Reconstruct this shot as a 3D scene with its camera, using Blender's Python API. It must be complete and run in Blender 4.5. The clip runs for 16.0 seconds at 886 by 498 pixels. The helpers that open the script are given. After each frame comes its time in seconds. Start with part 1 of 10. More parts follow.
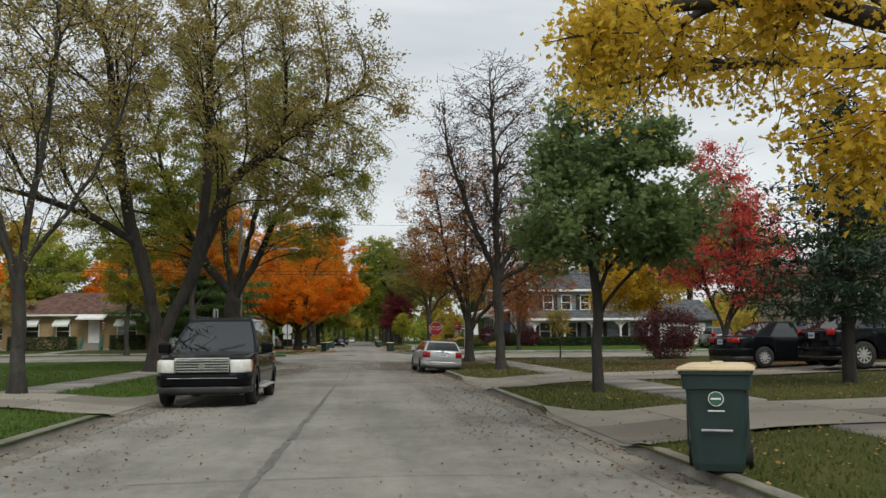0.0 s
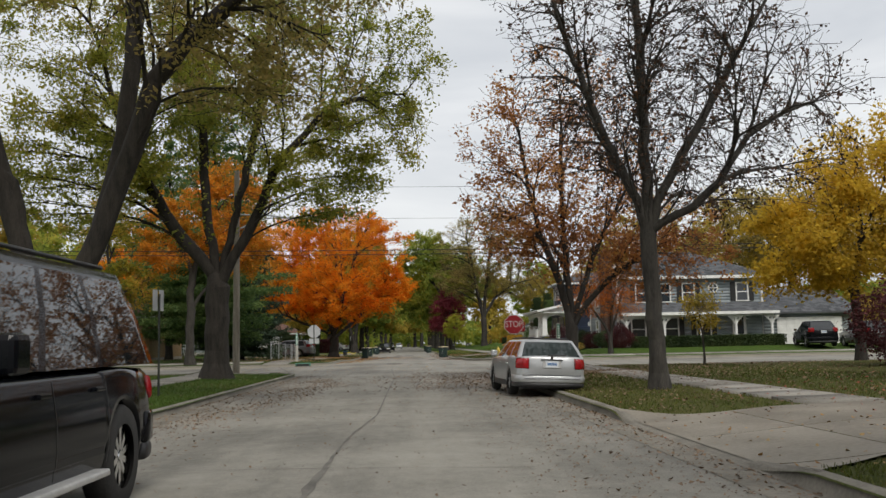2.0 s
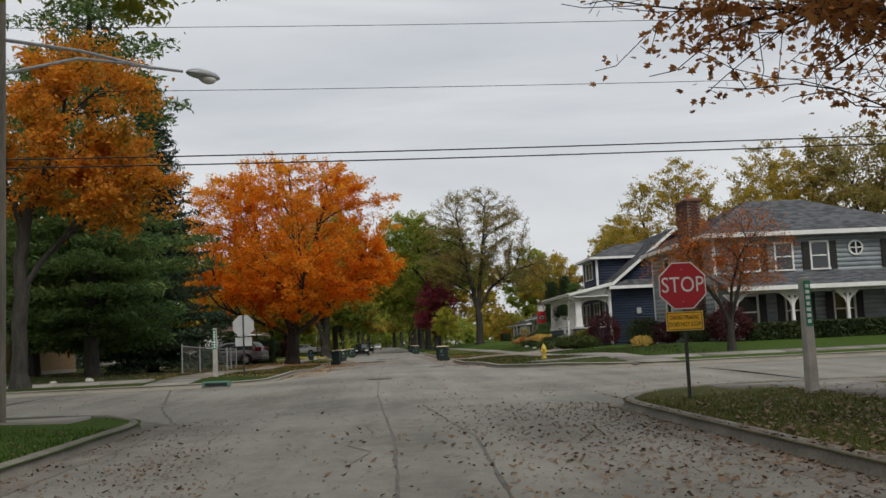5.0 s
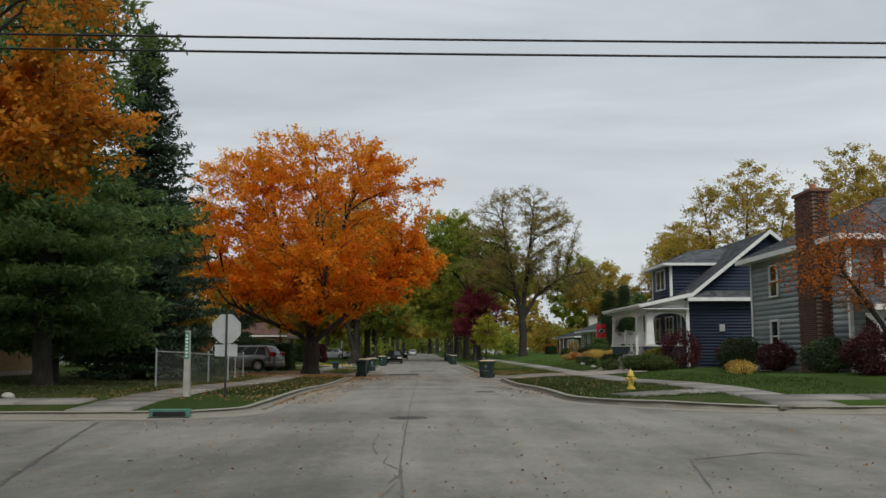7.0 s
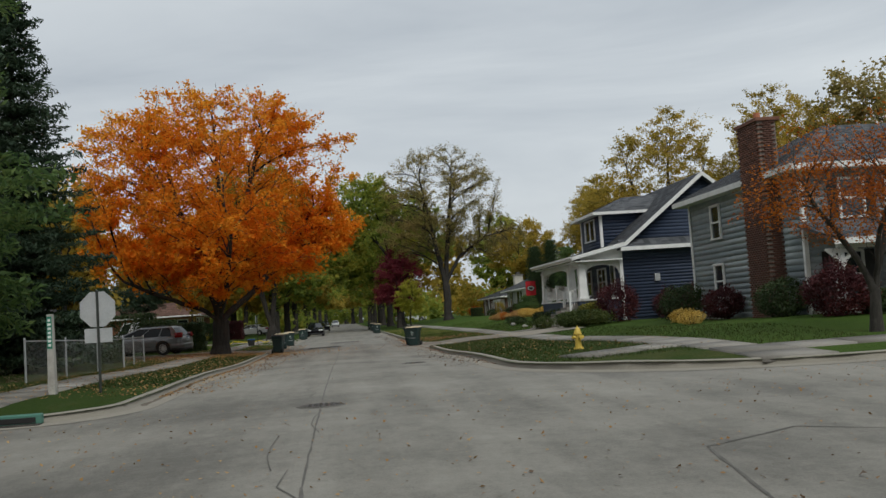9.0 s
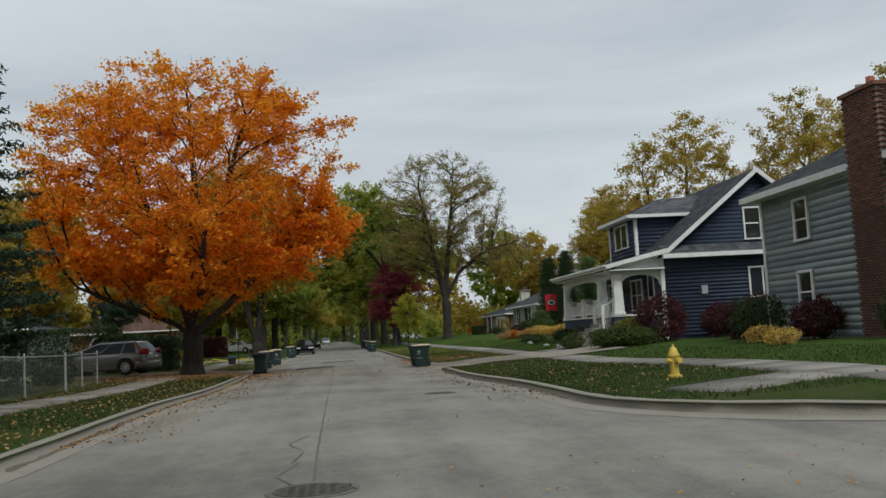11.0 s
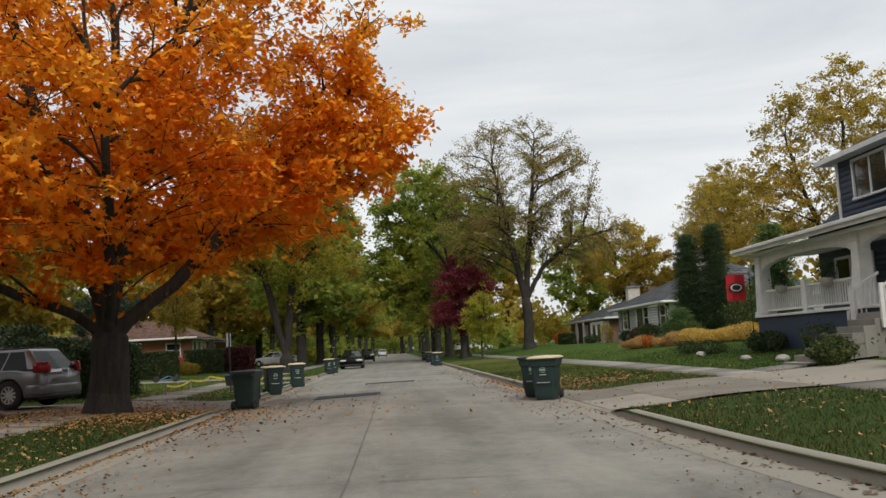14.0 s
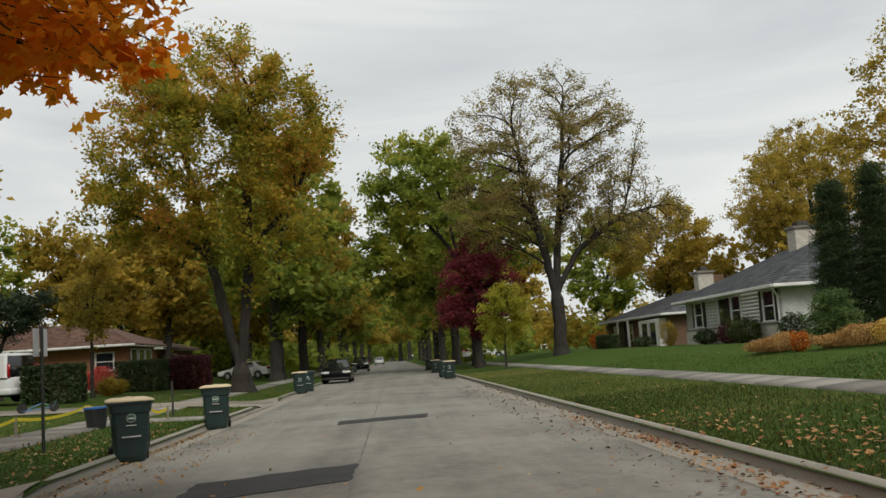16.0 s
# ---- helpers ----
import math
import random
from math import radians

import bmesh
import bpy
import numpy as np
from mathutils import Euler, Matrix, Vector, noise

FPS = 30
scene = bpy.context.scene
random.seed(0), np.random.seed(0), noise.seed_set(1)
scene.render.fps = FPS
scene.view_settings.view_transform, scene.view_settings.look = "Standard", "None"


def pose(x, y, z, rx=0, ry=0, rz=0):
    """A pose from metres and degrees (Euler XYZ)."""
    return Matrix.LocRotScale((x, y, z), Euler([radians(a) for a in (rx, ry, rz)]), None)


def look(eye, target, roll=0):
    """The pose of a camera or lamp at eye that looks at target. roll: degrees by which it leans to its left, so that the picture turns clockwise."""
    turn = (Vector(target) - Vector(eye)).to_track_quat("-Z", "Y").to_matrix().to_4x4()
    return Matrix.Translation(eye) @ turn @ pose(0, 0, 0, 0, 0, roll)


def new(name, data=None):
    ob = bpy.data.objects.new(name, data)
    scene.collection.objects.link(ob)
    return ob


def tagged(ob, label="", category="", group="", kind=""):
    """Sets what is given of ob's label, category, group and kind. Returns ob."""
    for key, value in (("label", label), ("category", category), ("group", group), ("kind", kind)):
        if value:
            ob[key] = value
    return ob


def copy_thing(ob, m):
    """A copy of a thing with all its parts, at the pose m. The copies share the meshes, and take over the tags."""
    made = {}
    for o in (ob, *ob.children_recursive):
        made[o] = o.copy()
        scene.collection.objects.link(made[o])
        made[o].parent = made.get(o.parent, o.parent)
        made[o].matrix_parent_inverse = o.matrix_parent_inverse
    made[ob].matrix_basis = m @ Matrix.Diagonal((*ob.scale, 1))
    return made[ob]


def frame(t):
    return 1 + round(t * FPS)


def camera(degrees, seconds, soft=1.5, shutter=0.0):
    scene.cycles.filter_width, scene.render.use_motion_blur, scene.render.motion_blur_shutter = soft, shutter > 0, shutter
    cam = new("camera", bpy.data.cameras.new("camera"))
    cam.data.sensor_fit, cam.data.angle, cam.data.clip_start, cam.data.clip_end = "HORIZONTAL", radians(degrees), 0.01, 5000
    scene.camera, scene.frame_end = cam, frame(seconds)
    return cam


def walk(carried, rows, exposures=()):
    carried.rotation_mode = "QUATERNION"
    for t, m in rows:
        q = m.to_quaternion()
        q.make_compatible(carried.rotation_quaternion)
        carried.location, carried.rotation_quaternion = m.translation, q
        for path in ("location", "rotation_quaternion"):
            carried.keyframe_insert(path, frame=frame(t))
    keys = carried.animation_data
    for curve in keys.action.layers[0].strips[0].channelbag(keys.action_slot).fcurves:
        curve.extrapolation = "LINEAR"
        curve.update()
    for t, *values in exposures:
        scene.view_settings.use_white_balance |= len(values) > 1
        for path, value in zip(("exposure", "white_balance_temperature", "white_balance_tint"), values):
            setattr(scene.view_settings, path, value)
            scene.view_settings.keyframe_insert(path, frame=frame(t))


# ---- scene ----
cam = camera(50.4, 16.0)
PATH = [
    (0, (0.726, 1.098, 1.427), (0.901, 3.082, 1.615), -0.4),
    (0.5, (0.809, 5.142, 1.342), (0.958, 7.128, 1.529), -0.5),
    (1, (0.896, 9.204, 1.267), (1.025, 11.19, 1.456), -1.5),
    (1.5, (0.885, 13.232, 1.328), (1.011, 15.22, 1.512), -1.8),
    (2, (0.809, 17.449, 1.251), (0.886, 19.438, 1.451), -1.2),
    (2.5, (0.688, 21.659, 1.257), (0.771, 23.647, 1.461), -0.9),
    (3, (0.605, 25.833, 1.262), (0.695, 27.821, 1.465), -0.3),
    (3.5, (0.513, 29.78, 1.267), (0.608, 31.77, 1.437), -1.6),
    (4, (0.369, 33.553, 1.198), (0.476, 35.544, 1.353), -3.6),
    (4.5, (0.309, 37.092, 1.24), (0.427, 39.083, 1.399), -5.8),
    (5, (0.234, 40.309, 1.221), (0.363, 42.295, 1.418), -2.6),
    (5.2, (0.164, 41.46, 1.178), (0.274, 43.445, 1.4), -0.4),
    (7.3, (0.27, 50.604, 1.592), (0.315, 52.592, 1.799), -0.2),
    (7.5, (0.243, 51.097, 1.567), (0.304, 53.087, 1.757), -0.6),
    (8, (0.294, 52.015, 1.572), (0.374, 54.007, 1.738), -2.4),
    (8.5, (0.352, 52.719, 1.578), (0.504, 54.706, 1.743), -3.8),
    (9, (0.457, 53.593, 1.54), (0.673, 55.577, 1.677), -3.8),
    (9.2, (0.51, 54.208, 1.53), (0.714, 56.192, 1.665), -4.2),
    (11.3, (0.225, 62.414, 1.449), (0.462, 64.392, 1.629), -3.1),
    (11.5, (0.271, 63.484, 1.459), (0.503, 65.462, 1.64), -3.0),
    (12, (0.376, 66.528, 1.42), (0.6, 68.507, 1.609), -2.9),
    (12.5, (0.418, 69.883, 1.39), (0.566, 71.867, 1.595), -3.1),
    (13, (0.472, 73.391, 1.328), (0.587, 75.376, 1.548), -3.8),
    (13.5, (0.552, 77.068, 1.261), (0.666, 79.053, 1.478), -3.7),
    (14, (0.569, 80.935, 1.291), (0.684, 82.92, 1.499), -3.1),
    (14.5, (0.626, 85.32, 1.231), (0.74, 87.306, 1.443), -2.8),
    (15, (0.625, 89.4, 1.252), (0.744, 91.385, 1.466), -3.1),
    (15.5, (0.621, 93.5, 1.278), (0.744, 95.484, 1.494), -3.3),
    (16, (0.613, 97.917, 1.34), (0.735, 99.901, 1.562), -3.7),
]
walk(cam, [(t, look(eye, target, roll)) for t, eye, target, roll in PATH],
     exposures=[(0, 0.16, 6560, 6), (1.0, 0.26, 6580, 7), (2.5, 0.2, 6700, 10), (3.5, 0.14, 6680, 11), (4.5, 0.08, 6650, 10), (5.0, -0.04, 6600, 9), (7.5, -0.12, 6380, 6), (8.5, -0.17, 6360, 6), (11.5, -0.15, 6280, 5), (12.5, -0.27, 6300, 6), (13.0, -0.19, 6420, 7), (14.0, 0.26, 6680, 8), (14.5, 0.26, 6760, 8), (15.5, 0.18, 6860, 7), (16.0, 0.12, 6860, 6)])

# ---- world, sun, exposure ----
def build_world():
    w = bpy.data.worlds.new("overcast_sky")
    scene.world = w
    w.use_nodes = True
    nt = w.node_tree
    nt.nodes.clear()
    N, L = nt.nodes.new, nt.links.new
    out, bg = N("ShaderNodeOutputWorld"), N("ShaderNodeBackground")
    sky = N("ShaderNodeTexSky")
    sky.sky_type = "NISHITA"
    sky.sun_disc = False
    sky.sun_elevation, sky.sun_rotation = radians(38), radians(200)
    sky.dust_density = 4.0
    tc, mp = N("ShaderNodeTexCoord"), N("ShaderNodeMapping")
    mp.inputs["Scale"].default_value = (1.0, 1.0, 5.0)
    L(tc.outputs["Generated"], mp.inputs["Vector"])
    n1 = N("ShaderNodeTexNoise")
    n1.inputs["Scale"].default_value, n1.inputs["Detail"].default_value, n1.inputs["Roughness"].default_value = 1.6, 6, 0.55
    n1.inputs["Distortion"].default_value = 0.6
    L(mp.outputs["Vector"], n1.inputs["Vector"])
    ramp = N("ShaderNodeValToRGB")
    e = ramp.color_ramp.elements
    e[0].position, e[0].color = 0.33, (0.56, 0.59, 0.64, 1)
    e[1].position, e[1].color = 0.66, (0.79, 0.81, 0.84, 1)
    L(n1.outputs["Fac"], ramp.inputs["Fac"])
    gain = N("ShaderNodeVectorMath")
    gain.operation = "SCALE"
    gain.inputs["Scale"].default_value = 10.0
    L(ramp.outputs["Color"], gain.inputs[0])
    mix = N("ShaderNodeMix")
    mix.data_type = "RGBA"
    mix.inputs["Factor"].default_value = 0.9
    L(sky.outputs["Color"], mix.inputs["A"])
    L(gain.outputs["Vector"], mix.inputs["B"])
    L(mix.outputs["Result"], bg.inputs["Color"])
    bg.inputs["Strength"].default_value = 0.1
    L(bg.outputs["Background"], out.inputs["Surface"])


build_world()
sun_data = bpy.data.lights.new("sun", "SUN")
sun_data.energy, sun_data.angle, sun_data.color = 1.75, radians(25), (1.0, 0.97, 0.92)
sun = new("sun", sun_data)
sun.matrix_world = look((0, 0, 60), (-14, 38, 14))


# ---- materials ----
def material(name):
    m = bpy.data.materials.new(name)
    m.use_nodes = True
    nt = m.node_tree
    return m, nt, nt.nodes["Principled BSDF"], nt.nodes.new, nt.links.new


def surface(name, dark, light, scale=6.0, rough=0.8, bump=0.2, grain=60.0, metal=0.0, coords="Object", stretch=(1, 1, 1), per="", coat=0.0, spread=(0.3, 0.7)):
    """Two colours mixed by a broad and a fine noise, with fine relief. per: 'object' or 'island' adds a shift of brightness per piece."""
    m, nt, b, N, L = material(name)
    tc, mp = N("ShaderNodeTexCoord"), N("ShaderNodeMapping")
    mp.inputs["Scale"].default_value = stretch
    L(tc.outputs[coords], mp.inputs["Vector"])
    broad, fine = N("ShaderNodeTexNoise"), N("ShaderNodeTexNoise")
    for n, sc, d in ((broad, scale, 5), (fine, grain, 3)):
        n.inputs["Scale"].default_value, n.inputs["Detail"].default_value = sc, d
        L(mp.outputs["Vector"], n.inputs["Vector"])
    add = N("ShaderNodeMath")
    add.operation = "MULTIPLY_ADD"
    add.inputs[1].default_value = 0.45
    L(fine.outputs["Fac"], add.inputs[0])
    sub = N("ShaderNodeMath")
    sub.operation = "MULTIPLY_ADD"
    sub.inputs[1].default_value, sub.inputs[2].default_value = 0.75, -0.1
    L(broad.outputs["Fac"], sub.inputs[0])
    L(sub.outputs[0], add.inputs[2])
    fac = add.outputs[0]
    if per:
        rnd = N("ShaderNodeObjectInfo" if per == "object" else "ShaderNodeNewGeometry")
        more = N("ShaderNodeMath")
        more.operation = "MULTIPLY_ADD"
        more.inputs[1].default_value = 0.5
        L(rnd.outputs["Random" if per == "object" else "Random Per Island"], more.inputs[0])
        low = N("ShaderNodeMath")
        low.operation = "SUBTRACT"
        low.inputs[1].default_value = 0.25
        L(fac, low.inputs[0])
        L(low.outputs[0], more.inputs[2])
        fac = more.outputs[0]
    ramp = N("ShaderNodeValToRGB")
    e = ramp.color_ramp.elements
    e[0].position, e[0].color = spread[0], (*dark, 1)
    e[1].position, e[1].color = spread[1], (*light, 1)
    L(fac, ramp.inputs["Fac"])
    L(ramp.outputs["Color"], b.inputs["Base Color"])
    b.inputs["Roughness"].default_value, b.inputs["Metallic"].default_value = rough, metal
    b.inputs["Coat Weight"].default_value = coat
    if bump:
        bp = N("ShaderNodeBump")
        bp.inputs["Strength"].default_value, bp.inputs["Distance"].default_value = bump, 0.02
        L(fac, bp.inputs["Height"])
        L(bp.outputs["Normal"], b.inputs["Normal"])
    return m


def leaf_material(name, colours, patch=0.35, clear=0.35):
    """Leaf colours by island and by broad patches in the crown, with light coming through."""
    m, nt, b, N, L = material(name)
    geo, tc, noi = N("ShaderNodeNewGeometry"), N("ShaderNodeTexCoord"), N("ShaderNodeTexNoise")
    noi.inputs["Scale"].default_value, noi.inputs["Detail"].default_value = patch, 2
    L(tc.outputs["Object"], noi.inputs["Vector"])
    a = N("ShaderNodeMath")
    a.operation = "MULTIPLY_ADD"
    a.inputs[1].default_value = 0.55
    L(geo.outputs["Random Per Island"], a.inputs[0])
    c = N("ShaderNodeMath")
    c.operation = "MULTIPLY_ADD"
    c.inputs[1].default_value, c.inputs[2].default_value = 1.5, -0.52
    L(noi.outputs["Fac"], c.inputs[0])
    L(c.outputs[0], a.inputs[2])
    ramp = N("ShaderNodeValToRGB")
    e = ramp.color_ramp.elements
    while len(e) < len(colours):
        e.new(0.5)
    for k, col in enumerate(colours):
        e[k].position, e[k].color = k / (len(colours) - 1), (*col, 1)
    L(a.outputs[0], ramp.inputs["Fac"])
    L(ramp.outputs["Color"], b.inputs["Base Color"])
    b.inputs["Roughness"].default_value = 0.6
    b.inputs["Specular IOR Level"].default_value = 0.25
    tr, mx = N("ShaderNodeBsdfTranslucent"), N("ShaderNodeMixShader")
    L(ramp.outputs["Color"], tr.inputs["Color"])
    mx.inputs["Fac"].default_value = clear
    L(b.outputs[0], mx.inputs[1])
    L(tr.outputs[0], mx.inputs[2])
    L(mx.outputs[0], nt.nodes["Material Output"].inputs["Surface"])
    return m


def glass_material(name, tint=(0.02, 0.025, 0.03), rough=0.03, gloss=0.8):
    m, nt, b, N, L = material(name)
    b.inputs["Base Color"].default_value = (*tint, 1)
    b.inputs["Roughness"].default_value = rough
    b.inputs["Specular IOR Level"].default_value = gloss
    return m


M = {}


def road_material():
    """Worn concrete: broad stains, long tyre streaks, fine aggregate and dark specks."""
    m, nt, b, N, L = material("worn_concrete_road")
    tc = N("ShaderNodeTexCoord")

    def noise_at(scale, stretch=(1, 1, 1), detail=5, rough=0.55):
        mp, n = N("ShaderNodeMapping"), N("ShaderNodeTexNoise")
        mp.inputs["Scale"].default_value = stretch
        n.inputs["Scale"].default_value, n.inputs["Detail"].default_value, n.inputs["Roughness"].default_value = scale, detail, rough
        L(tc.outputs["Object"], mp.inputs["Vector"])
        L(mp.outputs["Vector"], n.inputs["Vector"])
        return n.outputs["Fac"]

    def mixed(a, b, w):
        k = N("ShaderNodeMath")
        k.operation = "MULTIPLY_ADD"
        k.inputs[1].default_value = w
        L(b, k.inputs[0])
        L(a, k.inputs[2])
        return k.outputs[0]

    broad = noise_at(0.28)
    f = mixed(broad, noise_at(1.1, (1.0, 0.07, 1.0)), 0.75)
    f = mixed(f, noise_at(3.5, (1, 0.6, 1), 6, 0.65), 0.5)
    f = mixed(f, noise_at(45, (1, 1, 1), 3, 0.7), 0.6)
    f = mixed(f, noise_at(9, (1, 0.8, 1), 4, 0.75), 0.35)
    mr = N("ShaderNodeMapRange")
    mr.inputs["From Min"].default_value, mr.inputs["From Max"].default_value = 1.34, 1.88
    L(f, mr.inputs["Value"])
    specks, spot, dark = N("ShaderNodeTexVoronoi"), N("ShaderNodeMapRange"), N("ShaderNodeMix")
    specks.inputs["Scale"].default_value = 26
    L(tc.outputs["Object"], specks.inputs["Vector"])
    spot.inputs["From Min"].default_value, spot.inputs["From Max"].default_value = 0.10, 0.16
    spot.inputs["To Min"].default_value, spot.inputs["To Max"].default_value = 0.55, 0.0
    L(specks.outputs["Distance"], spot.inputs["Value"])
    dark.data_type = "RGBA"
    dark.inputs["B"].default_value = (0.075, 0.066, 0.052, 1)
    ramp = N("ShaderNodeValToRGB")
    e = ramp.color_ramp.elements
    e[0].position, e[0].color = 0.0, (0.118, 0.112, 0.097, 1)
    e[1].position, e[1].color = 1.0, (0.270, 0.256, 0.222, 1)
    mid = e.new(0.45)
    mid.color = (0.192, 0.182, 0.157, 1)
    L(mr.outputs["Result"], ramp.inputs["Fac"])
    L(spot.outputs["Result"], dark.inputs["Factor"])
    L(ramp.outputs["Color"], dark.inputs["A"])
    L(dark.outputs["Result"], b.inputs["Base Color"])
    b.inputs["Roughness"].default_value = 0.9
    bp = N("ShaderNodeBump")
    bp.inputs["Strength"].default_value, bp.inputs["Distance"].default_value = 0.3, 0.012
    L(f, bp.inputs["Height"])
    L(bp.outputs["Normal"], b.inputs["Normal"])
    return m


M["road"] = road_material()
M["crack"] = surface("tar_sealed_joint", (0.07, 0.066, 0.058), (0.155, 0.146, 0.128), 3, 0.85, 0.2, 30)
M["patch"] = surface("dark_asphalt_patch", (0.016, 0.016, 0.017), (0.036, 0.035, 0.034), 2, 0.9, 0.4, 60)
M["curb"] = surface("curb_concrete", (0.115, 0.104, 0.086), (0.255, 0.235, 0.195), 1.2, 0.9, 0.3, 25, per="object")
M["walk"] = surface("sidewalk_concrete", (0.17, 0.158, 0.137), (0.285, 0.268, 0.238), 0.8, 0.9, 0.2, 20, per="object")
M["iron"] = surface("cast_iron", (0.04, 0.038, 0.035), (0.11, 0.10, 0.09), 8, 0.6, 0.4, 40, metal=0.6)
M["bark"] = surface("rough_bark", (0.010, 0.008, 0.007), (0.042, 0.035, 0.028), 3, 0.95, 0.9, 16, stretch=(3, 3, 0.6))
M["bark_grey"] = surface("grey_bark", (0.016, 0.0145, 0.0125), (0.060, 0.054, 0.045), 3, 0.95, 0.7, 16, stretch=(3, 3, 0.6))
M["bark_dark"] = surface("dark_bark", (0.013, 0.011, 0.0095), (0.048, 0.042, 0.036), 3, 0.95, 0.7, 16, stretch=(3, 3, 0.6))
M["olive"] = leaf_material("olive_leaves", [(0.125, 0.12, 0.042), (0.25, 0.215, 0.07), (0.40, 0.315, 0.10), (0.37, 0.26, 0.10)], 0.35, 0.6)
M["leafgreen"] = leaf_material("olive_green_leaves", [(0.10, 0.125, 0.022), (0.21, 0.24, 0.04), (0.35, 0.34, 0.055), (0.42, 0.33, 0.06)], 0.3, 0.62)
M["green"] = leaf_material("green_leaves", [(0.10, 0.155, 0.032), (0.22, 0.285, 0.055), (0.37, 0.40, 0.07), (0.52, 0.44, 0.075)], 0.3, 0.66)
M["deepgreen"] = leaf_material("deep_green_leaves", [(0.095, 0.145, 0.06), (0.17, 0.235, 0.09), (0.27, 0.33, 0.125)], 0.5, 0.66)
M["orange"] = leaf_material("orange_leaves", [(0.66, 0.175, 0.016), (0.80, 0.285, 0.024), (0.86, 0.40, 0.036), (0.88, 0.49, 0.06)], 0.28, 0.9)
M["amber"] = leaf_material("amber_leaves", [(0.204, 0.18, 0.024), (0.48, 0.24, 0.024), (0.696, 0.252, 0.024), (0.744, 0.336, 0.036)], 0.35, 0.55)
M["rust"] = leaf_material("rust_leaves", [(0.286, 0.066, 0.0132), (0.484, 0.143, 0.0165), (0.616, 0.231, 0.022)], 0.35, 0.55)
M["brown"] = leaf_material("brown_leaves", [(0.19, 0.075, 0.033), (0.40, 0.175, 0.06), (0.58, 0.30, 0.085)], 0.35, 0.7)
M["dark_brown"] = leaf_material("withered_leaves", [(0.035, 0.022, 0.016), (0.075, 0.043, 0.026), (0.14, 0.075, 0.04)], 0.35, 0.35)
M["yellow"] = leaf_material("yellow_leaves", [(0.40, 0.27, 0.035), (0.62, 0.43, 0.05), (0.76, 0.53, 0.06)], 0.35, 0.66)
M["gold"] = leaf_material("gold_leaves", [(0.24, 0.215, 0.045), (0.45, 0.335, 0.06), (0.62, 0.43, 0.075)], 0.3, 0.64)
M["red"] = leaf_material("red_leaves", [(0.42, 0.05, 0.05), (0.60, 0.11, 0.09), (0.70, 0.22, 0.15)], 0.35, 0.55)
M["maroon"] = leaf_material("maroon_leaves", [(0.11, 0.022, 0.032), (0.25, 0.045, 0.065), (0.36, 0.085, 0.085)], 0.35, 0.6)
M["mixed"] = leaf_material("turning_leaves", [(0.126, 0.161, 0.028), (0.27, 0.27, 0.035), (0.50, 0.37, 0.049), (0.80, 0.30, 0.09)], 0.24, 0.6)
M["lime"] = leaf_material("yellow_lime_leaves", [(0.20, 0.23, 0.035), (0.42, 0.40, 0.05), (0.62, 0.52, 0.07)], 0.4, 0.6)
M["needle"] = leaf_material("needles", [(0.023, 0.043, 0.028), (0.044, 0.074, 0.042), (0.07, 0.10, 0.055)], 0.5, 0.25)
M["arborvitae"] = leaf_material("arborvitae_sprays", [(0.028, 0.05, 0.022), (0.055, 0.09, 0.036), (0.09, 0.13, 0.05)], 0.6, 0.35)
M["pine"] = leaf_material("pine_needles", [(0.055, 0.105, 0.042), (0.125, 0.20, 0.062), (0.22, 0.275, 0.085)], 0.5, 0.5)
M["litter"] = leaf_material("fallen_leaves", [(0.14, 0.065, 0.022), (0.26, 0.135, 0.045), (0.37, 0.215, 0.075), (0.46, 0.34, 0.17)], 0.2, 0.1)
M["litter_brown"] = leaf_material("brown_fallen_leaves", [(0.085, 0.052, 0.033), (0.17, 0.11, 0.066), (0.28, 0.19, 0.12)], 0.2, 0.1)
M["litter_rust"] = leaf_material("rust_fallen_leaves", [(0.13, 0.05, 0.02), (0.25, 0.10, 0.035), (0.36, 0.19, 0.07), (0.42, 0.30, 0.16)], 0.3, 0.1)
M["litter_red"] = leaf_material("red_fallen_leaves", [(0.16, 0.045, 0.03), (0.30, 0.07, 0.05), (0.36, 0.15, 0.09)], 0.2, 0.1)


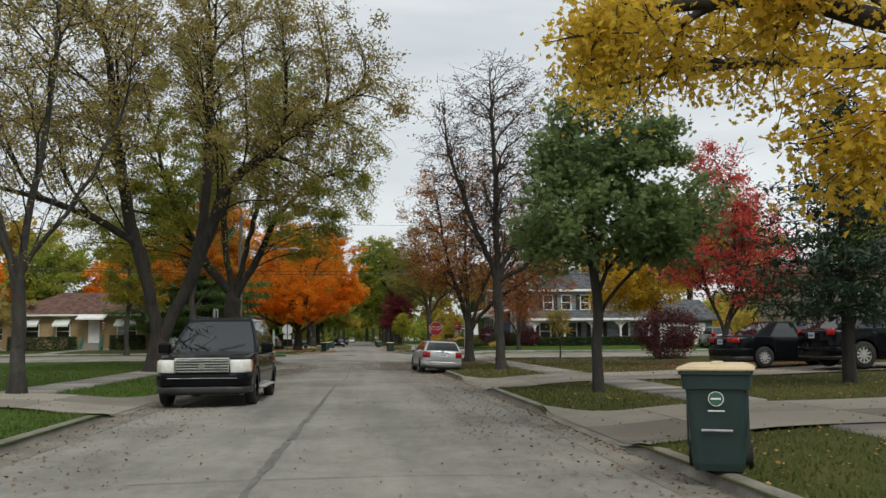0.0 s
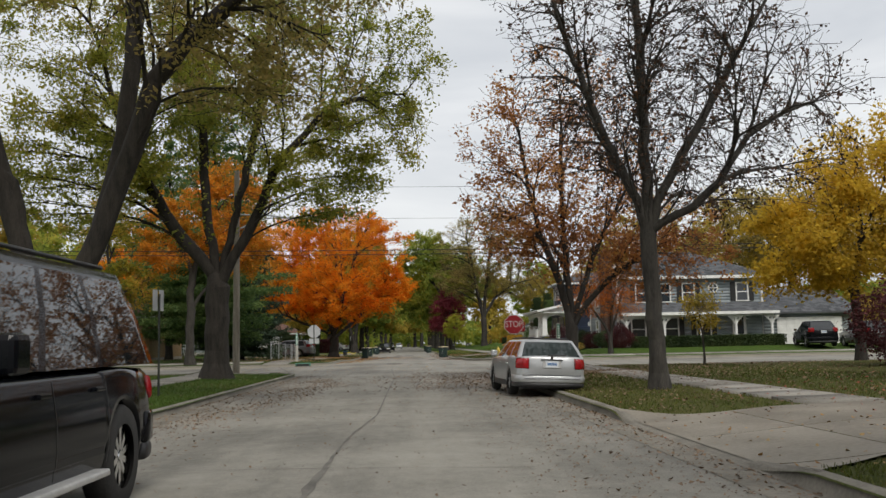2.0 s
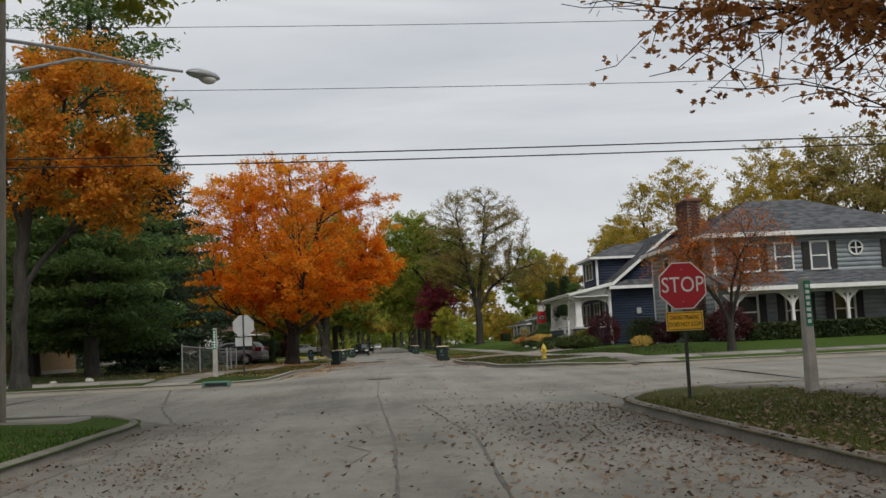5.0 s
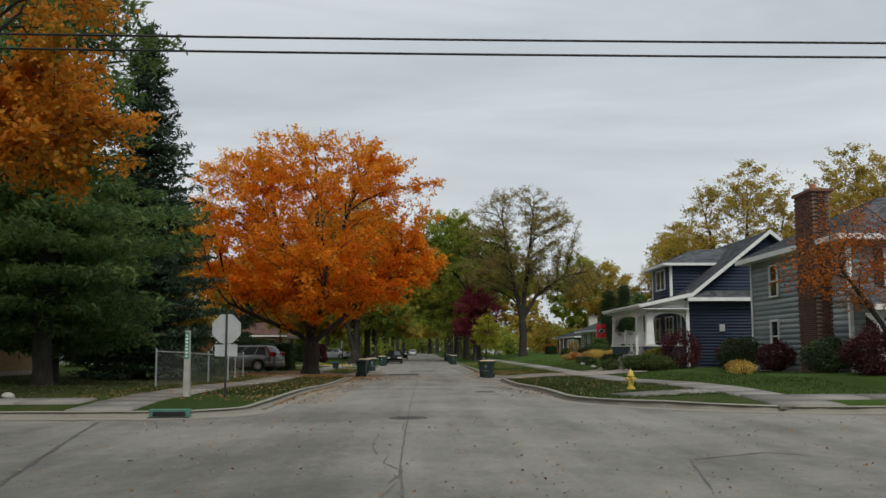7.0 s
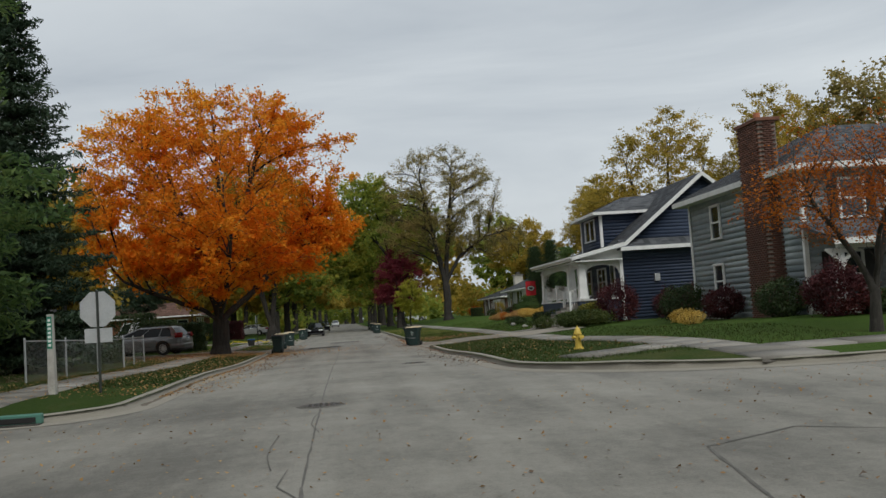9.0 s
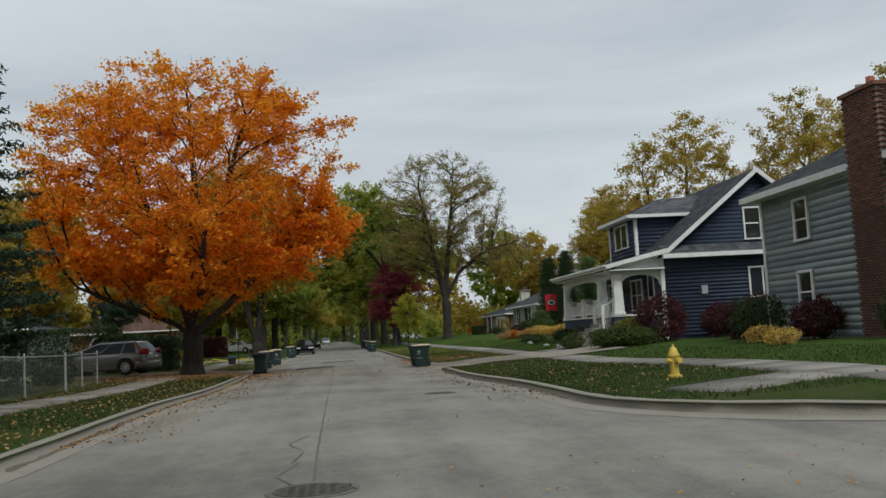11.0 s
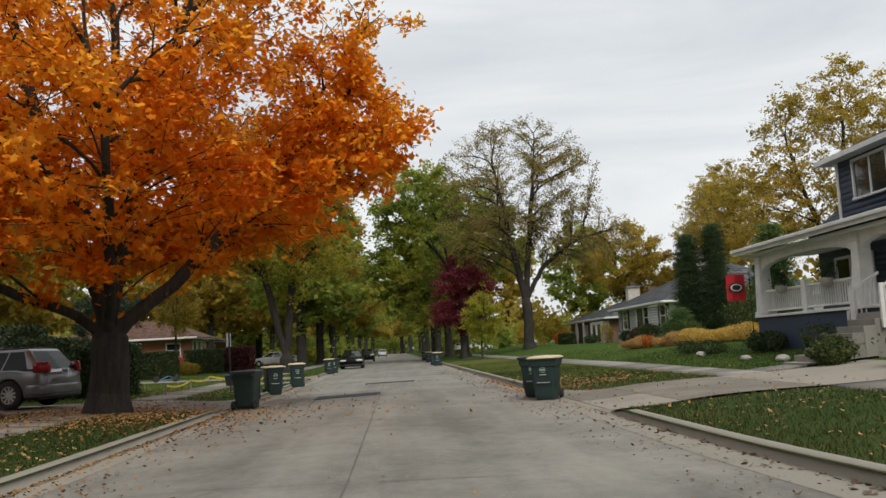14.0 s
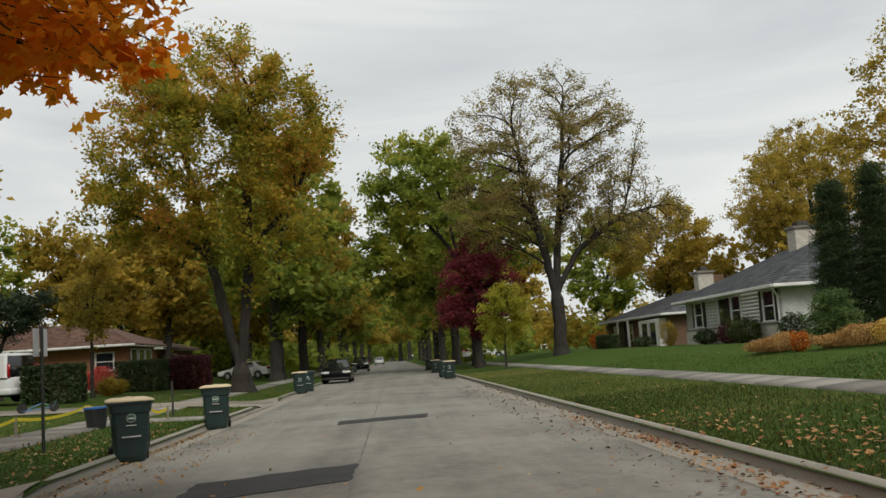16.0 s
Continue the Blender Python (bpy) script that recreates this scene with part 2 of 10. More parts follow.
def ground_material():
    m, nt, b, N, L = material("lawn")
    tc = N("ShaderNodeTexCoord")
    big, mid, fine = (N("ShaderNodeTexNoise") for _ in range(3))
    for n, sc in ((big, 0.16), (mid, 1.3), (fine, 22)):
        n.inputs["Scale"].default_value, n.inputs["Detail"].default_value = sc, 4
        L(tc.outputs["Object"], n.inputs["Vector"])
    r1, r2 = N("ShaderNodeValToRGB"), N("ShaderNodeValToRGB")
    for r, cols in ((r1, ((0.3, (0.018, 0.036, 0.007)), (0.7, (0.045, 0.075, 0.013)))), (r2, ((0.3, (0.052, 0.055, 0.016)), (0.7, (0.125, 0.108, 0.042))))):
        for k, (p, c) in enumerate(cols):
            r.color_ramp.elements[k].position, r.color_ramp.elements[k].color = p, (*c, 1)
    L(fine.outputs["Fac"], r1.inputs["Fac"])
    L(fine.outputs["Fac"], r2.inputs["Fac"])
    mix = N("ShaderNodeMix")
    mix.data_type = "RGBA"
    add = N("ShaderNodeMath")
    add.operation = "ADD"
    L(big.outputs["Fac"], add.inputs[0])
    L(mid.outputs["Fac"], add.inputs[1])
    mr = N("ShaderNodeMapRange")
    mr.inputs["From Min"].default_value, mr.inputs["From Max"].default_value = 0.92, 1.2
    mr.inputs["To Max"].default_value = 0.45
    L(add.outputs[0], mr.inputs["Value"])
    sep, far, dry = N("ShaderNodeSeparateXYZ"), N("ShaderNodeMapRange"), N("ShaderNodeMath")
    L(tc.outputs["Object"], sep.inputs[0])
    far.inputs["From Min"].default_value, far.inputs["From Max"].default_value = 2.6, 4.8
    far.inputs["To Min"].default_value, far.inputs["To Max"].default_value = 0.0, 0.55
    near = N("ShaderNodeMapRange")
    near.inputs["From Min"].default_value, near.inputs["From Max"].default_value = 62.0, 58.0
    L(sep.outputs["X"], far.inputs["Value"])
    L(sep.outputs["Y"], near.inputs["Value"])
    both = N("ShaderNodeMath")
    both.operation = "MULTIPLY"
    L(far.outputs["Result"], both.inputs[0])
    L(near.outputs["Result"], both.inputs[1])
    dry.operation = "ADD"
    dry.use_clamp = True
    L(mr.outputs["Result"], dry.inputs[0])
    L(both.outputs[0], dry.inputs[1])
    L(dry.outputs[0], mix.inputs["Factor"])
    lush, left, fresh = N("ShaderNodeValToRGB"), N("ShaderNodeMapRange"), N("ShaderNodeMix")
    fresh.data_type = "RGBA"
    for k, (p, c) in enumerate(((0.3, (0.030, 0.062, 0.010)), (0.7, (0.078, 0.130, 0.022)))):
        lush.color_ramp.elements[k].position, lush.color_ramp.elements[k].color = p, (*c, 1)
    L(fine.outputs["Fac"], lush.inputs["Fac"])
    left.inputs["From Min"].default_value, left.inputs["From Max"].default_value = -2.2, -3.8
    left.inputs["To Max"].default_value = 0.85
    L(sep.outputs["X"], left.inputs["Value"])
    at = N("ShaderNodeMath")
    at.operation = "MULTIPLY"
    L(left.outputs["Result"], at.inputs[0])
    L(near.outputs["Result"], at.inputs[1])
    back, past, more, top = N("ShaderNodeMapRange"), N("ShaderNodeMapRange"), N("ShaderNodeMath"), N("ShaderNodeMath")
    back.inputs["From Min"].default_value, back.inputs["From Max"].default_value, back.inputs["To Max"].default_value = 8.6, 9.4, 0.8
    past.inputs["From Min"].default_value, past.inputs["From Max"].default_value = 66.0, 72.0
    L(sep.outputs["X"], back.inputs["Value"])
    L(sep.outputs["Y"], past.inputs["Value"])
    more.operation, top.operation = "MULTIPLY", "MAXIMUM"
    L(back.outputs["Result"], more.inputs[0])
    L(past.outputs["Result"], more.inputs[1])
    kerb, along, strip, both_sides = N("ShaderNodeMapRange"), N("ShaderNodeMapRange"), N("ShaderNodeMath"), N("ShaderNodeMath")
    kerb.inputs["From Min"].default_value, kerb.inputs["From Max"].default_value, kerb.inputs["To Max"].default_value = 3.0, 4.0, 0.6
    along.inputs["From Min"].default_value, along.inputs["From Max"].default_value = 104.0, 112.0
    side = N("ShaderNodeMath")
    side.operation = "ABSOLUTE"
    L(sep.outputs["X"], side.inputs[0])
    L(side.outputs[0], kerb.inputs["Value"])
    L(sep.outputs["Y"], along.inputs["Value"])
    strip.operation, both_sides.operation = "MULTIPLY", "MAXIMUM"
    L(kerb.outputs["Result"], strip.inputs[0])
    L(along.outputs["Result"], strip.inputs[1])
    L(at.outputs[0], both_sides.inputs[0])
    L(strip.outputs[0], both_sides.inputs[1])
    L(both_sides.outputs[0], top.inputs[0])
    L(more.outputs[0], top.inputs[1])
    L(top.outputs[0], fresh.inputs["Factor"])
    L(mix.outputs["Result"], fresh.inputs["A"])
    L(lush.outputs["Color"], fresh.inputs["B"])
    L(r1.outputs["Color"], mix.inputs["A"])
    L(r2.outputs["Color"], mix.inputs["B"])
    L(fresh.outputs["Result"], b.inputs["Base Color"])
    b.inputs["Roughness"].default_value = 1.0
    b.inputs["Specular IOR Level"].default_value = 0.1
    bp = N("ShaderNodeBump")
    bp.inputs["Strength"].default_value, bp.inputs["Distance"].default_value = 0.9, 0.05
    L(fine.outputs["Fac"], bp.inputs["Height"])
    L(bp.outputs["Normal"], b.inputs["Normal"])
    return m


M["lawn"] = ground_material()
M["dry_grass"] = leaf_material("dry_grass_blades", [(0.05, 0.07, 0.014), (0.10, 0.118, 0.026), (0.18, 0.165, 0.055)], 0.15, 0.4)
M["straw_grass"] = leaf_material("straw_grass_blades", [(0.12, 0.13, 0.03), (0.22, 0.21, 0.06), (0.33, 0.29, 0.11)], 0.15, 0.4)
M["lush_grass"] = leaf_material("lush_grass_blades", [(0.036, 0.07, 0.011), (0.075, 0.125, 0.02), (0.14, 0.17, 0.04)], 0.15, 0.4)
M["grass"] = leaf_material("grass_blades", [(0.019, 0.036, 0.007), (0.041, 0.064, 0.012), (0.085, 0.086, 0.026)], 0.15, 0.35)

# ---- mesh helpers ----


def fast_mesh(name, verts, faces, smooth=False):
    """A mesh from arrays of vertices and of equal-sided faces."""
    me = bpy.data.meshes.new(name)
    v, f = np.asarray(verts, dtype=np.float32), np.asarray(faces, dtype=np.int32)
    k = f.shape[1]
    me.vertices.add(len(v))
    me.vertices.foreach_set("co", v.ravel())
    me.loops.add(f.size)
    me.loops.foreach_set("vertex_index", f.ravel())
    me.polygons.add(len(f))
    me.polygons.foreach_set("loop_start", np.arange(0, f.size, k, dtype=np.int32))
    me.polygons.foreach_set("loop_total", np.full(len(f), k, dtype=np.int32))
    if smooth:
        me.polygons.foreach_set("use_smooth", np.ones(len(f), dtype=bool))
    me.update(calc_edges=True)
    return me


def mesh_part(name, me, mat, parent=None, label=""):
    ob = new(name, me)
    if mat is not None:
        me.materials.clear()
        me.materials.append(mat)
    if parent is not None:
        ob.parent = parent
    if label:
        tagged(ob, label)
    return ob


def part(name, bm, mat, parent=None, label="", smooth=False):
    """Links a bmesh as one mesh object under a thing or a part."""
    bmesh.ops.recalc_face_normals(bm, faces=bm.faces)
    me = bpy.data.meshes.new(name)
    bm.to_mesh(me)
    bm.free()
    if smooth:
        me.polygons.foreach_set("use_smooth", np.ones(len(me.polygons), dtype=bool))
    return mesh_part(name, me, mat, parent, label)


def thing(name, m, label, category, group="", kind=""):
    ob = new(name)
    ob.empty_display_size = 0.2
    ob.matrix_basis = m
    return tagged(ob, label, category, group, kind)


def bm_box(bm, lo, hi, bevel=0.0, m=None):
    """Adds a box, with bevelled edges if asked."""
    c = [(a + b) / 2 for a, b in zip(lo, hi)]
    d = [max(b - a, 1e-4) for a, b in zip(lo, hi)]
    r = bmesh.ops.create_cube(bm, size=1.0, matrix=Matrix.LocRotScale(c, None, d))
    vs = r["verts"]
    if bevel:
        es = list({e for v in vs for e in v.link_edges})
        r = bmesh.ops.bevel(bm, geom=es, offset=bevel, segments=2, affect="EDGES", profile=0.5)
        vs = [v for v in r["verts"]]
    if m is not None:
        vs = list({v for v in vs})
        bmesh.ops.transform(bm, matrix=m, verts=vs)
    return bm


def box(lo, hi, bevel=0.0):
    return bm_box(bmesh.new(), lo, hi, bevel)


def bm_tube(bm, a, b, r1, r2=None, n=12, caps=True):
    a, b = Vector(a), Vector(b)
    q = (b - a).to_track_quat("Z", "Y").to_matrix().to_4x4()
    bmesh.ops.create_cone(bm, cap_ends=caps, segments=n, radius1=r1, radius2=r1 if r2 is None else r2, depth=(b - a).length, matrix=Matrix.Translation((a + b) / 2) @ q)
    return bm


def tube(a, b, r1, r2=None, n=12):
    return bm_tube(bmesh.new(), a, b, r1, r2, n)


def bm_prism(bm, pts, axis, lo, hi):
    """A flat outline pushed along an axis ('x', 'y' or 'z') from lo to hi."""
    def at(p, d):
        return {"x": (d, p[0], p[1]), "y": (p[0], d, p[1]), "z": (p[0], p[1], d)}[axis]
    a = [bm.verts.new(at(p, lo)) for p in pts]
    b = [bm.verts.new(at(p, hi)) for p in pts]
    bm.faces.new(a)
    bm.faces.new(b[::-1])
    for k in range(len(pts)):
        bm.faces.new((a[k], a[(k + 1) % len(pts)], b[(k + 1) % len(pts)], b[k]))
    return bm


def prism(pts, axis, lo, hi):
    return bm_prism(bmesh.new(), pts, axis, lo, hi)


# ---- the lie of the land ----
LEFT, RIGHT, LEFT_FAR, RIGHT_FAR = -3.75, 4.05, -3.55, 4.23
CROSS_NEAR, CROSS_FAR, CROSS_FAR_WEST = 58.8, 70.4, 69.8
DRIVES = ((1, 13.4, 17.6), (1, 26.4, 31.6), (1, 97.5, 103.0), (-1, 19.4, 23.4), (-1, 104.0, 108.4), (-1, 128.5, 132.5))
TURNS = ((RIGHT, 1, CROSS_NEAR, -1, 3.6), (LEFT, -1, CROSS_NEAR, -1, 3.2), (RIGHT_FAR, 1, CROSS_FAR, 1, 6.0), (LEFT_FAR, -1, CROSS_FAR_WEST, 1, 1.8))
SPINE = (LEFT + RIGHT) / 2


def smooth_step(a, b, v):
    t = min(max((v - a) / (b - a), 0.0), 1.0)
    return t * t * (3 - 2 * t)


def rise(y):
    """The street swells a little where it crosses the side street."""
    return 0.17 * smooth_step(54.0, 73.0, y) * (1 - smooth_step(79.0, 92.0, y))


def dip(side, y):
    """1 where a driveway meets the kerb."""
    return max([smooth_step(a - 1.3, a, y) * (1 - smooth_step(b, b + 1.3, y)) for s, a, b in DRIVES if s == side] or [0.0])


def lawn_z(x, y):
    side = 1 if x > 0 else -1
    edge = (LEFT if y < 65 else LEFT_FAR) if side < 0 else (RIGHT if y < 65 else RIGHT_FAR)
    d = max(abs(x) - abs(edge), 0.0)
    dy = max(CROSS_NEAR - y, 0.0) if y < 65 else max(y - (CROSS_FAR_WEST if side < 0 else CROSS_FAR), 0.0)
    d = min(d, dy + 0.0)
    low = dip(side, y) * (1 - smooth_step(0.0, 2.4, d))
    z = 0.14 * (1 - 0.8 * low) + 0.10 * smooth_step(0.0, 4.0, d)
    if side > 0 and y > 65:
        z += (0.36 + 0.39 * smooth_step(102.0, 118.0, y)) * smooth_step(3.5, 11.0, d)
    elif side > 0:
        z += 0.25 * smooth_step(3.5, 14.0, d)
    else:
        z += 0.25 * smooth_step(4.0, 18.0, d)
    return z + rise(y)


def levels(far):
    near = list(np.arange(0, 6.01, 0.5)) + list(np.arange(7, 20.1, 1.0)) + [22, 25, 28, 32]
    v = 36.0
    while v < far:
        near.append(v)
        v += 4 if v < 110 else 30 if v < 300 else 300
    return near + [far]


def build_ground():
    verts, faces = [], []
    for ex, sx, ey, sy, r in TURNS:
        us, vs = levels(1500), levels(1500)
        more = [abs(y + k - ey) for s, y0, y1 in DRIVES if s == sx and (y0 < 65) == (ey == CROSS_NEAR) for y in (y0, y1) for k in (-1.3, -1.0, -0.65, -0.35, -0.05, 0.05, 0.35, 0.65, 1.0, 1.3)]
        vs = sorted(set(vs + more))
        base = len(verts)
        for u in us:
            for v in vs:
                a, b = u, v
                if a < r and b < r:
                    d = math.hypot(r - a, r - b)
                    if d > r:
                        a, b = r - (r - a) * r / d, r - (r - b) * r / d
                x, y = ex + sx * a, ey + sy * b
                under = 0.05 if any(s == sx and y0 < y < y1 and abs(x) < 21 for s, y0, y1 in DRIVES) else 0.0
                verts.append((x, y, lawn_z(x, y) - 0.012 - under + 0.012 * noise.noise((x * 0.7, y * 0.7, 0))))
        n = len(vs)
        for i in range(len(us) - 1):
            for j in range(n - 1):
                q = (base + i * n + j, base + (i + 1) * n + j, base + (i + 1) * n + j + 1, base + i * n + j + 1)
                faces.append(q if sx * sy > 0 else q[::-1])
    b = len(verts)
    verts += [(-1500, -1500, -0.06), (1500, -1500, -0.06), (1500, 1500, -0.06), (-1500, 1500, -0.06)]
    faces.append((b, b + 1, b + 2, b + 3))
    g = mesh_part("ground", fast_mesh("ground", verts, faces), M["lawn"])
    return tagged(g, "mown green lawns with thin dry patches beside the street", "lawn", kind="structure")


def crown(x, y):
    """Height of the street's surface, cambered to both gutters."""
    u = (x - SPINE) / 3.9
    return 0.05 * max(1 - u * u, 0.0) + rise(y)


def build_road():
    verts, faces = [], []
    xs = [-9.5, -7, -5.6] + list(np.arange(-3.8, 4.21, 0.5)) + [5.6, 7, 9.5]
    ys = list(np.arange(-40, 200.1, 2.0)) + list(np.arange(220, 640, 20))
    for y in ys:
        wide = CROSS_NEAR - 6 < y < CROSS_FAR + 8
        for x in xs:
            xx = x if wide else max(min(x, 4.4), -3.95)
            verts.append((xx, y, crown(xx, y)))
    n = len(xs)
    for j in range(len(ys) - 1):
        for i in range(n - 1):
            faces.append((j * n + i, j * n + i + 1, (j + 1) * n + i + 1, (j + 1) * n + i))
    for lo, hi in ((-300, -9.5), (9.5, 300)):
        b = len(verts)
        steps = list(np.linspace(lo, hi, 40))
        for x in steps:
            verts += [(x, y, rise(y) + lift) for y, lift in ((CROSS_NEAR - 0.2, 0.0), (64.5, 0.03), (CROSS_FAR + 0.2, 0.0))]
        for i in range(39):
            for k in range(2):
                faces.append((b + 3 * i + k, b + 3 * i + 3 + k, b + 3 * i + 4 + k, b + 3 * i + 1 + k))
    r = mesh_part("road", fast_mesh("road", verts, faces, True), M["road"])
    return tagged(r, "worn grey concrete residential street with sealed cracks", "road", kind="structure")


build_ground()
build_road()


def curb_paths():
    """The four kerb lines, each from its far end along the street round the corner into the cross street."""
    for name, (ex, sx, ey, sy, r) in zip(("curb_southeast", "curb_southwest", "curb_northeast", "curb_northwest"), TURNS):
        pts = []
        far = 95 if sy < 0 else 330
        v = far
        while v > r:
            pts.append((ex, ey + sy * v))
            v -= 1.5 if v < 130 else 10
        for k in range(9):
            a = math.pi / 2 * k / 8
            pts.append((ex + sx * r * (1 - math.cos(a)), ey + sy * r * (1 - math.sin(a))))
        for u in np.arange(r + 1.5, 90, 3.0):
            pts.append((ex + sx * u, ey))
        yield name, pts, sx * sy


def build_curbs():
    for name, pts, hand in curb_paths():
        top = [lawn_z(x + (0.05 if x > 0 else -0.05), y) for x, y in pts]
        verts, faces = [], []
        for k, (x, y) in enumerate(pts):
            a, b = pts[max(k - 1, 0)], pts[min(k + 1, len(pts) - 1)]
            d = Vector((b[0] - a[0], b[1] - a[1], 0)).normalized()
            n = Vector((-d.y, d.x, 0)) * (1 if hand > 0 else -1)
            h = top[k] + 0.012
            wob = 0.012 * noise.noise((x * 0.4, y * 0.4, 3))
            g = rise(y)
            for off, z in ((-0.47, 0.004 + crown(x - n.x * 0.47, y)), (-0.455, 0.012 + crown(x - n.x * 0.45, y)), (-0.03, 0.012 + g), (0.0 + wob, g + 0.02), (0.03 + wob, g + (h - g) * 0.75), (0.06 + wob, h - 0.012), (0.10, h), (0.17, h), (0.19, h - 0.05)):
                verts.append((x + n.x * off, y + n.y * off, z))
        for k in range(len(pts) - 1):
            for j in range(8):
                faces.append((k * 9 + j, k * 9 + j + 1, k * 9 + 9 + j + 1, k * 9 + 9 + j))
        c = mesh_part(name, fast_mesh(name, verts, faces), M["curb"])
        tagged(c, "weathered concrete kerb with gutter pan", "kerb", kind="structure")


build_curbs()

# ---- trees ----
def unit(a):
    return a / np.maximum(np.linalg.norm(a, axis=-1, keepdims=True), 1e-9)


def tree_nodes(rng, fork, lean, crowns, count, limbs=(), step=0.55, droop=0.0, rise=0.3, twigs=0):
    """A skeleton: trunk, given limbs, then boughs that fork again and again towards points spread through the crown's lobes."""
    pos, par, way = [np.zeros(3)], [-1], [np.array([0, 0, 1.0])]

    def path(i, end, bend=0.35, wig=0.06):
        a, b = pos[i], np.array(end, float)
        d = np.linalg.norm(b - a)
        n = max(int(round(d / step)), 1)
        mid = (a + b) / 2 + (way[i] - unit(b - a)) * d * bend * 0.5
        for k in range(1, n + 1):
            t = k / n
            p = (1 - t) ** 2 * a + 2 * t * (1 - t) * mid + t * t * b
            if k < n:
                p = p + rng.normal(0, wig * min(step, d * 0.3), 3)
            way.append(unit(p - pos[i]))
            pos.append(p)
            par.append(i)
            i = len(pos) - 1
        return i

    top = path(0, (lean[0], lean[1], fork), 0.1, 0.05)
    start = len(pos) - 1
    for limb in limbs:
        i = top
        if limb[0] == "low":
            i = max(1, int(top * limb[1]))
            limb = limb[2:]
        for p in limb:
            i = path(i, p, 0.3, 0.05)
    w = np.array([c[6] if len(c) > 6 else c[3] * c[4] * c[5] for c in crowns], float)
    pick = rng.choice(len(crowns), count, p=w / w.sum())
    dirs = unit(rng.normal(size=(count, 3)))
    rad = rng.uniform(0.12, 1.0, count) ** 0.45
    c = np.array([k[:6] for k in crowns])[pick]
    tgt = c[:, :3] + dirs * rad[:, None] * c[:, 3:6]
    tgt[:, 2] = np.maximum(tgt[:, 2], 1.2)
    # every point is fed by the limb that it can leave at an easy angle
    first = max(1, start - 1)
    arr, dirn = np.array(pos[first:]), np.array(way[first:])
    off = tgt[:, None] - arr[None]
    d = np.linalg.norm(off, axis=2)
    ease = (off * dirn[None]).sum(2) / np.maximum(d, 1e-6)
    climb = off[:, :, 2] / np.maximum(d, 1e-6)
    cost = d * (1 + 0.9 * np.clip(0.75 - ease, 0, 2) + 0.5 * np.clip(0.1 - climb, 0, 2))
    feed = np.argmin(cost, 1)
    todo = [(first + int(k), tgt[feed == k]) for k in np.unique(feed)]
    while todo:
        i, S = todo.pop()
        a = pos[i]
        if len(S) == 1:
            d = np.linalg.norm(S[0] - a)
            was = len(pos)
            path(i, S[0] - np.array([0, 0, droop * d]), 0.45, 0.10)
            for k in range(twigs):
                j = was + int(rng.integers(0, len(pos) - was)) if k == 0 else end
                end = len(pos) - 1 if k == 0 else end
                go = unit(way[j] + rng.normal(0, 0.55, 3) + np.array([0, 0, 0.25]))
                path(j, pos[j] + go * min(d, 1.4) * rng.uniform(0.25, 0.5), 0.3, 0.05)
            continue
        v = S.mean(0) - a
        far = np.linalg.norm(S - a, axis=1)
        if len(S) > 3 and far.min() < 0.25 * far.mean():
            k = int(np.argmin(far))
            todo += [(i, S[k:k + 1]), (i, np.delete(S, k, 0))]
            continue
        go = unit(unit(v) + 0.45 * way[i] + np.array([0, 0, rise * 0.3]))
        reach = min(np.linalg.norm(v) * rng.uniform(0.28, 0.42), far.min() * 0.8)
        j = path(i, a + go * reach, 0.3, 0.06) if reach > 0.12 else i
        q = S - S.mean(0)
        axis = np.linalg.svd(q, full_matrices=False)[2][0]
        side = q @ axis
        cut = np.quantile(side, rng.uniform(0.3, 0.7)) if len(S) > 3 else np.median(side)
        one = side > cut
        if one.all() or not one.any():
            one = np.arange(len(S)) < (len(S) + 1) // 2
        todo += [(j, S[one]), (j, S[~one])]
    return np.array(pos), np.array(par)


def tree_radii(pos, par, tip, base, power=2.2):
    n = len(pos)
    acc = np.zeros(n)
    kids = np.zeros(n, int)
    for i in range(n - 1, 0, -1):
        if acc[i] == 0:
            acc[i] = tip ** power
        acc[par[i]] += acc[i]
        kids[par[i]] += 1
    r = acc ** (1 / power)
    r = r * (1 + (base / r[0] - 1) * np.clip((r - tip) / (r[0] - tip + 1e-9), 0, 1) ** 0.7)
    return r, kids


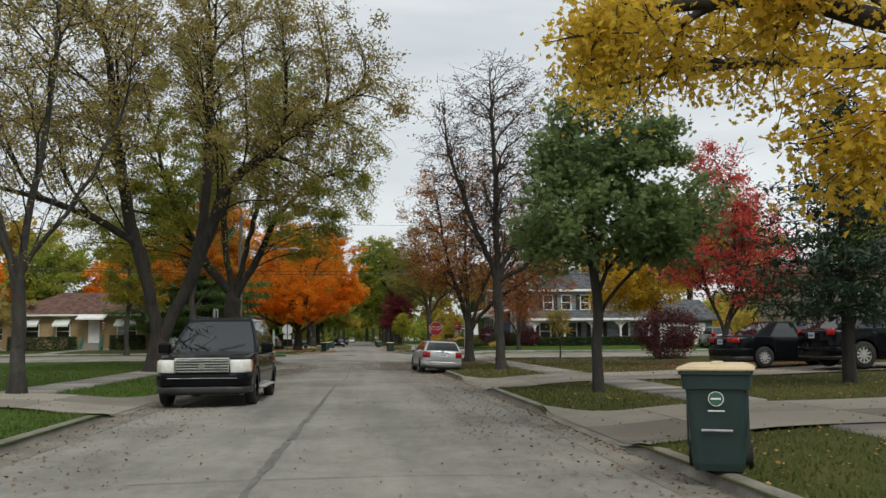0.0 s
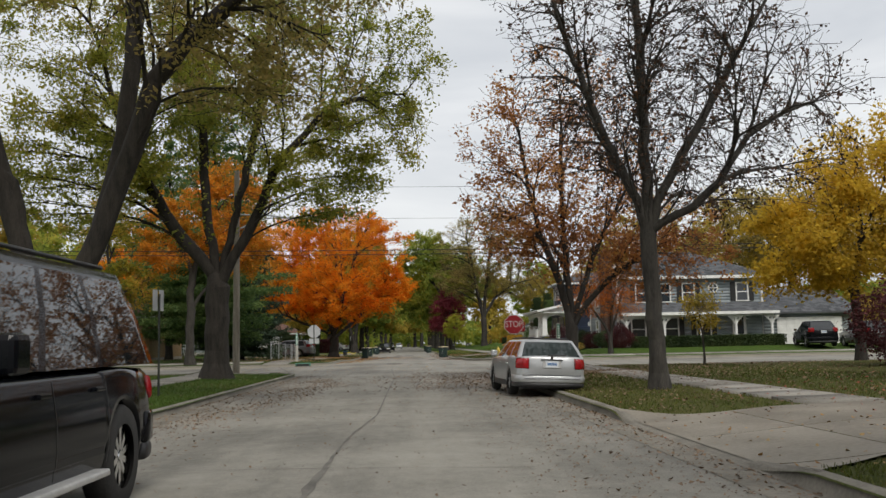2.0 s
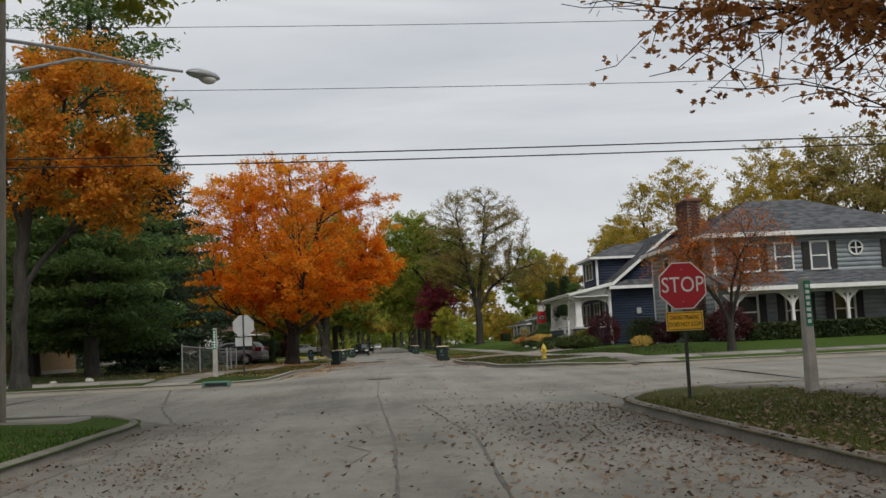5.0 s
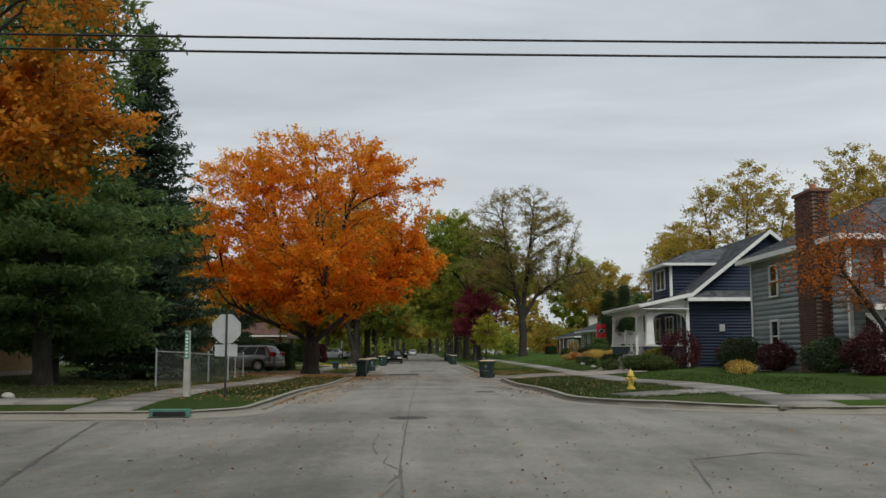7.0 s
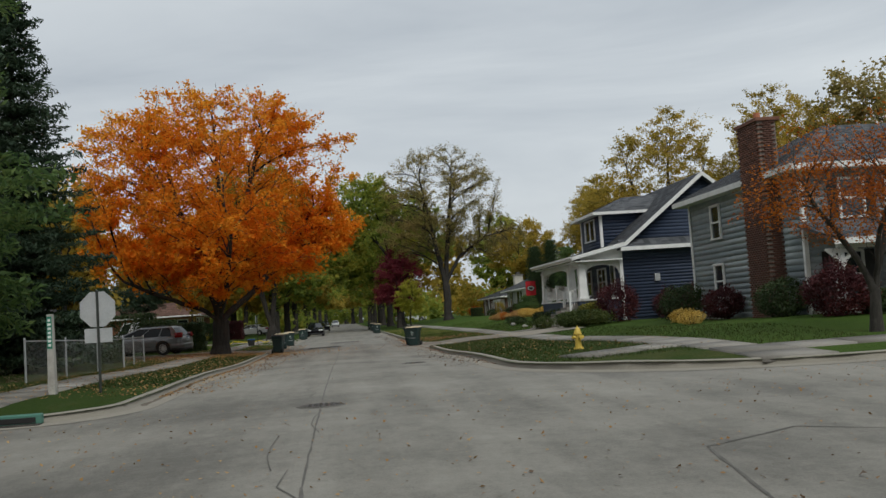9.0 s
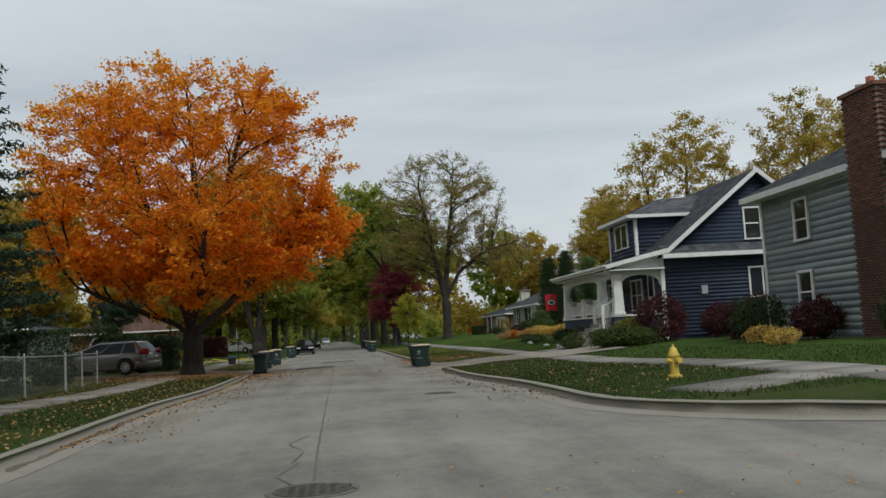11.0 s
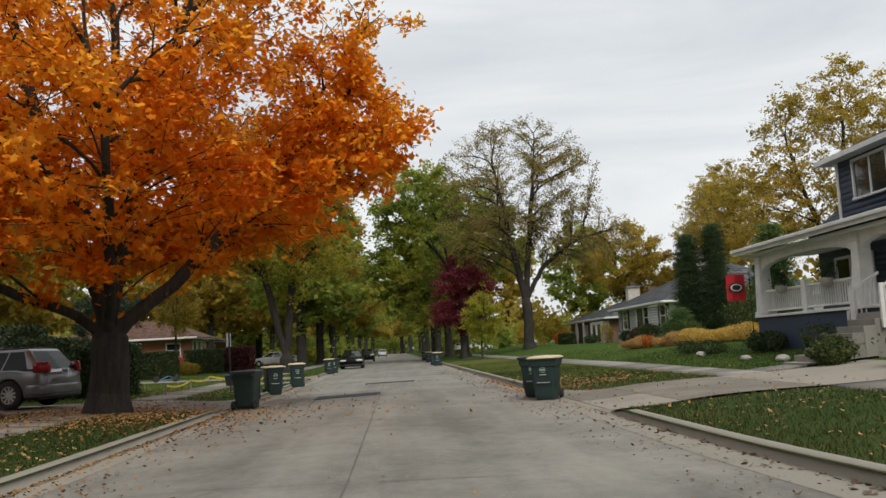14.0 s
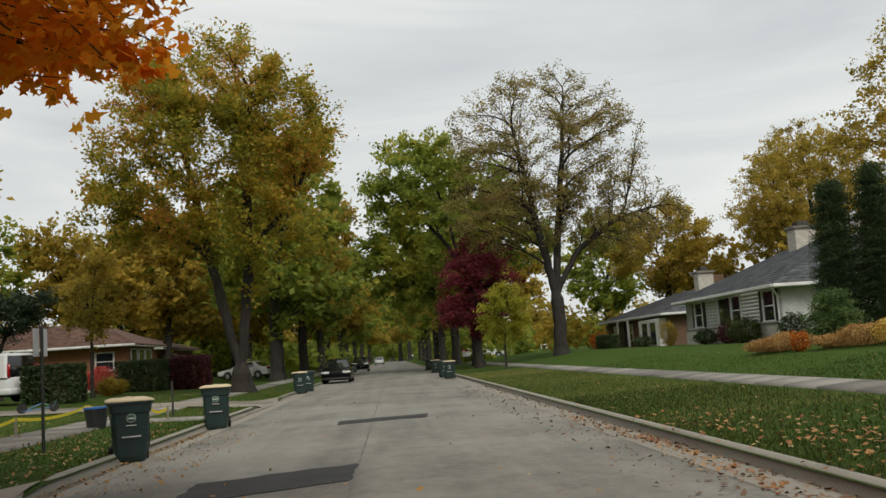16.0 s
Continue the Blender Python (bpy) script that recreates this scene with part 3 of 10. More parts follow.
def tree_wood(pos, par, r, flare=1.0):
    """Tapered tubes along the skeleton."""
    n = len(pos)
    big = np.full(n, -1)
    for i in range(1, n):
        p = par[i]
        if big[p] < 0 or r[i] > r[big[p]]:
            big[p] = i
    axis = np.zeros((n, 3))
    axis[1:] = unit(pos[1:] - pos[par[1:]])
    axis[0] = (0, 0, 1)
    smooth_axis = axis.copy()
    ok = big >= 0
    smooth_axis[ok] = unit(axis[ok] + axis[big[ok]])
    child = np.arange(1, n)
    p = par[child]
    main = big[p] == child
    r0 = np.where(main, r[p], np.minimum(r[child] * 1.25, r[p]))
    r1 = r[child]
    a0 = np.where(main[:, None], smooth_axis[p], axis[child])
    a1 = smooth_axis[child]
    V, F, base = [], [], 0
    for k, sel in ((9, r1 > 0.07), (5, (r1 <= 0.07) & (r1 > 0.018)), (3, r1 <= 0.018)):
        idx = np.where(sel)[0]
        if not len(idx):
            continue
        ang = np.linspace(0, 2 * np.pi, k, endpoint=False)
        rings = []
        for cen, ax, rad in ((pos[p[idx]], a0[idx], r0[idx]), (pos[child[idx]], a1[idx], r1[idx])):
            ref = np.array([0.31, 0.95, 0.05])
            u = unit(np.cross(ax, ref))
            v = np.cross(ax, u)
            ring = cen[:, None] + rad[:, None, None] * (np.cos(ang)[None, :, None] * u[:, None] + np.sin(ang)[None, :, None] * v[:, None])
            rings.append(ring)
        vs = np.concatenate(rings, 1).reshape(-1, 3)
        m = len(idx)
        off = base + np.arange(m)[:, None] * 2 * k
        j = np.arange(k)[None, :]
        f = np.stack([off + j, off + (j + 1) % k, off + k + (j + 1) % k, off + k + j], -1).reshape(-1, 4)
        V.append(vs)
        F.append(f)
        base += len(vs)
    V, F = np.concatenate(V), np.concatenate(F)
    low = np.clip(1 - V[:, 2] / 0.9, 0, 1)
    ang = np.arctan2(V[:, 1], V[:, 0])
    V[:, :2] *= (1 + flare * low ** 2 * (0.45 + 0.25 * np.cos(5 * ang)))[:, None]
    return V, F


def leaf_quads(rng, cen, size, flat=0.5, narrow=0.8, hang=0.0):
    """Small folded leaves, one quad each, at the given centres."""
    n = len(cen)
    s = size * rng.uniform(0.65, 1.25, n)[:, None]
    d = rng.normal(size=(n, 3))
    d[:, 2] = d[:, 2] * (1 - flat * 0.5) - hang
    d = unit(d)
    up = rng.normal(size=(n, 3)) * (1 - flat) + np.array([0, 0, 1.0]) * flat
    w = unit(np.cross(d, up))
    nrm = np.cross(w, d)
    v = np.stack([cen - d * s * 0.5, cen + w * s * 0.42 * narrow + nrm * s * 0.12 - d * s * 0.05, cen + d * s * 0.55, cen - w * s * 0.42 * narrow + nrm * s * 0.12 - d * s * 0.05], 1)
    return v.reshape(-1, 3), np.arange(4 * n).reshape(-1, 4)


LOBED = ((-0.5, 0.0), (-0.34, 0.36), (-0.06, 0.20), (0.10, 0.47), (0.20, 0.15), (0.58, 0.0), (0.20, -0.15), (0.10, -0.47), (-0.06, -0.20), (-0.34, -0.36))


def lobed_leaves(rng, cen, size, flat=0.5, hang=0.0):
    """Five-pointed leaves, one curled face each, at the given centres."""
    n = len(cen)
    s = size * rng.uniform(0.6, 1.3, n)[:, None]
    d = rng.normal(size=(n, 3))
    d[:, 2] = d[:, 2] * (1 - flat * 0.5) - hang
    d = unit(d)
    up = rng.normal(size=(n, 3)) * (1 - flat) + np.array([0, 0, 1.0]) * flat
    w = unit(np.cross(d, up))
    nrm = np.cross(w, d)
    curl = rng.uniform(-0.15, 0.45, n)[:, None]
    v = np.stack([cen + d * s * a + w * s * b + nrm * s * curl * abs(b) for a, b in LOBED], 1)
    return v.reshape(-1, 3), np.arange(len(LOBED) * n).reshape(-1, len(LOBED))


def leaf_points(rng, pos, par, r, kids, count, spread, max_r=0.03, scale=1.0, clump=1.0, tuft=1):
    """Leaf places along the thin twigs, in tufts."""
    idx = np.where((r < max_r) & (np.arange(len(r)) > 1))[0]
    wave = rng.normal(size=(7, 3)) * rng.uniform(1.1, 3.2, (7, 1)) / np.maximum(scale, 0.2)
    wave_sum = np.sin(pos[idx] @ wave.T + rng.uniform(0, 6.28, 7)).sum(1)
    wt = np.where(kids[idx] == 0, 3.0, 1.0) * (0.12 + 1 / (1 + np.exp(-clump * wave_sum))) * rng.gamma(1.2, 1.0, len(idx))
    few = max(count // tuft, 1)
    pick = rng.choice(idx, few, p=wt / wt.sum())
    t = rng.uniform(0, 1, few)[:, None]
    base = np.repeat(pos[pick] * t + pos[par[pick]] * (1 - t), tuft, axis=0)
    count = len(base)
    return base + rng.normal(0, spread, (count, 3)) * np.array([1, 1, 0.7])


def make_tree(seed, at, label, crowns, leaf, bark="bark", fork=2.5, lean=(0, 0), base=0.3, branches=350, leaves=20000, size=0.13, spread=0.28, limbs=(), tip=0.007, droop=0.0, category="tree", group="", flat=0.5, narrow=0.8, hang=0.0, name="tree", step=0.55, flare=1.0, max_r=0.03, clump=1.0, twigs=0, tuft=6, lobed=0.0):
    rng = np.random.default_rng(seed)
    pos, par = tree_nodes(rng, fork, lean, crowns, branches, limbs, step, droop, 0.3, twigs)
    r, kids = tree_radii(pos, par, tip, base)
    x, y = at[0], at[1]
    t = thing(name, pose(x, y, at[2] if len(at) > 2 else lawn_z(x, y) - 0.04), label, category, group)
    mesh_part("trunk", fast_mesh("trunk", *tree_wood(pos, par, r, flare), True), M[bark], t)
    if leaves:
        cen = leaf_points(rng, pos, par, r, kids, leaves, spread * 0.85, max_r, spread / 0.25, clump, tuft)
        low = cen[:, 2] < lobed
        if low.any():
            mesh_part("crown", fast_mesh("crown", *lobed_leaves(rng, cen[low], size * 1.25, flat, hang)), M[leaf], t)
        if not low.all():
            mesh_part("crown", fast_mesh("crown", *leaf_quads(rng, cen[~low], size * 1.1, flat, narrow, hang)), M[leaf], t)
    return t


def make_conifer(seed, at, label, height, width, leaf, skirt=1.2, tiers=26, per=9, size=0.22, base=0.25, ragged=0.25, name="conifer", droop=0.25, bark="bark_dark", soft=0.05, dense=1.0, taper=0.8):
    """A straight stem with whorls of branches clad in flat, overlapping needle sprays."""
    rng = np.random.default_rng(seed)
    pos, par = [np.zeros(3)], [-1]
    n = int(height / 0.5)
    stem = [0]
    for k in range(1, n + 1):
        pos.append(np.array([rng.normal(0, 0.02), rng.normal(0, 0.02), height * k / n]))
        par.append(stem[-1])
        stem.append(len(pos) - 1)
    cen = []
    for k in range(tiers):
        f = k / (tiers - 1)
        z = skirt + (height * 0.985 - skirt) * f
        reach = width * (1 - f) ** taper * (1 if f > 0.12 else 0.75 + 2 * f) + 0.2
        m = max(5, int(per * (1 - 0.35 * f)))
        a0 = rng.uniform(0, 6.28)
        for j in range(m):
            a = a0 + 6.283 * j / m + rng.normal(0, 0.2)
            ln = reach * rng.uniform(1 - ragged * 1.6, 1 + ragged * 0.5)
            zz = z + rng.normal(0, 0.12)
            i = stem[min(int(z / height * n), n)]
            d = np.array([math.cos(a), math.sin(a), 0])
            side = np.array([-d[1], d[0], 0])
            q = max(3, int(ln / 0.4))
            for s in range(1, q + 1):
                u = s / q
                pt = np.array([0, 0, zz]) + d * ln * u + np.array([0, 0, ln * (-droop * u + droop * 0.8 * u * u)]) + rng.normal(0, 0.03, 3)
                pos.append(pt)
                par.append(i)
                i = len(pos) - 1
                half = 0.16 + 0.42 * ln * (0.25 + 0.75 * math.sin(math.pi * min(u, 0.9)) ** 0.8) * 0.55
                e = int(dense * (8 + 26 * half))
                off = rng.uniform(-1, 1, e)
                p = pt + side * (off * half)[:, None] + d * rng.uniform(-0.25, 0.3, (e, 1)) + np.array([0, 0, 1]) * (rng.normal(0, soft, e) - 0.10 * np.abs(off) * half)[:, None]
                cen.append(p)
    pos, par = np.array(pos), np.array(par)
    r, kids = tree_radii(pos, par, 0.012, base)
    t = thing(name, pose(at[0], at[1], lawn_z(at[0], at[1]) - 0.04), label, "conifer")
    mesh_part("trunk", fast_mesh("trunk", *tree_wood(pos, par, r, 0.5), True), M[bark], t)
    cen = np.concatenate(cen)
    V, F = leaf_quads(rng, cen, size, 0.6, 0.38, 0.12)
    mesh_part("crown", fast_mesh("crown", V, F), M[leaf], t)
    return t

# ---- street trees ----
# the large olive tree with two stems, by the kerb
make_tree(11, (-6.75, 37.3), "large twin-stemmed street tree with thin olive-brown autumn foliage", [(3, -2, 11.5, 5.5, 5.5, 4.8), (-3.5, -2, 11.5, 5.5, 5, 5.0), (0, 2, 14.5, 6, 5, 4.0), (6.4, -3, 9.8, 3.4, 3.5, 2.4, 60), (-4.5, -3, 8.0, 4.5, 3.5, 2.2, 50), (4.5, 0, 7.4, 3.0, 3.0, 1.8, 40)],
          "olive", "bark", 1.0, (0, 0), 0.46, 1900, 66000, 0.125, 0.22, clump=2.2, twigs=1,
          limbs=[[(-0.7, 0, 4.0), (-1.5, 0, 7.2), (-2.2, 0.3, 12)], [(0.9, 0.2, 3.1), (2.2, 0.1, 6.8), (5.2, -0.6, 9.2), (7.9, -1.5, 10.8)], [(0.9, 0.2, 3.1), (1.5, 1.0, 7.5), (1.4, 1.6, 13)], ["low", 0.9, (-0.7, 0, 4.6), (-3.5, -1, 6.2), (-6.5, -2, 7.0)]], narrow=0.6, hang=0.3, droop=0.05)
# the elm-like tree at the corner
make_tree(12, (-5.95, 50.9), "tall spreading street tree with green and olive foliage", [(3.5, -1, 11.0, 5, 5, 4.2), (-3.5, 0, 11, 5, 5, 4.8), (0, 2, 14, 5.5, 5, 4), (5.4, 0.5, 8.8, 2.6, 3.0, 2.2, 60), (-5, -1.5, 7, 4, 3.5, 2.2, 60), (-2.2, -1, 9.0, 3.6, 3.6, 2.4, 80), (3.6, 0, 6.6, 2.6, 3.0, 1.5, 40)],
          "leafgreen", "bark", 3.2, (0.1, 0), 0.42, 1900, 80000, 0.13, 0.22, clump=2.2,
          limbs=[[(-1.2, 0, 5.0), (-3.0, -0.5, 8.4), (-4, -0.8, 12)], [(-0.35, 0.2, 5.8), (-0.6, 0.4, 10), (-0.8, 0.5, 14)], [(0.6, 0, 5.4), (1.4, 0.3, 9), (1.8, 0.5, 13.5)], [(1.0, -0.2, 4.8), (2.1, -0.4, 7.2), (4.0, -0.6, 9.4), (6.2, 0, 10.2)]], narrow=0.6, hang=0.3)
# slim grey tree on the left verge at the start
make_tree(13, (-7, 23.3), "slender grey-barked street tree, almost bare", [(0, 0, 7, 3.2, 3.2, 4.2), (-1.5, 1, 5.5, 3, 3, 2.5)], "olive", "bark_grey", 2.6, (-0.05, 0), 0.16, 420, 4500, 0.085, 0.3, twigs=2,
          limbs=[[(-0.8, 0, 4.5), (-1.5, 0, 8)], [(0.3, 0, 5), (0.6, 0.2, 9)], [(0.9, 0.3, 4.2), (2.0, 0.5, 6.5)]], tip=0.006)
# the orange sugar maple
make_tree(21, (-5.95, 102.8), "large round-headed sugar maple in full orange autumn leaf", [(0.1, 0, 8.4, 7.0, 6.8, 5.7), (-3.0, 0, 6.3, 4.2, 4.6, 3.0), (3.2, 0.3, 5.9, 4.2, 4.4, 2.8), (0, -3.2, 5.8, 4.4, 4.2, 3.0), (0.2, 3.0, 6.3, 4.0, 4.0, 2.8), (2.0, 0, 11.3, 3.4, 3.4, 2.2), (-2.2, 0.5, 11.1, 3.2, 3.0, 2.1), (5.0, 0, 10.0, 2.8, 3, 2.8), (-4.5, 0, 10.2, 2.8, 3, 2.8), (3.6, 0.3, 11.6, 2.4, 2.6, 1.8), (-3.2, 0, 11.5, 2.4, 2.6, 1.8), (2.9, 4.8, 5.3, 1.8, 2.0, 1.2, 40), (0.6, 4.8, 4.2, 1.7, 2.2, 0.9, 30), (5.8, 0.3, 6.3, 1.9, 2.4, 1.4, 36), (-5.0, 0, 7.0, 2.0, 2.4, 2.0, 24)],
          "orange", "bark_dark", 1.7, (0.1, 0), 0.42, 2500, 106000, 0.145, 0.21, lobed=5.6, clump=0.04, tuft=8, flare=0.7, tip=0.0085,
          limbs=[[(-1.6, -0.5, 2.7), (-4.4, -1, 4.0)], [(-0.7, 0.2, 4.2), (-1.6, 0.5, 6.8), (-2.4, 0.6, 10.5)], [(0.1, 0, 4.6), (0.3, 0.1, 8), (0.2, 0, 12)], [(0.6, -0.3, 4.2), (1.5, -0.6, 6.8), (2.4, -0.6, 10.2)], [(1.5, 0.2, 2.9), (3.8, 0.6, 5.4)], [(0.6, -1.6, 3.0), (1.2, -3.8, 5.0)], [(-0.2, 1.6, 3.4), (-0.4, 3.8, 5.6)]])
# the dark green maple on the right verge
make_tree(31, (6.12, 22.3), "young maple with dense dark green leaves", [(0, 0, 4.2, 2.2, 2.5, 1.7), (0.1, 0, 6.0, 1.7, 1.9, 1.5), (1.7, -0.3, 3.7, 1.5, 1.8, 1.0), (-1.2, 0.2, 3.6, 0.95, 1.6, 1.0), (2.3, 0, 4.6, 1.1, 1.4, 0.9), (1.1, 0, 5.6, 1.4, 1.6, 1.1), (0.3, 0, 7.3, 0.8, 0.9, 0.8)], "deepgreen", "bark_dark", 2.2, (0.02, 0), 0.12, 640, 21000, 0.105, 0.2, lobed=99,
          limbs=[[(-0.1, 0, 3.6), (-0.15, 0, 6.8)]], flare=0.5, clump=0.8)
# the grey bare tree behind it
make_tree(32, (6.17, 37.65), "tall bare grey tree holding a few dry brown leaves", [(0, 0, 8.4, 3.4, 3.4, 4.2), (1.2, 0, 6.0, 3.6, 3.4, 2.6)], "dark_brown", "bark_grey", 3.4, (-0.1, 0), 0.18, 2300, 11000, 0.08, 0.15, twigs=2,
          limbs=[[(-0.1, 0, 6.5), (-0.2, 0, 9.5), (-0.3, 0, 12.0)], [(-0.9, 0.2, 5.5), (-1.9, 0.3, 8.5)], [(0.9, 0, 5.4), (2.2, 0, 7.6), (3.0, 0, 9)], [(0.8, -0.4, 3.9), (2.0, -0.6, 5.4), (3.6, -0.5, 6.2)]], tip=0.0055, step=0.4)
# the brown-leaved maple by the corner
make_tree(33, (6.17, 48.5), "broad maple with thinning rust-brown autumn leaves", [(0, 0, 7.0, 3.8, 4.0, 4.0), (-1.2, 0, 6.0, 2.4, 3, 2.4), (2.4, 0, 4.9, 2.6, 3, 2.0), (3.4, 0.4, 3.9, 2.2, 2.4, 1.3, 20), (-1.4, 0.6, 4.6, 1.9, 2.2, 1.3, 12), (0.4, -0.6, 3.9, 1.9, 2.2, 1.1, 10), (0.8, 3.2, 4.9, 2.2, 2.0, 1.3, 6), (-2.0, 2.8, 5.3, 1.8, 1.8, 1.3, 4)], "brown", "bark_dark", 1.5, (0.05, 0), 0.215, 1500, 22000, 0.082, 0.18, twigs=1, lobed=99, tuft=6, clump=1.2, hang=0.3,
          limbs=[[(-0.9, 0, 4.6), (-1.5, 0, 8)], [(-0.1, 0.2, 5), (0, 0.3, 9.5)], [(1.0, 0, 4.2), (2.3, 0, 6.6), (3.0, 0, 8)], [(1.4, -0.2, 3.2), (3.4, -0.4, 4.4)]], tip=0.006)
# yellow maple whose boughs hang over the start of the street
make_tree(34, (9.22, 10.25), "maple with bright yellow leaves overhanging the street", [(-2.2, 0.4, 6.2, 2.4, 3.2, 1.8), (-4.4, 2.2, 5.1, 1.8, 2.0, 0.9, 14), (-3.4, 0.4, 3.4, 0.8, 1.3, 1.1, 6), (1.5, 0, 7, 3, 3, 2.6), (-4.6, 3.6, 5.3, 1.2, 1.5, 0.8, 12), (-4.2, 6.6, 5.4, 1.1, 1.5, 0.8, 6), (-2.9, 5.6, 5.6, 1.4, 1.6, 0.9, 5)], "yellow", "bark_dark", 2.6, (0, 0), 0.28, 800, 21000, 0.078, 0.26, lobed=99, hang=0.25, clump=1.2,
          limbs=[[(-1.6, 1.0, 4.6), (-3.4, 1.8, 5.4), (-5.0, 2.6, 5.4)], [(-1.0, 1.6, 4.4), (-2.8, 4.2, 5.3), (-4.6, 6.6, 5.5)], [(0.4, 0, 5), (0.8, 0, 8)]])
# red maple and neighbours in front of the second house
make_tree(35, (13.99, 34.54), "small maple with red autumn leaves", [(0.2, 0, 4.0, 2.3, 2.1, 1.9), (0.1, 0, 6.4, 1.6, 1.5, 2.3), (1.6, 0, 3.5, 1.9, 1.8, 1.2), (-1.3, 0, 3.3, 1.3, 1.4, 1.0), (1.5, 0, 5.2, 1.3, 1.3, 1.2)], "red", "bark_dark", 1.1, (0, 0), 0.11, 560, 19000, 0.10, 0.2, limbs=[[(-0.6, 0, 2.6), (-0.9, 0, 4)], [(0.5, 0, 2.8), (0.4, 0, 6)], [(0.9, 0, 2.6), (2.0, 0, 3.8)]])
make_conifer(36, (12.1, 22.3), "dark bluish garden spruce with ragged boughs behind the driveway", 6.9, 2.7, "needle", 1.7, 17, 9, 0.2, 0.15, 0.4, soft=0.1, droop=0.2, dense=1.0, taper=0.6)
make_tree(37, (15.93, 48.6), "small tree with golden yellow leaves", [(-0.5, 0, 4.4, 3.1, 3.0, 2.3), (0.9, 0, 6.2, 2.7, 2.8, 2.3), (-1.8, 0, 3.4, 2.1, 2.2, 1.5)], "yellow", "bark_dark", 1.2, (0, 0), 0.16, 420, 34000, 0.13, 0.28)
make_tree(38, (11.38, 51), "thin sapling with pale yellow-green leaves", [(0, 0, 2.0, 0.9, 0.9, 0.9)], "gold", "bark_grey", 0.8, (0, 0), 0.04, 90, 1500, 0.09, 0.16, step=0.3, tip=0.004)
make_tree(39, (13.2, 75.2), "small crab apple with sparse orange-brown leaves", [(0.1, 0, 3.8, 2.6, 2.6, 1.8), (-0.4, 0, 3.2, 2.8, 2.4, 1.0)], "rust", "bark_grey", 1.0, (0.05, 0), 0.13, 520, 8500, 0.072, 0.2, twigs=1, limbs=[[(-0.6, 0, 2.2), (-1.4, 0, 3.4)], [(0.4, 0, 2.2), (0.9, 0.1, 3.8)], [(0, -0.5, 2.4), (0.2, -1.2, 3.6)]], tip=0.005, step=0.4)
make_tree(73, (43.1, 119.77), "tall broad tree with brown and olive leaves behind the grey house", [(0, 0, 12.5, 7.5, 6, 6.0), (-3, 0, 9.5, 6, 5, 3.5), (4, 0, 11, 5, 5, 4)], "olive", "bark_dark", 3.5, (0, 0), 0.4, 420, 17000, 0.30, 0.4)
make_tree(74, (-13.79, 144.44), "slim young tree with thin orange-gold leaves before the brick house", [(0, 0, 4.4, 1.7, 1.7, 2.0), (0.2, 0, 6.2, 1.0, 1.0, 1.2)], "gold", "bark_dark", 1.6, (0, 0), 0.08, 200, 5200, 0.14, 0.18, step=0.4)
# left side of the crossing
make_tree(41, (-11.6, 71.8), "maple with orange-brown leaves beside the pines", [(2.0, 0, 8.6, 2.9, 3.2, 3.8), (3.2, 0, 6.6, 2.3, 2.6, 1.9), (-1.4, 0, 7.4, 2.2, 2.6, 2.6)], "amber", "bark_grey", 3.6, (0, 0), 0.24, 700, 30000, 0.14, 0.2, clump=2.0)
make_tree(49, (-16.02, 70.95), "slim tree with yellow-green turning leaves", [(0, 0, 6.6, 2.2, 2.2, 3.2), (1.0, 0, 4.4, 2.2, 2.2, 1.4)], "mixed", "bark_grey", 2.6, (0, 0), 0.16, 420, 14000, 0.13, 0.22)
make_conifer(42, (-12.4, 92.7), "tall dark blue-green spruce", 16.3, 3.7, "needle", 0.8, 42, 11, 0.26, 0.25, 0.30, soft=0.06, droop=0.34, dense=1.5)
make_conifer(43, (-12.16, 81.14), "tall white pine with soft green needles in layers", 20.5, 4.9, "pine", 2.6, 19, 9, 0.32, 0.30, 0.40, soft=0.13, droop=-0.04, taper=0.45, dense=1.15)
make_conifer(44, (-16.47, 86.41), "tall dark pine behind the corner", 16.0, 4.8, "pine", 2.0, 17, 9, 0.36, 0.26, 0.35, soft=0.15, droop=0.0, taper=0.5)
make_conifer(48, (-13.1, 84.5), "lower pine with soft boughs between taller conifers", 9.0, 4.0, "pine", 1.3, 13, 10, 0.30, 0.2, 0.35, soft=0.13, droop=0.02, taper=0.6, dense=1.2)
make_tree(45, (-23.19, 103.62), "orange maple beyond the brick house", [(0, 0, 7, 5, 5, 4.2)], "orange", "bark_dark", 2.2, (0, 0), 0.3, 240, 11000, 0.31, 0.4)
make_tree(46, (-44.15, 111), "orange maple far behind the brick house", [(0, 0, 7, 8, 6, 4.5)], "orange", "bark_dark", 2.2, (0, 0), 0.3, 260, 11000, 0.39, 0.45)
make_tree(50, (-18.59, 145.43), "low spreading dark pine beside the brick house", [(0, 0, 3.9, 2.6, 2.2, 1.3), (1.4, 0, 4.8, 1.8, 1.8, 0.9), (-1.2, 0, 4.9, 1.6, 1.6, 0.8)], "needle", "bark_dark", 1.6, (0, 0), 0.16, 300, 14000, 0.17, 0.2, flat=0.7, narrow=0.5)
make_tree(47, (-32.18, 105.47), "green tree behind the brick house", [(0, 0, 7.5, 5, 5, 5.2)], "green", "bark_dark", 2.2, (0, 0), 0.3, 260, 11000, 0.33, 0.45)
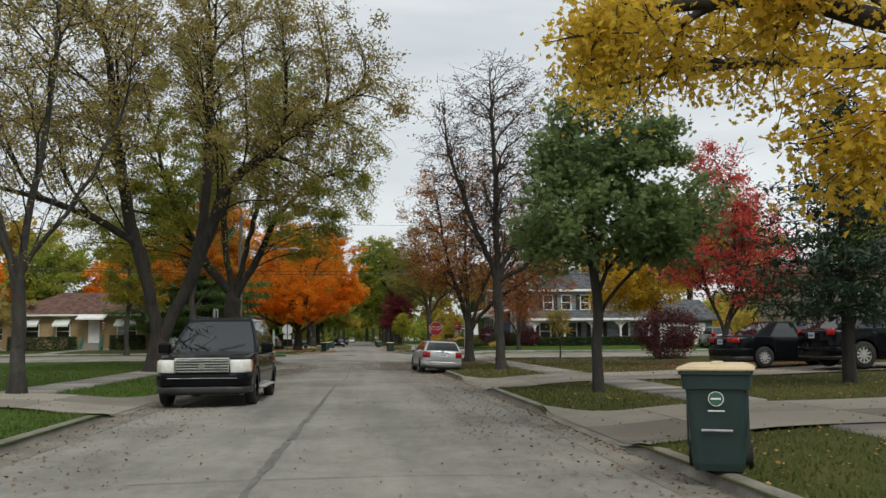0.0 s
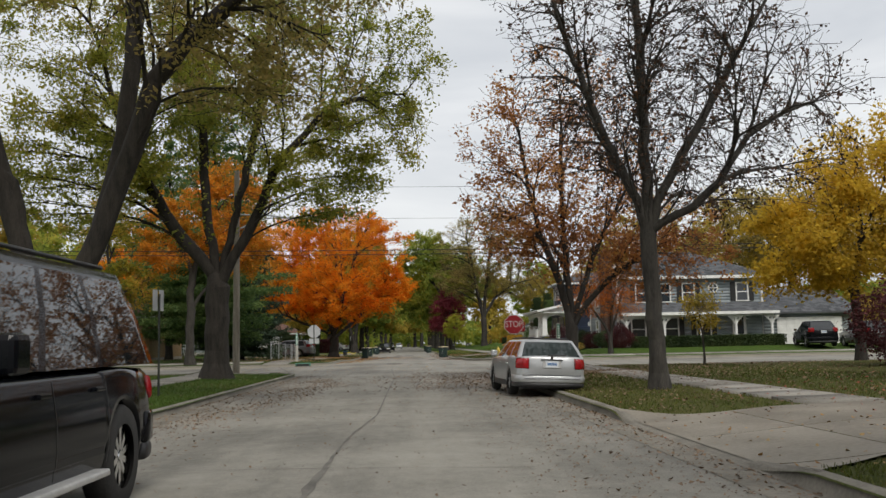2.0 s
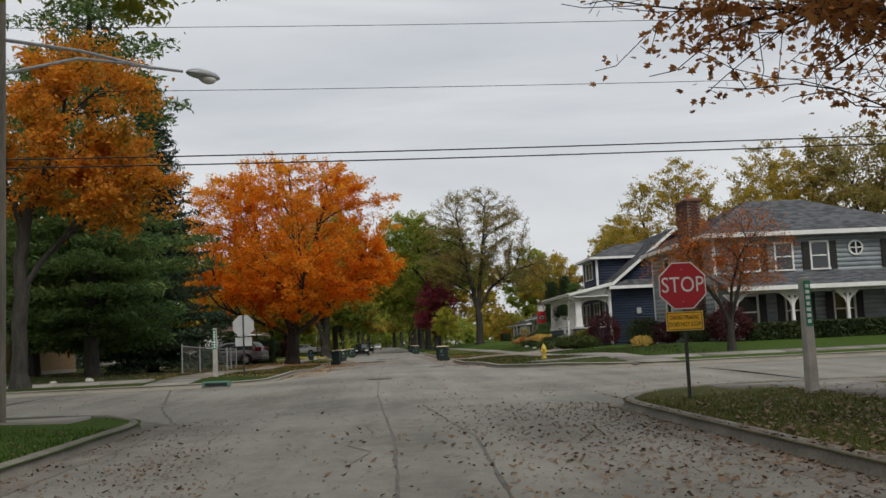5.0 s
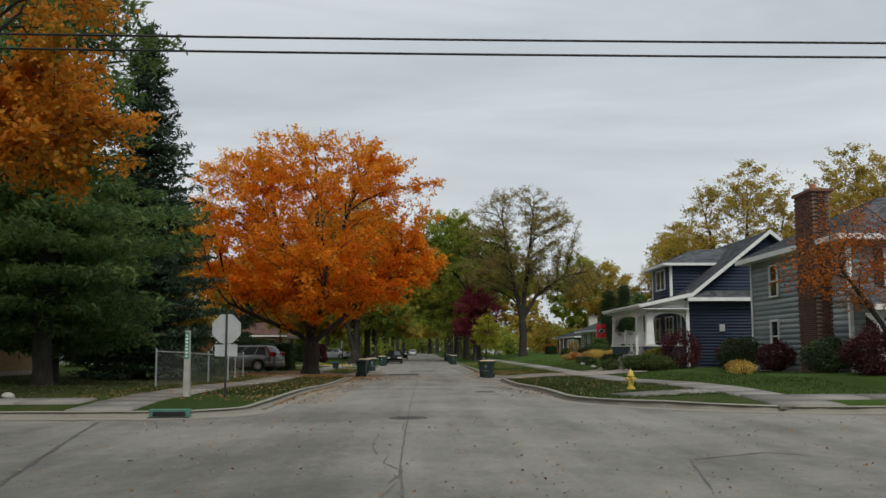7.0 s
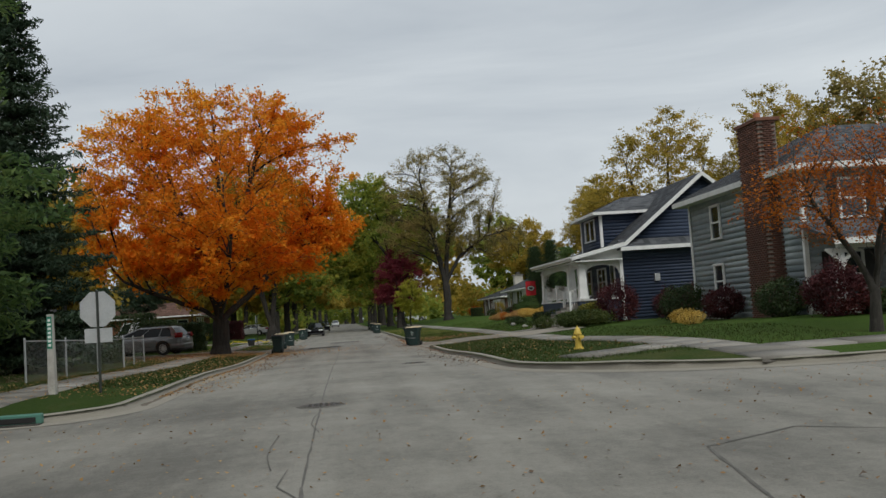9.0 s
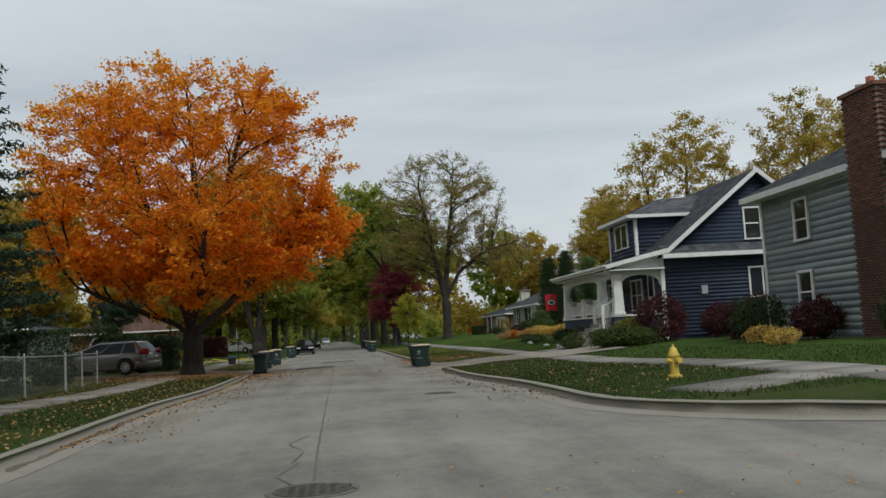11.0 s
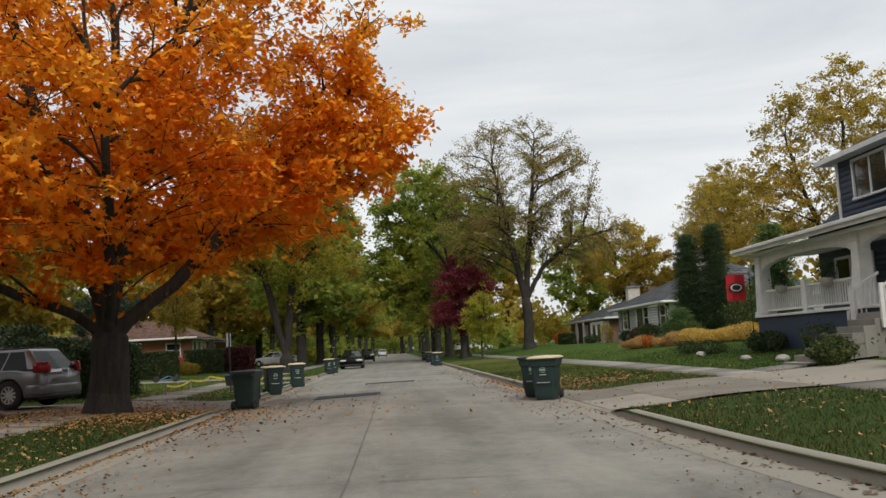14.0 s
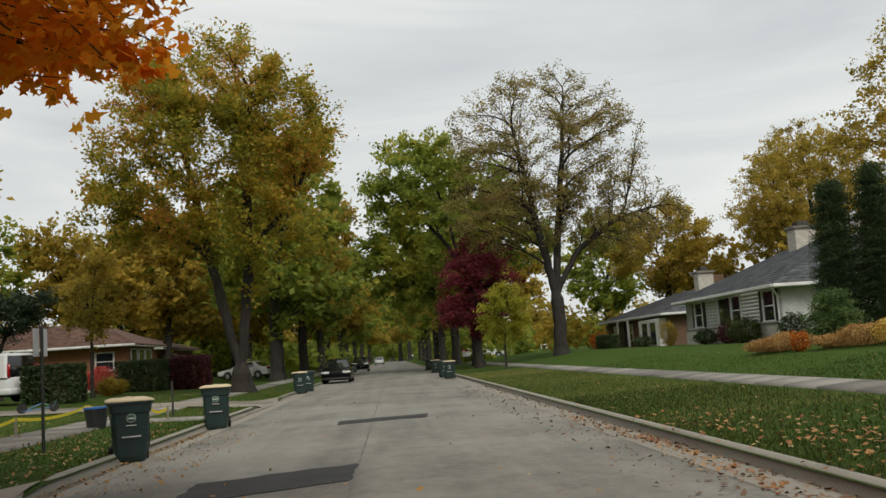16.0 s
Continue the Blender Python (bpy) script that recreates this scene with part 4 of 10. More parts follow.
# further up the left side
make_tree(51, (-6.2, 141.3), "tall twin-stemmed street tree turning from green to yellow and coral", [(-1.2, 0, 11.0, 5.8, 5.6, 4.8), (-1, 0, 14.6, 4.2, 4.4, 2.8), (2.4, 0, 12, 3.4, 3.6, 3.2), (1.8, -1, 7.4, 3.4, 3.4, 2.2), (-4.4, 0, 8.6, 3.0, 3.4, 2.6)], "mixed", "bark", 0.9, (0, 0), 0.44, 1300, 62000, 0.165, 0.27, clump=1.4, limbs=[[(-0.5, 0, 3.0), (-1.2, 0, 6.2), (-2.2, 0, 11)], [(0.3, 0.1, 3.6), (0.5, 0.2, 7.5), (0.9, 0, 13.5)], [(0.5, 0, 6.0), (2.6, 0, 8.6), (3.6, 0, 11)], [(-1.2, 0, 6.2), (-3.2, 0, 7.6), (-5.2, 0, 8.8)]])
far_a = make_tree(52, (-7.51, 165.26), "tall green street tree", [(0, 0, 10, 6.0, 6, 6.0), (1.5, 0, 14.5, 4.4, 4, 3.6), (3, 0, 6.0, 4, 4.4, 2.4)], "green", "bark_dark", 3.0, (0, 0), 0.42, 300, 8000, 0.53, 0.42, group="street trees far up the road")
far_b = make_tree(53, (7.11, 193.03), "tall green and yellowing street tree", [(0, 0, 11, 6.4, 6, 6.6), (-2, 0, 15.5, 4.4, 4, 3.6), (-3, 0, 6.4, 4.4, 4, 2.4)], "green", "bark_dark", 3.2, (0, 0), 0.45, 300, 8000, 0.53, 0.42, group="street trees far up the road")
far_c = make_tree(54, (-7.43, 185.1), "tall golden street tree", [(0, 0, 10, 6.0, 5.5, 6.0), (2, 0, 14, 4.4, 4, 3.4), (3.6, 0, 6.0, 4, 4, 2.2)], "gold", "bark_dark", 3.0, (0, 0), 0.42, 300, 8000, 0.53, 0.42, group="street trees far up the road")
for src, x, y, turn, k in ((far_a, -7.5, 208, 80, 1.05), (far_c, -8.2, 230, 150, 1.1), (far_a, -7.6, 254, 30, 1.1), (far_c, -8, 280, 210, 1.15), (far_a, -7.5, 310, 100, 1.2), (far_c, -7.0, 345, 20, 1.25), (far_b, 7.0, 216, 200, 1.0), (far_c, 7.4, 240, 300, 1.1), (far_b, 7.2, 265, 60, 1.1), (far_c, 7.4, 292, 190, 1.15), (far_b, 7.6, 325, 60, 1.2),
                           (far_b, 6, 380, 10, 1.4), (far_a, -6, 385, 10, 1.4), (far_c, -18, 178, 45, 0.9), (far_a, -22, 200, 110, 1.0), (far_c, -30, 160, 20, 0.95), (far_a, -38, 185, 250, 1.1), (far_b, 1, 440, 140, 1.7), (far_a, -16, 440, 100, 1.7), (far_b, 20, 440, 10, 1.7), (far_c, -22, 132, 70, 0.85), (far_a, -32, 140, 160, 1.0), (far_c, -40, 120, 200, 1.0),
                           (far_a, 28, 215, 60, 1.0), (far_c, -8.6, 176, 130, 1.1), (far_c, -27, 196, 10, 1.05), (far_a, -17, 206, 300, 1.1), (far_a, -34, 172, 200, 0.9), (far_c, -30, 224, 200, 1.1), (far_c, 3.5, 400, 90, 1.5),  (far_c, 20, 240, 30, 1.0), (far_a, -36, 60, 20, 0.9), (far_c, -24.5, 175, 250, 0.8), (far_a, -31, 149, 80, 0.75), (far_c, -14.5, 200, 20, 0.8), (far_a, -20, 214, 160, 0.9), (far_c, -44, 78, 220, 0.9), (far_a, -30, 8, 120, 0.9), (far_b, 34, 24, 10, 0.85), (far_c, 40, 54, 80, 0.8)):
    c = copy_thing(src, pose(x, y, lawn_z(x, y) - 0.05, 0, 0, turn))
    c.scale = (k, k, k)
# right side beyond the crossing
make_tree(61, (12.65, 164.6), "tall thinning tree with bare upper limbs", [(0, 0, 15, 7.6, 5, 6.2), (5.2, 0, 9.6, 5.6, 4, 3.2), (-2.5, 0, 10.5, 5.6, 4.5, 3.6)], "olive", "bark_dark", 4.0, (0, 0), 0.46, 2400, 44000, 0.15, 0.26, limbs=[[(-0.8, 0, 8), (-2.2, 0, 16)], [(0.6, 0, 10), (1.6, 0, 19)], [(1.8, 0, 7.4), (5.0, 0, 9.6), (8.5, 0, 10.4)]], tip=0.011)
make_tree(62, (6.9, 166.0), "ornamental tree with dark maroon leaves", [(0.3, 0, 6.0, 3.4, 3, 3.6), (-0.6, 0, 4.0, 2.8, 2.6, 1.8)], "maroon", "bark_dark", 1.4, (0, 0), 0.26, 320, 22000, 0.18, 0.3)
make_tree(63, (7.5, 155.0), "young tree with yellow-green leaves", [(0.2, 0, 3.3, 1.8, 1.7, 1.9), (0.2, 0, 5.0, 0.9, 0.9, 0.9)], "lime", "bark_grey", 1.1, (0, 0), 0.07, 260, 9000, 0.13, 0.17, step=0.4)
make_tree(64, (7.9, 178.0), "tall green street tree beyond the maroon one", [(-2.5, 0, 12.0, 8.0, 6, 7.0), (-4, 0, 17, 5.6, 5, 3.6), (-7.5, 0, 8.4, 4.6, 4, 3.4), (2.5, 0, 15, 4, 4, 3), (3.5, 0, 11, 4.5, 4.5, 5)], "green", "bark_dark", 3.2, (0, 0), 0.45, 800, 36000, 0.34, 0.38)
make_tree(67, (25.04, 179.14), "olive tree behind the brick house", [(0, 0, 8.5, 5, 5, 4.4), (3, 0, 6.5, 4, 4, 3)], "gold", "bark_dark", 2.6, (0, 0), 0.3, 320, 20000, 0.26, 0.4)
gold_a = make_tree(65, (34.6, 149.38), "tall silver maple with gold and olive leaves", [(0, 0, 13, 7.0, 6, 6.0), (-6, 0, 10, 4.4, 4, 3.6), (2, 0, 18, 4.4, 4, 3.2), (-2.5, 0, 16.5, 3.6, 3.4, 2.8), (6, 0, 12, 3.6, 4, 3)], "gold", "bark_grey", 3.4, (0, 0), 0.42, 1000, 28000, 0.215, 0.26, clump=0.45, limbs=[[(-1.8, 0, 8), (-3.6, 0, 14)], [(0.5, 0, 9), (0.9, 0, 17)], [(2.2, 0, 8), (4.4, 0, 13)]], group="gold maples behind the houses")
for x, y, turn, k in ((44, 140, 130, 1.0), (52, 124, 220, 0.95), (35, 177, 60, 0.86), (60, 104, 200, 0.9), (66, 84, 30, 0.9), (36, 122, 340, 0.72), (33.5, 167, 120, 0.8)):
    c = copy_thing(gold_a, pose(x, y, lawn_z(x, y) - 0.05, 0, 0, turn))
    c.scale = (k, k, k)
make_tree(66, (42.14, 66.59), "mature green tree beside the grey house", [(0, 0, 8, 6, 6, 5)], "green", "bark_dark", 3, (0, 0), 0.4, 300, 9000, 0.38, 0.5)


def far_woods(name, label, seed, clumps, leaf, size=0.75):
    """Distant woodland and undergrowth: clump after clump of coarse foliage, joined."""
    rng = np.random.default_rng(seed)
    cen = []
    for x, y, rx, ry, h in clumps:
        for k in range(int(5 + rx * ry * 0.6)):
            c = np.array([x + rng.uniform(-rx, rx), y + rng.uniform(-ry, ry), lawn_z(x, y) + h * rng.uniform(0.04, 0.8)])
            n = 40
            cen.append(c + unit(rng.normal(size=(n, 3))) * rng.uniform(0.4, 1.0, (n, 1)) * np.array([2.2, 2.2, 1.8]) * (0.4 + h / 14))
    cen = np.concatenate(cen)
    cen[:, 2] = np.maximum(cen[:, 2], 0.2)
    ob = mesh_part(name, fast_mesh(name, *leaf_quads(rng, cen, size, 0.3)), M[leaf])
    return tagged(ob, label, "woodland", kind="stuff")


far_woods("far_woods", "distant green woodland closing the end of the street", 5, [(x, 470 + 12 * math.sin(x), 14, 6, 13) for x in range(-130, 140, 16)], "green", 1.6)
far_woods("far_woods", "brown and gold woodland behind the left gardens", 6, [(-62 + 6 * math.sin(y * 0.21), y, 5, 8, 10) for y in range(-30, 330, 17) if not 50 < y < 80], "gold", 1.3)
far_woods("far_woods", "green and gold woodland behind the right gardens", 7, [(74 + 6 * math.sin(y * 0.17), y, 5, 8, 10) for y in range(-30, 330, 17) if not 50 < y < 80], "green", 1.3)
far_woods("garden_thicket", "dark undergrowth and shrubs along the far left gardens", 8, [(-15 - 4 * math.sin(y * 0.9), y, 3, 3, 4.6) for y in range(201, 400, 9)] + [(-26 - 5 * math.sin(y * 0.7), y, 4, 3, 6.0) for y in range(197, 300, 9)] + [(-9.5, y, 1.6, 4, 3.0) for y in range(214, 400, 13)] + [(x, 214 + 5 * math.sin(x), 4, 3, 8) for x in range(-58, -18, 6)] + [(x, 420, 6, 4, 9) for x in range(-60, 61, 8)], "green", 0.8)
far_woods("garden_thicket", "dark undergrowth and shrubs along the far right gardens", 9, [(15 + 4 * math.sin(y * 0.7), y, 3, 3, 4.4) for y in range(196, 400, 9)] + [(10.0, y, 1.6, 4, 3.0) for y in range(208, 400, 13)], "green", 0.8)
far_woods("garden_thicket", "shrubs and small trees behind the left houses", 10, [(-38 + 5 * math.sin(y), y, 4, 4, 6) for y in range(50, 210, 13) if not 54 < y < 76], "olive", 0.8)
far_woods("garden_thicket", "shrubs and small trees behind the right houses", 12, [(34 + 4 * math.sin(y), y, 3, 4, 5) for y in range(100, 215, 14)] + [(x, 222 + 5 * math.sin(x), 4, 3, 8) for x in range(18, 60, 7)] + [(36, y, 3, 2.5, 4) for y in (50, 82, 88)] + [(33, 160, 4, 4, 8), (38, 148, 4, 4, 9), (30, 178, 4, 4, 9), (40, 135, 4, 4, 8)], "gold", 0.8)

# ---- more materials ----
M["white"] = surface("white_paint", (0.62, 0.62, 0.60), (0.80, 0.80, 0.78), 3, 0.55, 0.08, 40)
M["navy"] = surface("navy_siding", (0.021, 0.033, 0.064), (0.034, 0.051, 0.093), 2, 0.6, 0.1, 30, per="object")
M["greyblue"] = surface("grey_siding", (0.20, 0.235, 0.25), (0.31, 0.345, 0.36), 2, 0.65, 0.1, 30, per="object")
M["shingle"] = surface("grey_shingles", (0.045, 0.048, 0.053), (0.11, 0.115, 0.125), 2.5, 0.95, 0.6, 7, stretch=(1, 1, 3))
M["shingle_brown"] = surface("brown_shingles", (0.075, 0.04, 0.03), (0.15, 0.085, 0.065), 2.5, 0.95, 0.6, 7, stretch=(1, 1, 3))
M["glass"] = glass_material("window_glass")
M["plastic_green"] = surface("dark_green_plastic", (0.011, 0.028, 0.027), (0.020, 0.042, 0.040), 4, 0.45, 0.08, 90)
M["plastic_black"] = surface("black_plastic", (0.012, 0.012, 0.013), (0.028, 0.028, 0.03), 4, 0.5, 0.1, 60)
M["tan"] = surface("tan_lid_plastic", (0.50, 0.40, 0.24), (0.66, 0.54, 0.35), 3, 0.5, 0.06, 40)
M["rubber"] = surface("tyre_rubber", (0.010, 0.010, 0.010), (0.025, 0.024, 0.023), 10, 0.85, 0.2, 50)
M["alloy"] = surface("alloy_metal", (0.45, 0.45, 0.45), (0.62, 0.62, 0.61), 5, 0.38, 0.05, 40, metal=0.45)
M["chrome"] = surface("chrome", (0.6, 0.61, 0.62), (0.75, 0.76, 0.77), 5, 0.12, 0.0, 40, metal=1.0)
M["galv"] = surface("galvanised_steel", (0.30, 0.31, 0.31), (0.46, 0.47, 0.47), 6, 0.5, 0.1, 40, metal=0.5)
M["steel_dark"] = surface("dark_painted_steel", (0.018, 0.022, 0.018), (0.045, 0.05, 0.042), 6, 0.6, 0.15, 40)
M["sign_back"] = surface("bare_aluminium", (0.40, 0.41, 0.42), (0.55, 0.56, 0.57), 2, 0.5, 0.05, 30, metal=0.3)
M["sign_red"] = surface("sign_red", (0.36, 0.012, 0.022), (0.45, 0.02, 0.03), 2, 0.45, 0.02, 30)
M["sign_yellow"] = surface("sign_yellow", (0.72, 0.38, 0.01), (0.82, 0.46, 0.02), 2, 0.45, 0.02, 30)
M["sign_green"] = surface("sign_green", (0.01, 0.16, 0.10), (0.02, 0.22, 0.14), 2, 0.45, 0.02, 30)
M["black"] = surface("black_paint", (0.008, 0.008, 0.008), (0.02, 0.02, 0.02), 3, 0.5, 0.02, 30)
M["pole_wood"] = surface("weathered_pole", (0.13, 0.115, 0.095), (0.27, 0.24, 0.20), 2, 0.9, 0.5, 14, stretch=(4, 4, 0.4))
M["concrete_post"] = surface("cast_concrete", (0.30, 0.285, 0.255), (0.46, 0.44, 0.40), 4, 0.9, 0.25, 30)
M["hydrant"] = surface("yellow_hydrant_paint", (0.52, 0.36, 0.05), (0.72, 0.53, 0.11), 6, 0.5, 0.2, 30)
M["brick"] = surface("red_brown_brick", (0.09, 0.04, 0.028), (0.19, 0.085, 0.055), 3, 0.9, 0.3, 30, per="object")
M["brick_wall"] = surface("far_red_brick", (0.12, 0.05, 0.032), (0.22, 0.10, 0.065), 4, 0.9, 0.4, 16, stretch=(1, 1, 3))
M["brick_brown"] = surface("brown_brick", (0.105, 0.062, 0.042), (0.19, 0.115, 0.075), 4, 0.9, 0.4, 16, stretch=(1, 1, 3))
M["brick_orange"] = surface("orange_brick", (0.20, 0.085, 0.045), (0.33, 0.15, 0.08), 4, 0.9, 0.4, 16, stretch=(1, 1, 3))
M["stone_pale"] = surface("pale_rough_stone", (0.36, 0.34, 0.30), (0.58, 0.55, 0.48), 3, 0.9, 0.6, 14, stretch=(1, 1, 2))
M["brick_tan"] = surface("tan_brick", (0.24, 0.17, 0.085), (0.40, 0.29, 0.15), 4, 0.9, 0.4, 16, stretch=(1, 1, 3))
M["mortar"] = surface("mortar", (0.16, 0.13, 0.11), (0.24, 0.20, 0.17), 4, 0.95, 0.2, 30)
M["silver"] = surface("silver_car_paint", (0.40, 0.41, 0.42), (0.45, 0.46, 0.47), 1.5, 0.34, 0.0, 60, metal=0.35, coat=0.4)
M["black_car"] = surface("black_car_paint", (0.003, 0.0035, 0.005), (0.006, 0.0065, 0.008), 1.5, 0.1, 0.0, 60)
M["grey_car"] = surface("grey_car_paint", (0.13, 0.132, 0.136), (0.17, 0.172, 0.176), 1.5, 0.28, 0.0, 60, metal=0.4, coat=0.6)
M["white_car"] = surface("white_car_paint", (0.62, 0.63, 0.64), (0.72, 0.73, 0.74), 1.5, 0.3, 0.0, 60, coat=0.6)
M["car_glass"] = glass_material("car_glass", (0.010, 0.012, 0.013), 0.02, 1.0)
M["tinted_glass"] = glass_material("tinted_car_glass", (0.006, 0.007, 0.008), 0.03, 0.18)
M["fogged_glass"] = glass_material("fogged_car_glass", (0.035, 0.045, 0.045), 0.03, 1.0)
M["black_car"].node_tree.nodes["Principled BSDF"].inputs["Specular IOR Level"].default_value = 0.14
M["cream"] = surface("cream_siding", (0.36, 0.31, 0.22), (0.44, 0.385, 0.28), 2, 0.7, 0.1, 40)
M["lamp_red"] = surface("red_lens", (0.24, 0.006, 0.010), (0.36, 0.012, 0.016), 8, 0.12, 0.05, 40)
M["lamp_clear"] = surface("clear_lens", (0.55, 0.55, 0.52), (0.75, 0.75, 0.72), 9, 0.1, 0.1, 40)
M["lamp_amber"] = surface("amber_lens", (0.55, 0.20, 0.02), (0.7, 0.28, 0.03), 8, 0.15, 0.05, 40)
M["plate"] = surface("number_plate", (0.55, 0.58, 0.62), (0.66, 0.69, 0.72), 8, 0.5, 0.0, 40)
M["plate_ink"] = surface("plate_ink", (0.04, 0.13, 0.30), (0.06, 0.17, 0.36), 8, 0.5, 0.0, 40)
M["emblem_green"] = surface("printed_green", (0.02, 0.08, 0.05), (0.03, 0.11, 0.07), 8, 0.6, 0.0, 40)
M["terracotta"] = surface("terracotta", (0.35, 0.12, 0.06), (0.5, 0.2, 0.1), 8, 0.8, 0.1, 40)
M["hedge"] = leaf_material("hedge_leaves", [(0.02, 0.038, 0.016), (0.042, 0.066, 0.023), (0.07, 0.095, 0.03)], 0.8, 0.2)
M["shrub"] = leaf_material("shrub_leaves", [(0.025, 0.045, 0.012), (0.06, 0.085, 0.02), (0.11, 0.12, 0.03)], 0.8, 0.25)
M["yellowgreen"] = leaf_material("yellow_green_leaves", [(0.07, 0.085, 0.016), (0.19, 0.18, 0.028), (0.33, 0.27, 0.04)], 0.8, 0.35)
M["barberry"] = leaf_material("barberry_leaves", [(0.035, 0.011, 0.013), (0.08, 0.020, 0.024), (0.13, 0.035, 0.03)], 0.8, 0.25)
M["mums"] = leaf_material("yellow_flower_heads", [(0.34, 0.19, 0.03), (0.62, 0.42, 0.09), (0.78, 0.60, 0.22)], 1.6, 0.2)
M["tan_mums"] = leaf_material("faded_flower_heads", [(0.26, 0.13, 0.04), (0.46, 0.27, 0.09), (0.60, 0.42, 0.2)], 0.8, 0.2)
M["pale_wall"] = surface("pale_painted_wall", (0.40, 0.41, 0.40), (0.52, 0.53, 0.515), 3, 0.7, 0.2, 12)
M["drive"] = surface("gritty_driveway_concrete", (0.15, 0.132, 0.106), (0.27, 0.243, 0.20), 0.9, 0.95, 0.35, 18, per="object")
M["silt"] = surface("gutter_silt", (0.085, 0.07, 0.052), (0.16, 0.138, 0.108), 2.5, 0.95, 0.3, 20)
M["flag_red"] = surface("flag_cloth", (0.40, 0.012, 0.02), (0.5, 0.02, 0.03), 4, 0.85, 0.1, 60)
M["tape"] = surface("yellow_tape", (0.7, 0.55, 0.02), (0.8, 0.66, 0.04), 4, 0.4, 0.0, 40)
M["blue"] = surface("blue_plastic", (0.02, 0.10, 0.32), (0.04, 0.15, 0.42), 4, 0.4, 0.0, 40)
M["awning"] = surface("green_striped_metal", (0.50, 0.53, 0.50), (0.68, 0.70, 0.66), 3, 0.5, 0.05, 40)
M["green_rail"] = surface("faded_green_rail", (0.05, 0.16, 0.12), (0.09, 0.22, 0.17), 3, 0.6, 0.05, 40)


# ---- paving: walks, drives, joints, covers, patches ----
def paved_strip(name, label, path, width, slab, lift=0.03, kind_name="slab", seed=0):
    """A walk of separate concrete slabs along a line of points, lying on the ground."""
    rng = random.Random(seed)
    root = tagged(new(name), label, "pavement", kind="structure")
    for (x0, y0), (x1, y1) in zip(path, path[1:]):
        d = Vector((x1 - x0, y1 - y0))
        n = max(int(round(d.length / slab)), 1)
        w = d.normalized()
        s = Vector((-w.y, w.x)) * width / 2
        for k in range(n):
            a, b = Vector((x0, y0)) + d * (k / n) + w * 0.006, Vector((x0, y0)) + d * ((k + 1) / n) - w * 0.006
            c = [a - s, b - s, b + s, a + s]
            t = rng.uniform(-0.006, 0.006)
            top = [(p.x, p.y, lawn_z(p.x, p.y) + lift + t) for p in c]
            v = top + [(x, y, z - 0.1) for x, y, z in top]
            f = [(0, 3, 2, 1), (0, 1, 5, 4), (1, 2, 6, 5), (2, 3, 7, 6), (3, 0, 4, 7)]
            mesh_part(kind_name, fast_mesh(kind_name, v, [q[::-1] for q in f]), M["walk"], root)
    return root


def paved_quad(name, label, xs, ys, lift=0.02):
    """Driveway concrete that follows the ground, scored into bays."""
    root = tagged(new(name), label, "driveway", kind="structure")
    for x0, x1 in zip(xs, xs[1:]):
        for y0, y1 in zip(ys, ys[1:]):
            g = 0.008
            n = 4
            v, f = [], []
            for i in range(n + 1):
                for j in range(n + 1):
                    x, y = x0 + g + (x1 - x0 - 2 * g) * i / n, y0 + g + (y1 - y0 - 2 * g) * j / n
                    v.append((x, y, max(lawn_z(x, y), 0.02) + lift))
            f = [(i * (n + 1) + j, (i + 1) * (n + 1) + j, (i + 1) * (n + 1) + j + 1, i * (n + 1) + j + 1) for i in range(n) for j in range(n)]
            if (x1 - x0) < 0:
                f = [q[::-1] for q in f]
            mesh_part("slab", fast_mesh("slab", v, f), M["drive"], root)
    # flared sides where the drive meets the kerb
    near = xs[0] if abs(xs[0]) < abs(xs[-1]) else xs[-1]
    sx = 1 if near > 0 else -1
    for yy, s in ((ys[0], -1), (ys[-1], 1)):
        v, f, n = [], [], 6
        for i in range(n + 1):
            x = near + sx * 1.5 * i / n
            out = 1.25 * (1 - i / n) ** 1.8
            for j in range(5):
                y = yy + s * (out * j / 4 - 0.008)
                v.append((x, y, max(lawn_z(x, y), 0.02) + lift - 0.004))
        for i in range(n):
            for j in range(4):
                f.append((i * 5 + j, (i + 1) * 5 + j, (i + 1) * 5 + j + 1, i * 5 + j + 1))
        if s * sx < 0:
            f = [q[::-1] for q in f]
        mesh_part("flare", fast_mesh("flare", v, f), M["drive"], root)
    return root


paved_strip("sidewalk_southeast", "pale concrete sidewalk between two lawns", [(7.5, -12), (7.5, 13.2)], 1.2, 1.5, seed=1)
paved_strip("sidewalk_east", "pale concrete sidewalk crossing the lawns", [(7.5, 17.8), (7.5, 26.2)], 1.2, 1.5, seed=2)
paved_strip("sidewalk_corner_east", "pale concrete sidewalk leading to the crossing", [(7.5, 31.8), (7.5, 56.6)], 1.2, 1.5, seed=3)
paved_strip("sidewalk_cross_near_east", "concrete sidewalk along the cross street", [(6.2, 57.1), (45, 57.1)], 1.2, 1.5, seed=4)
paved_strip("sidewalk_southwest", "pale concrete sidewalk through mown grass", [(-6.95, -12), (-6.95, 19.2)], 1.15, 1.5, seed=5)
paved_strip("sidewalk_west", "pale concrete sidewalk behind the street trees", [(-6.95, 23.6), (-6.95, 56.0)], 1.15, 1.5, seed=6)
paved_strip("sidewalk_cross_near_west", "concrete sidewalk along the cross street", [(-5.0, 56.9), (-45, 56.9)], 1.2, 1.5, seed=7)
paved_strip("sidewalk_northwest", "worn concrete sidewalk by the chain-link fence", [(-6.6, 72.6), (-6.6, 103.8)], 1.2, 1.5, seed=8)
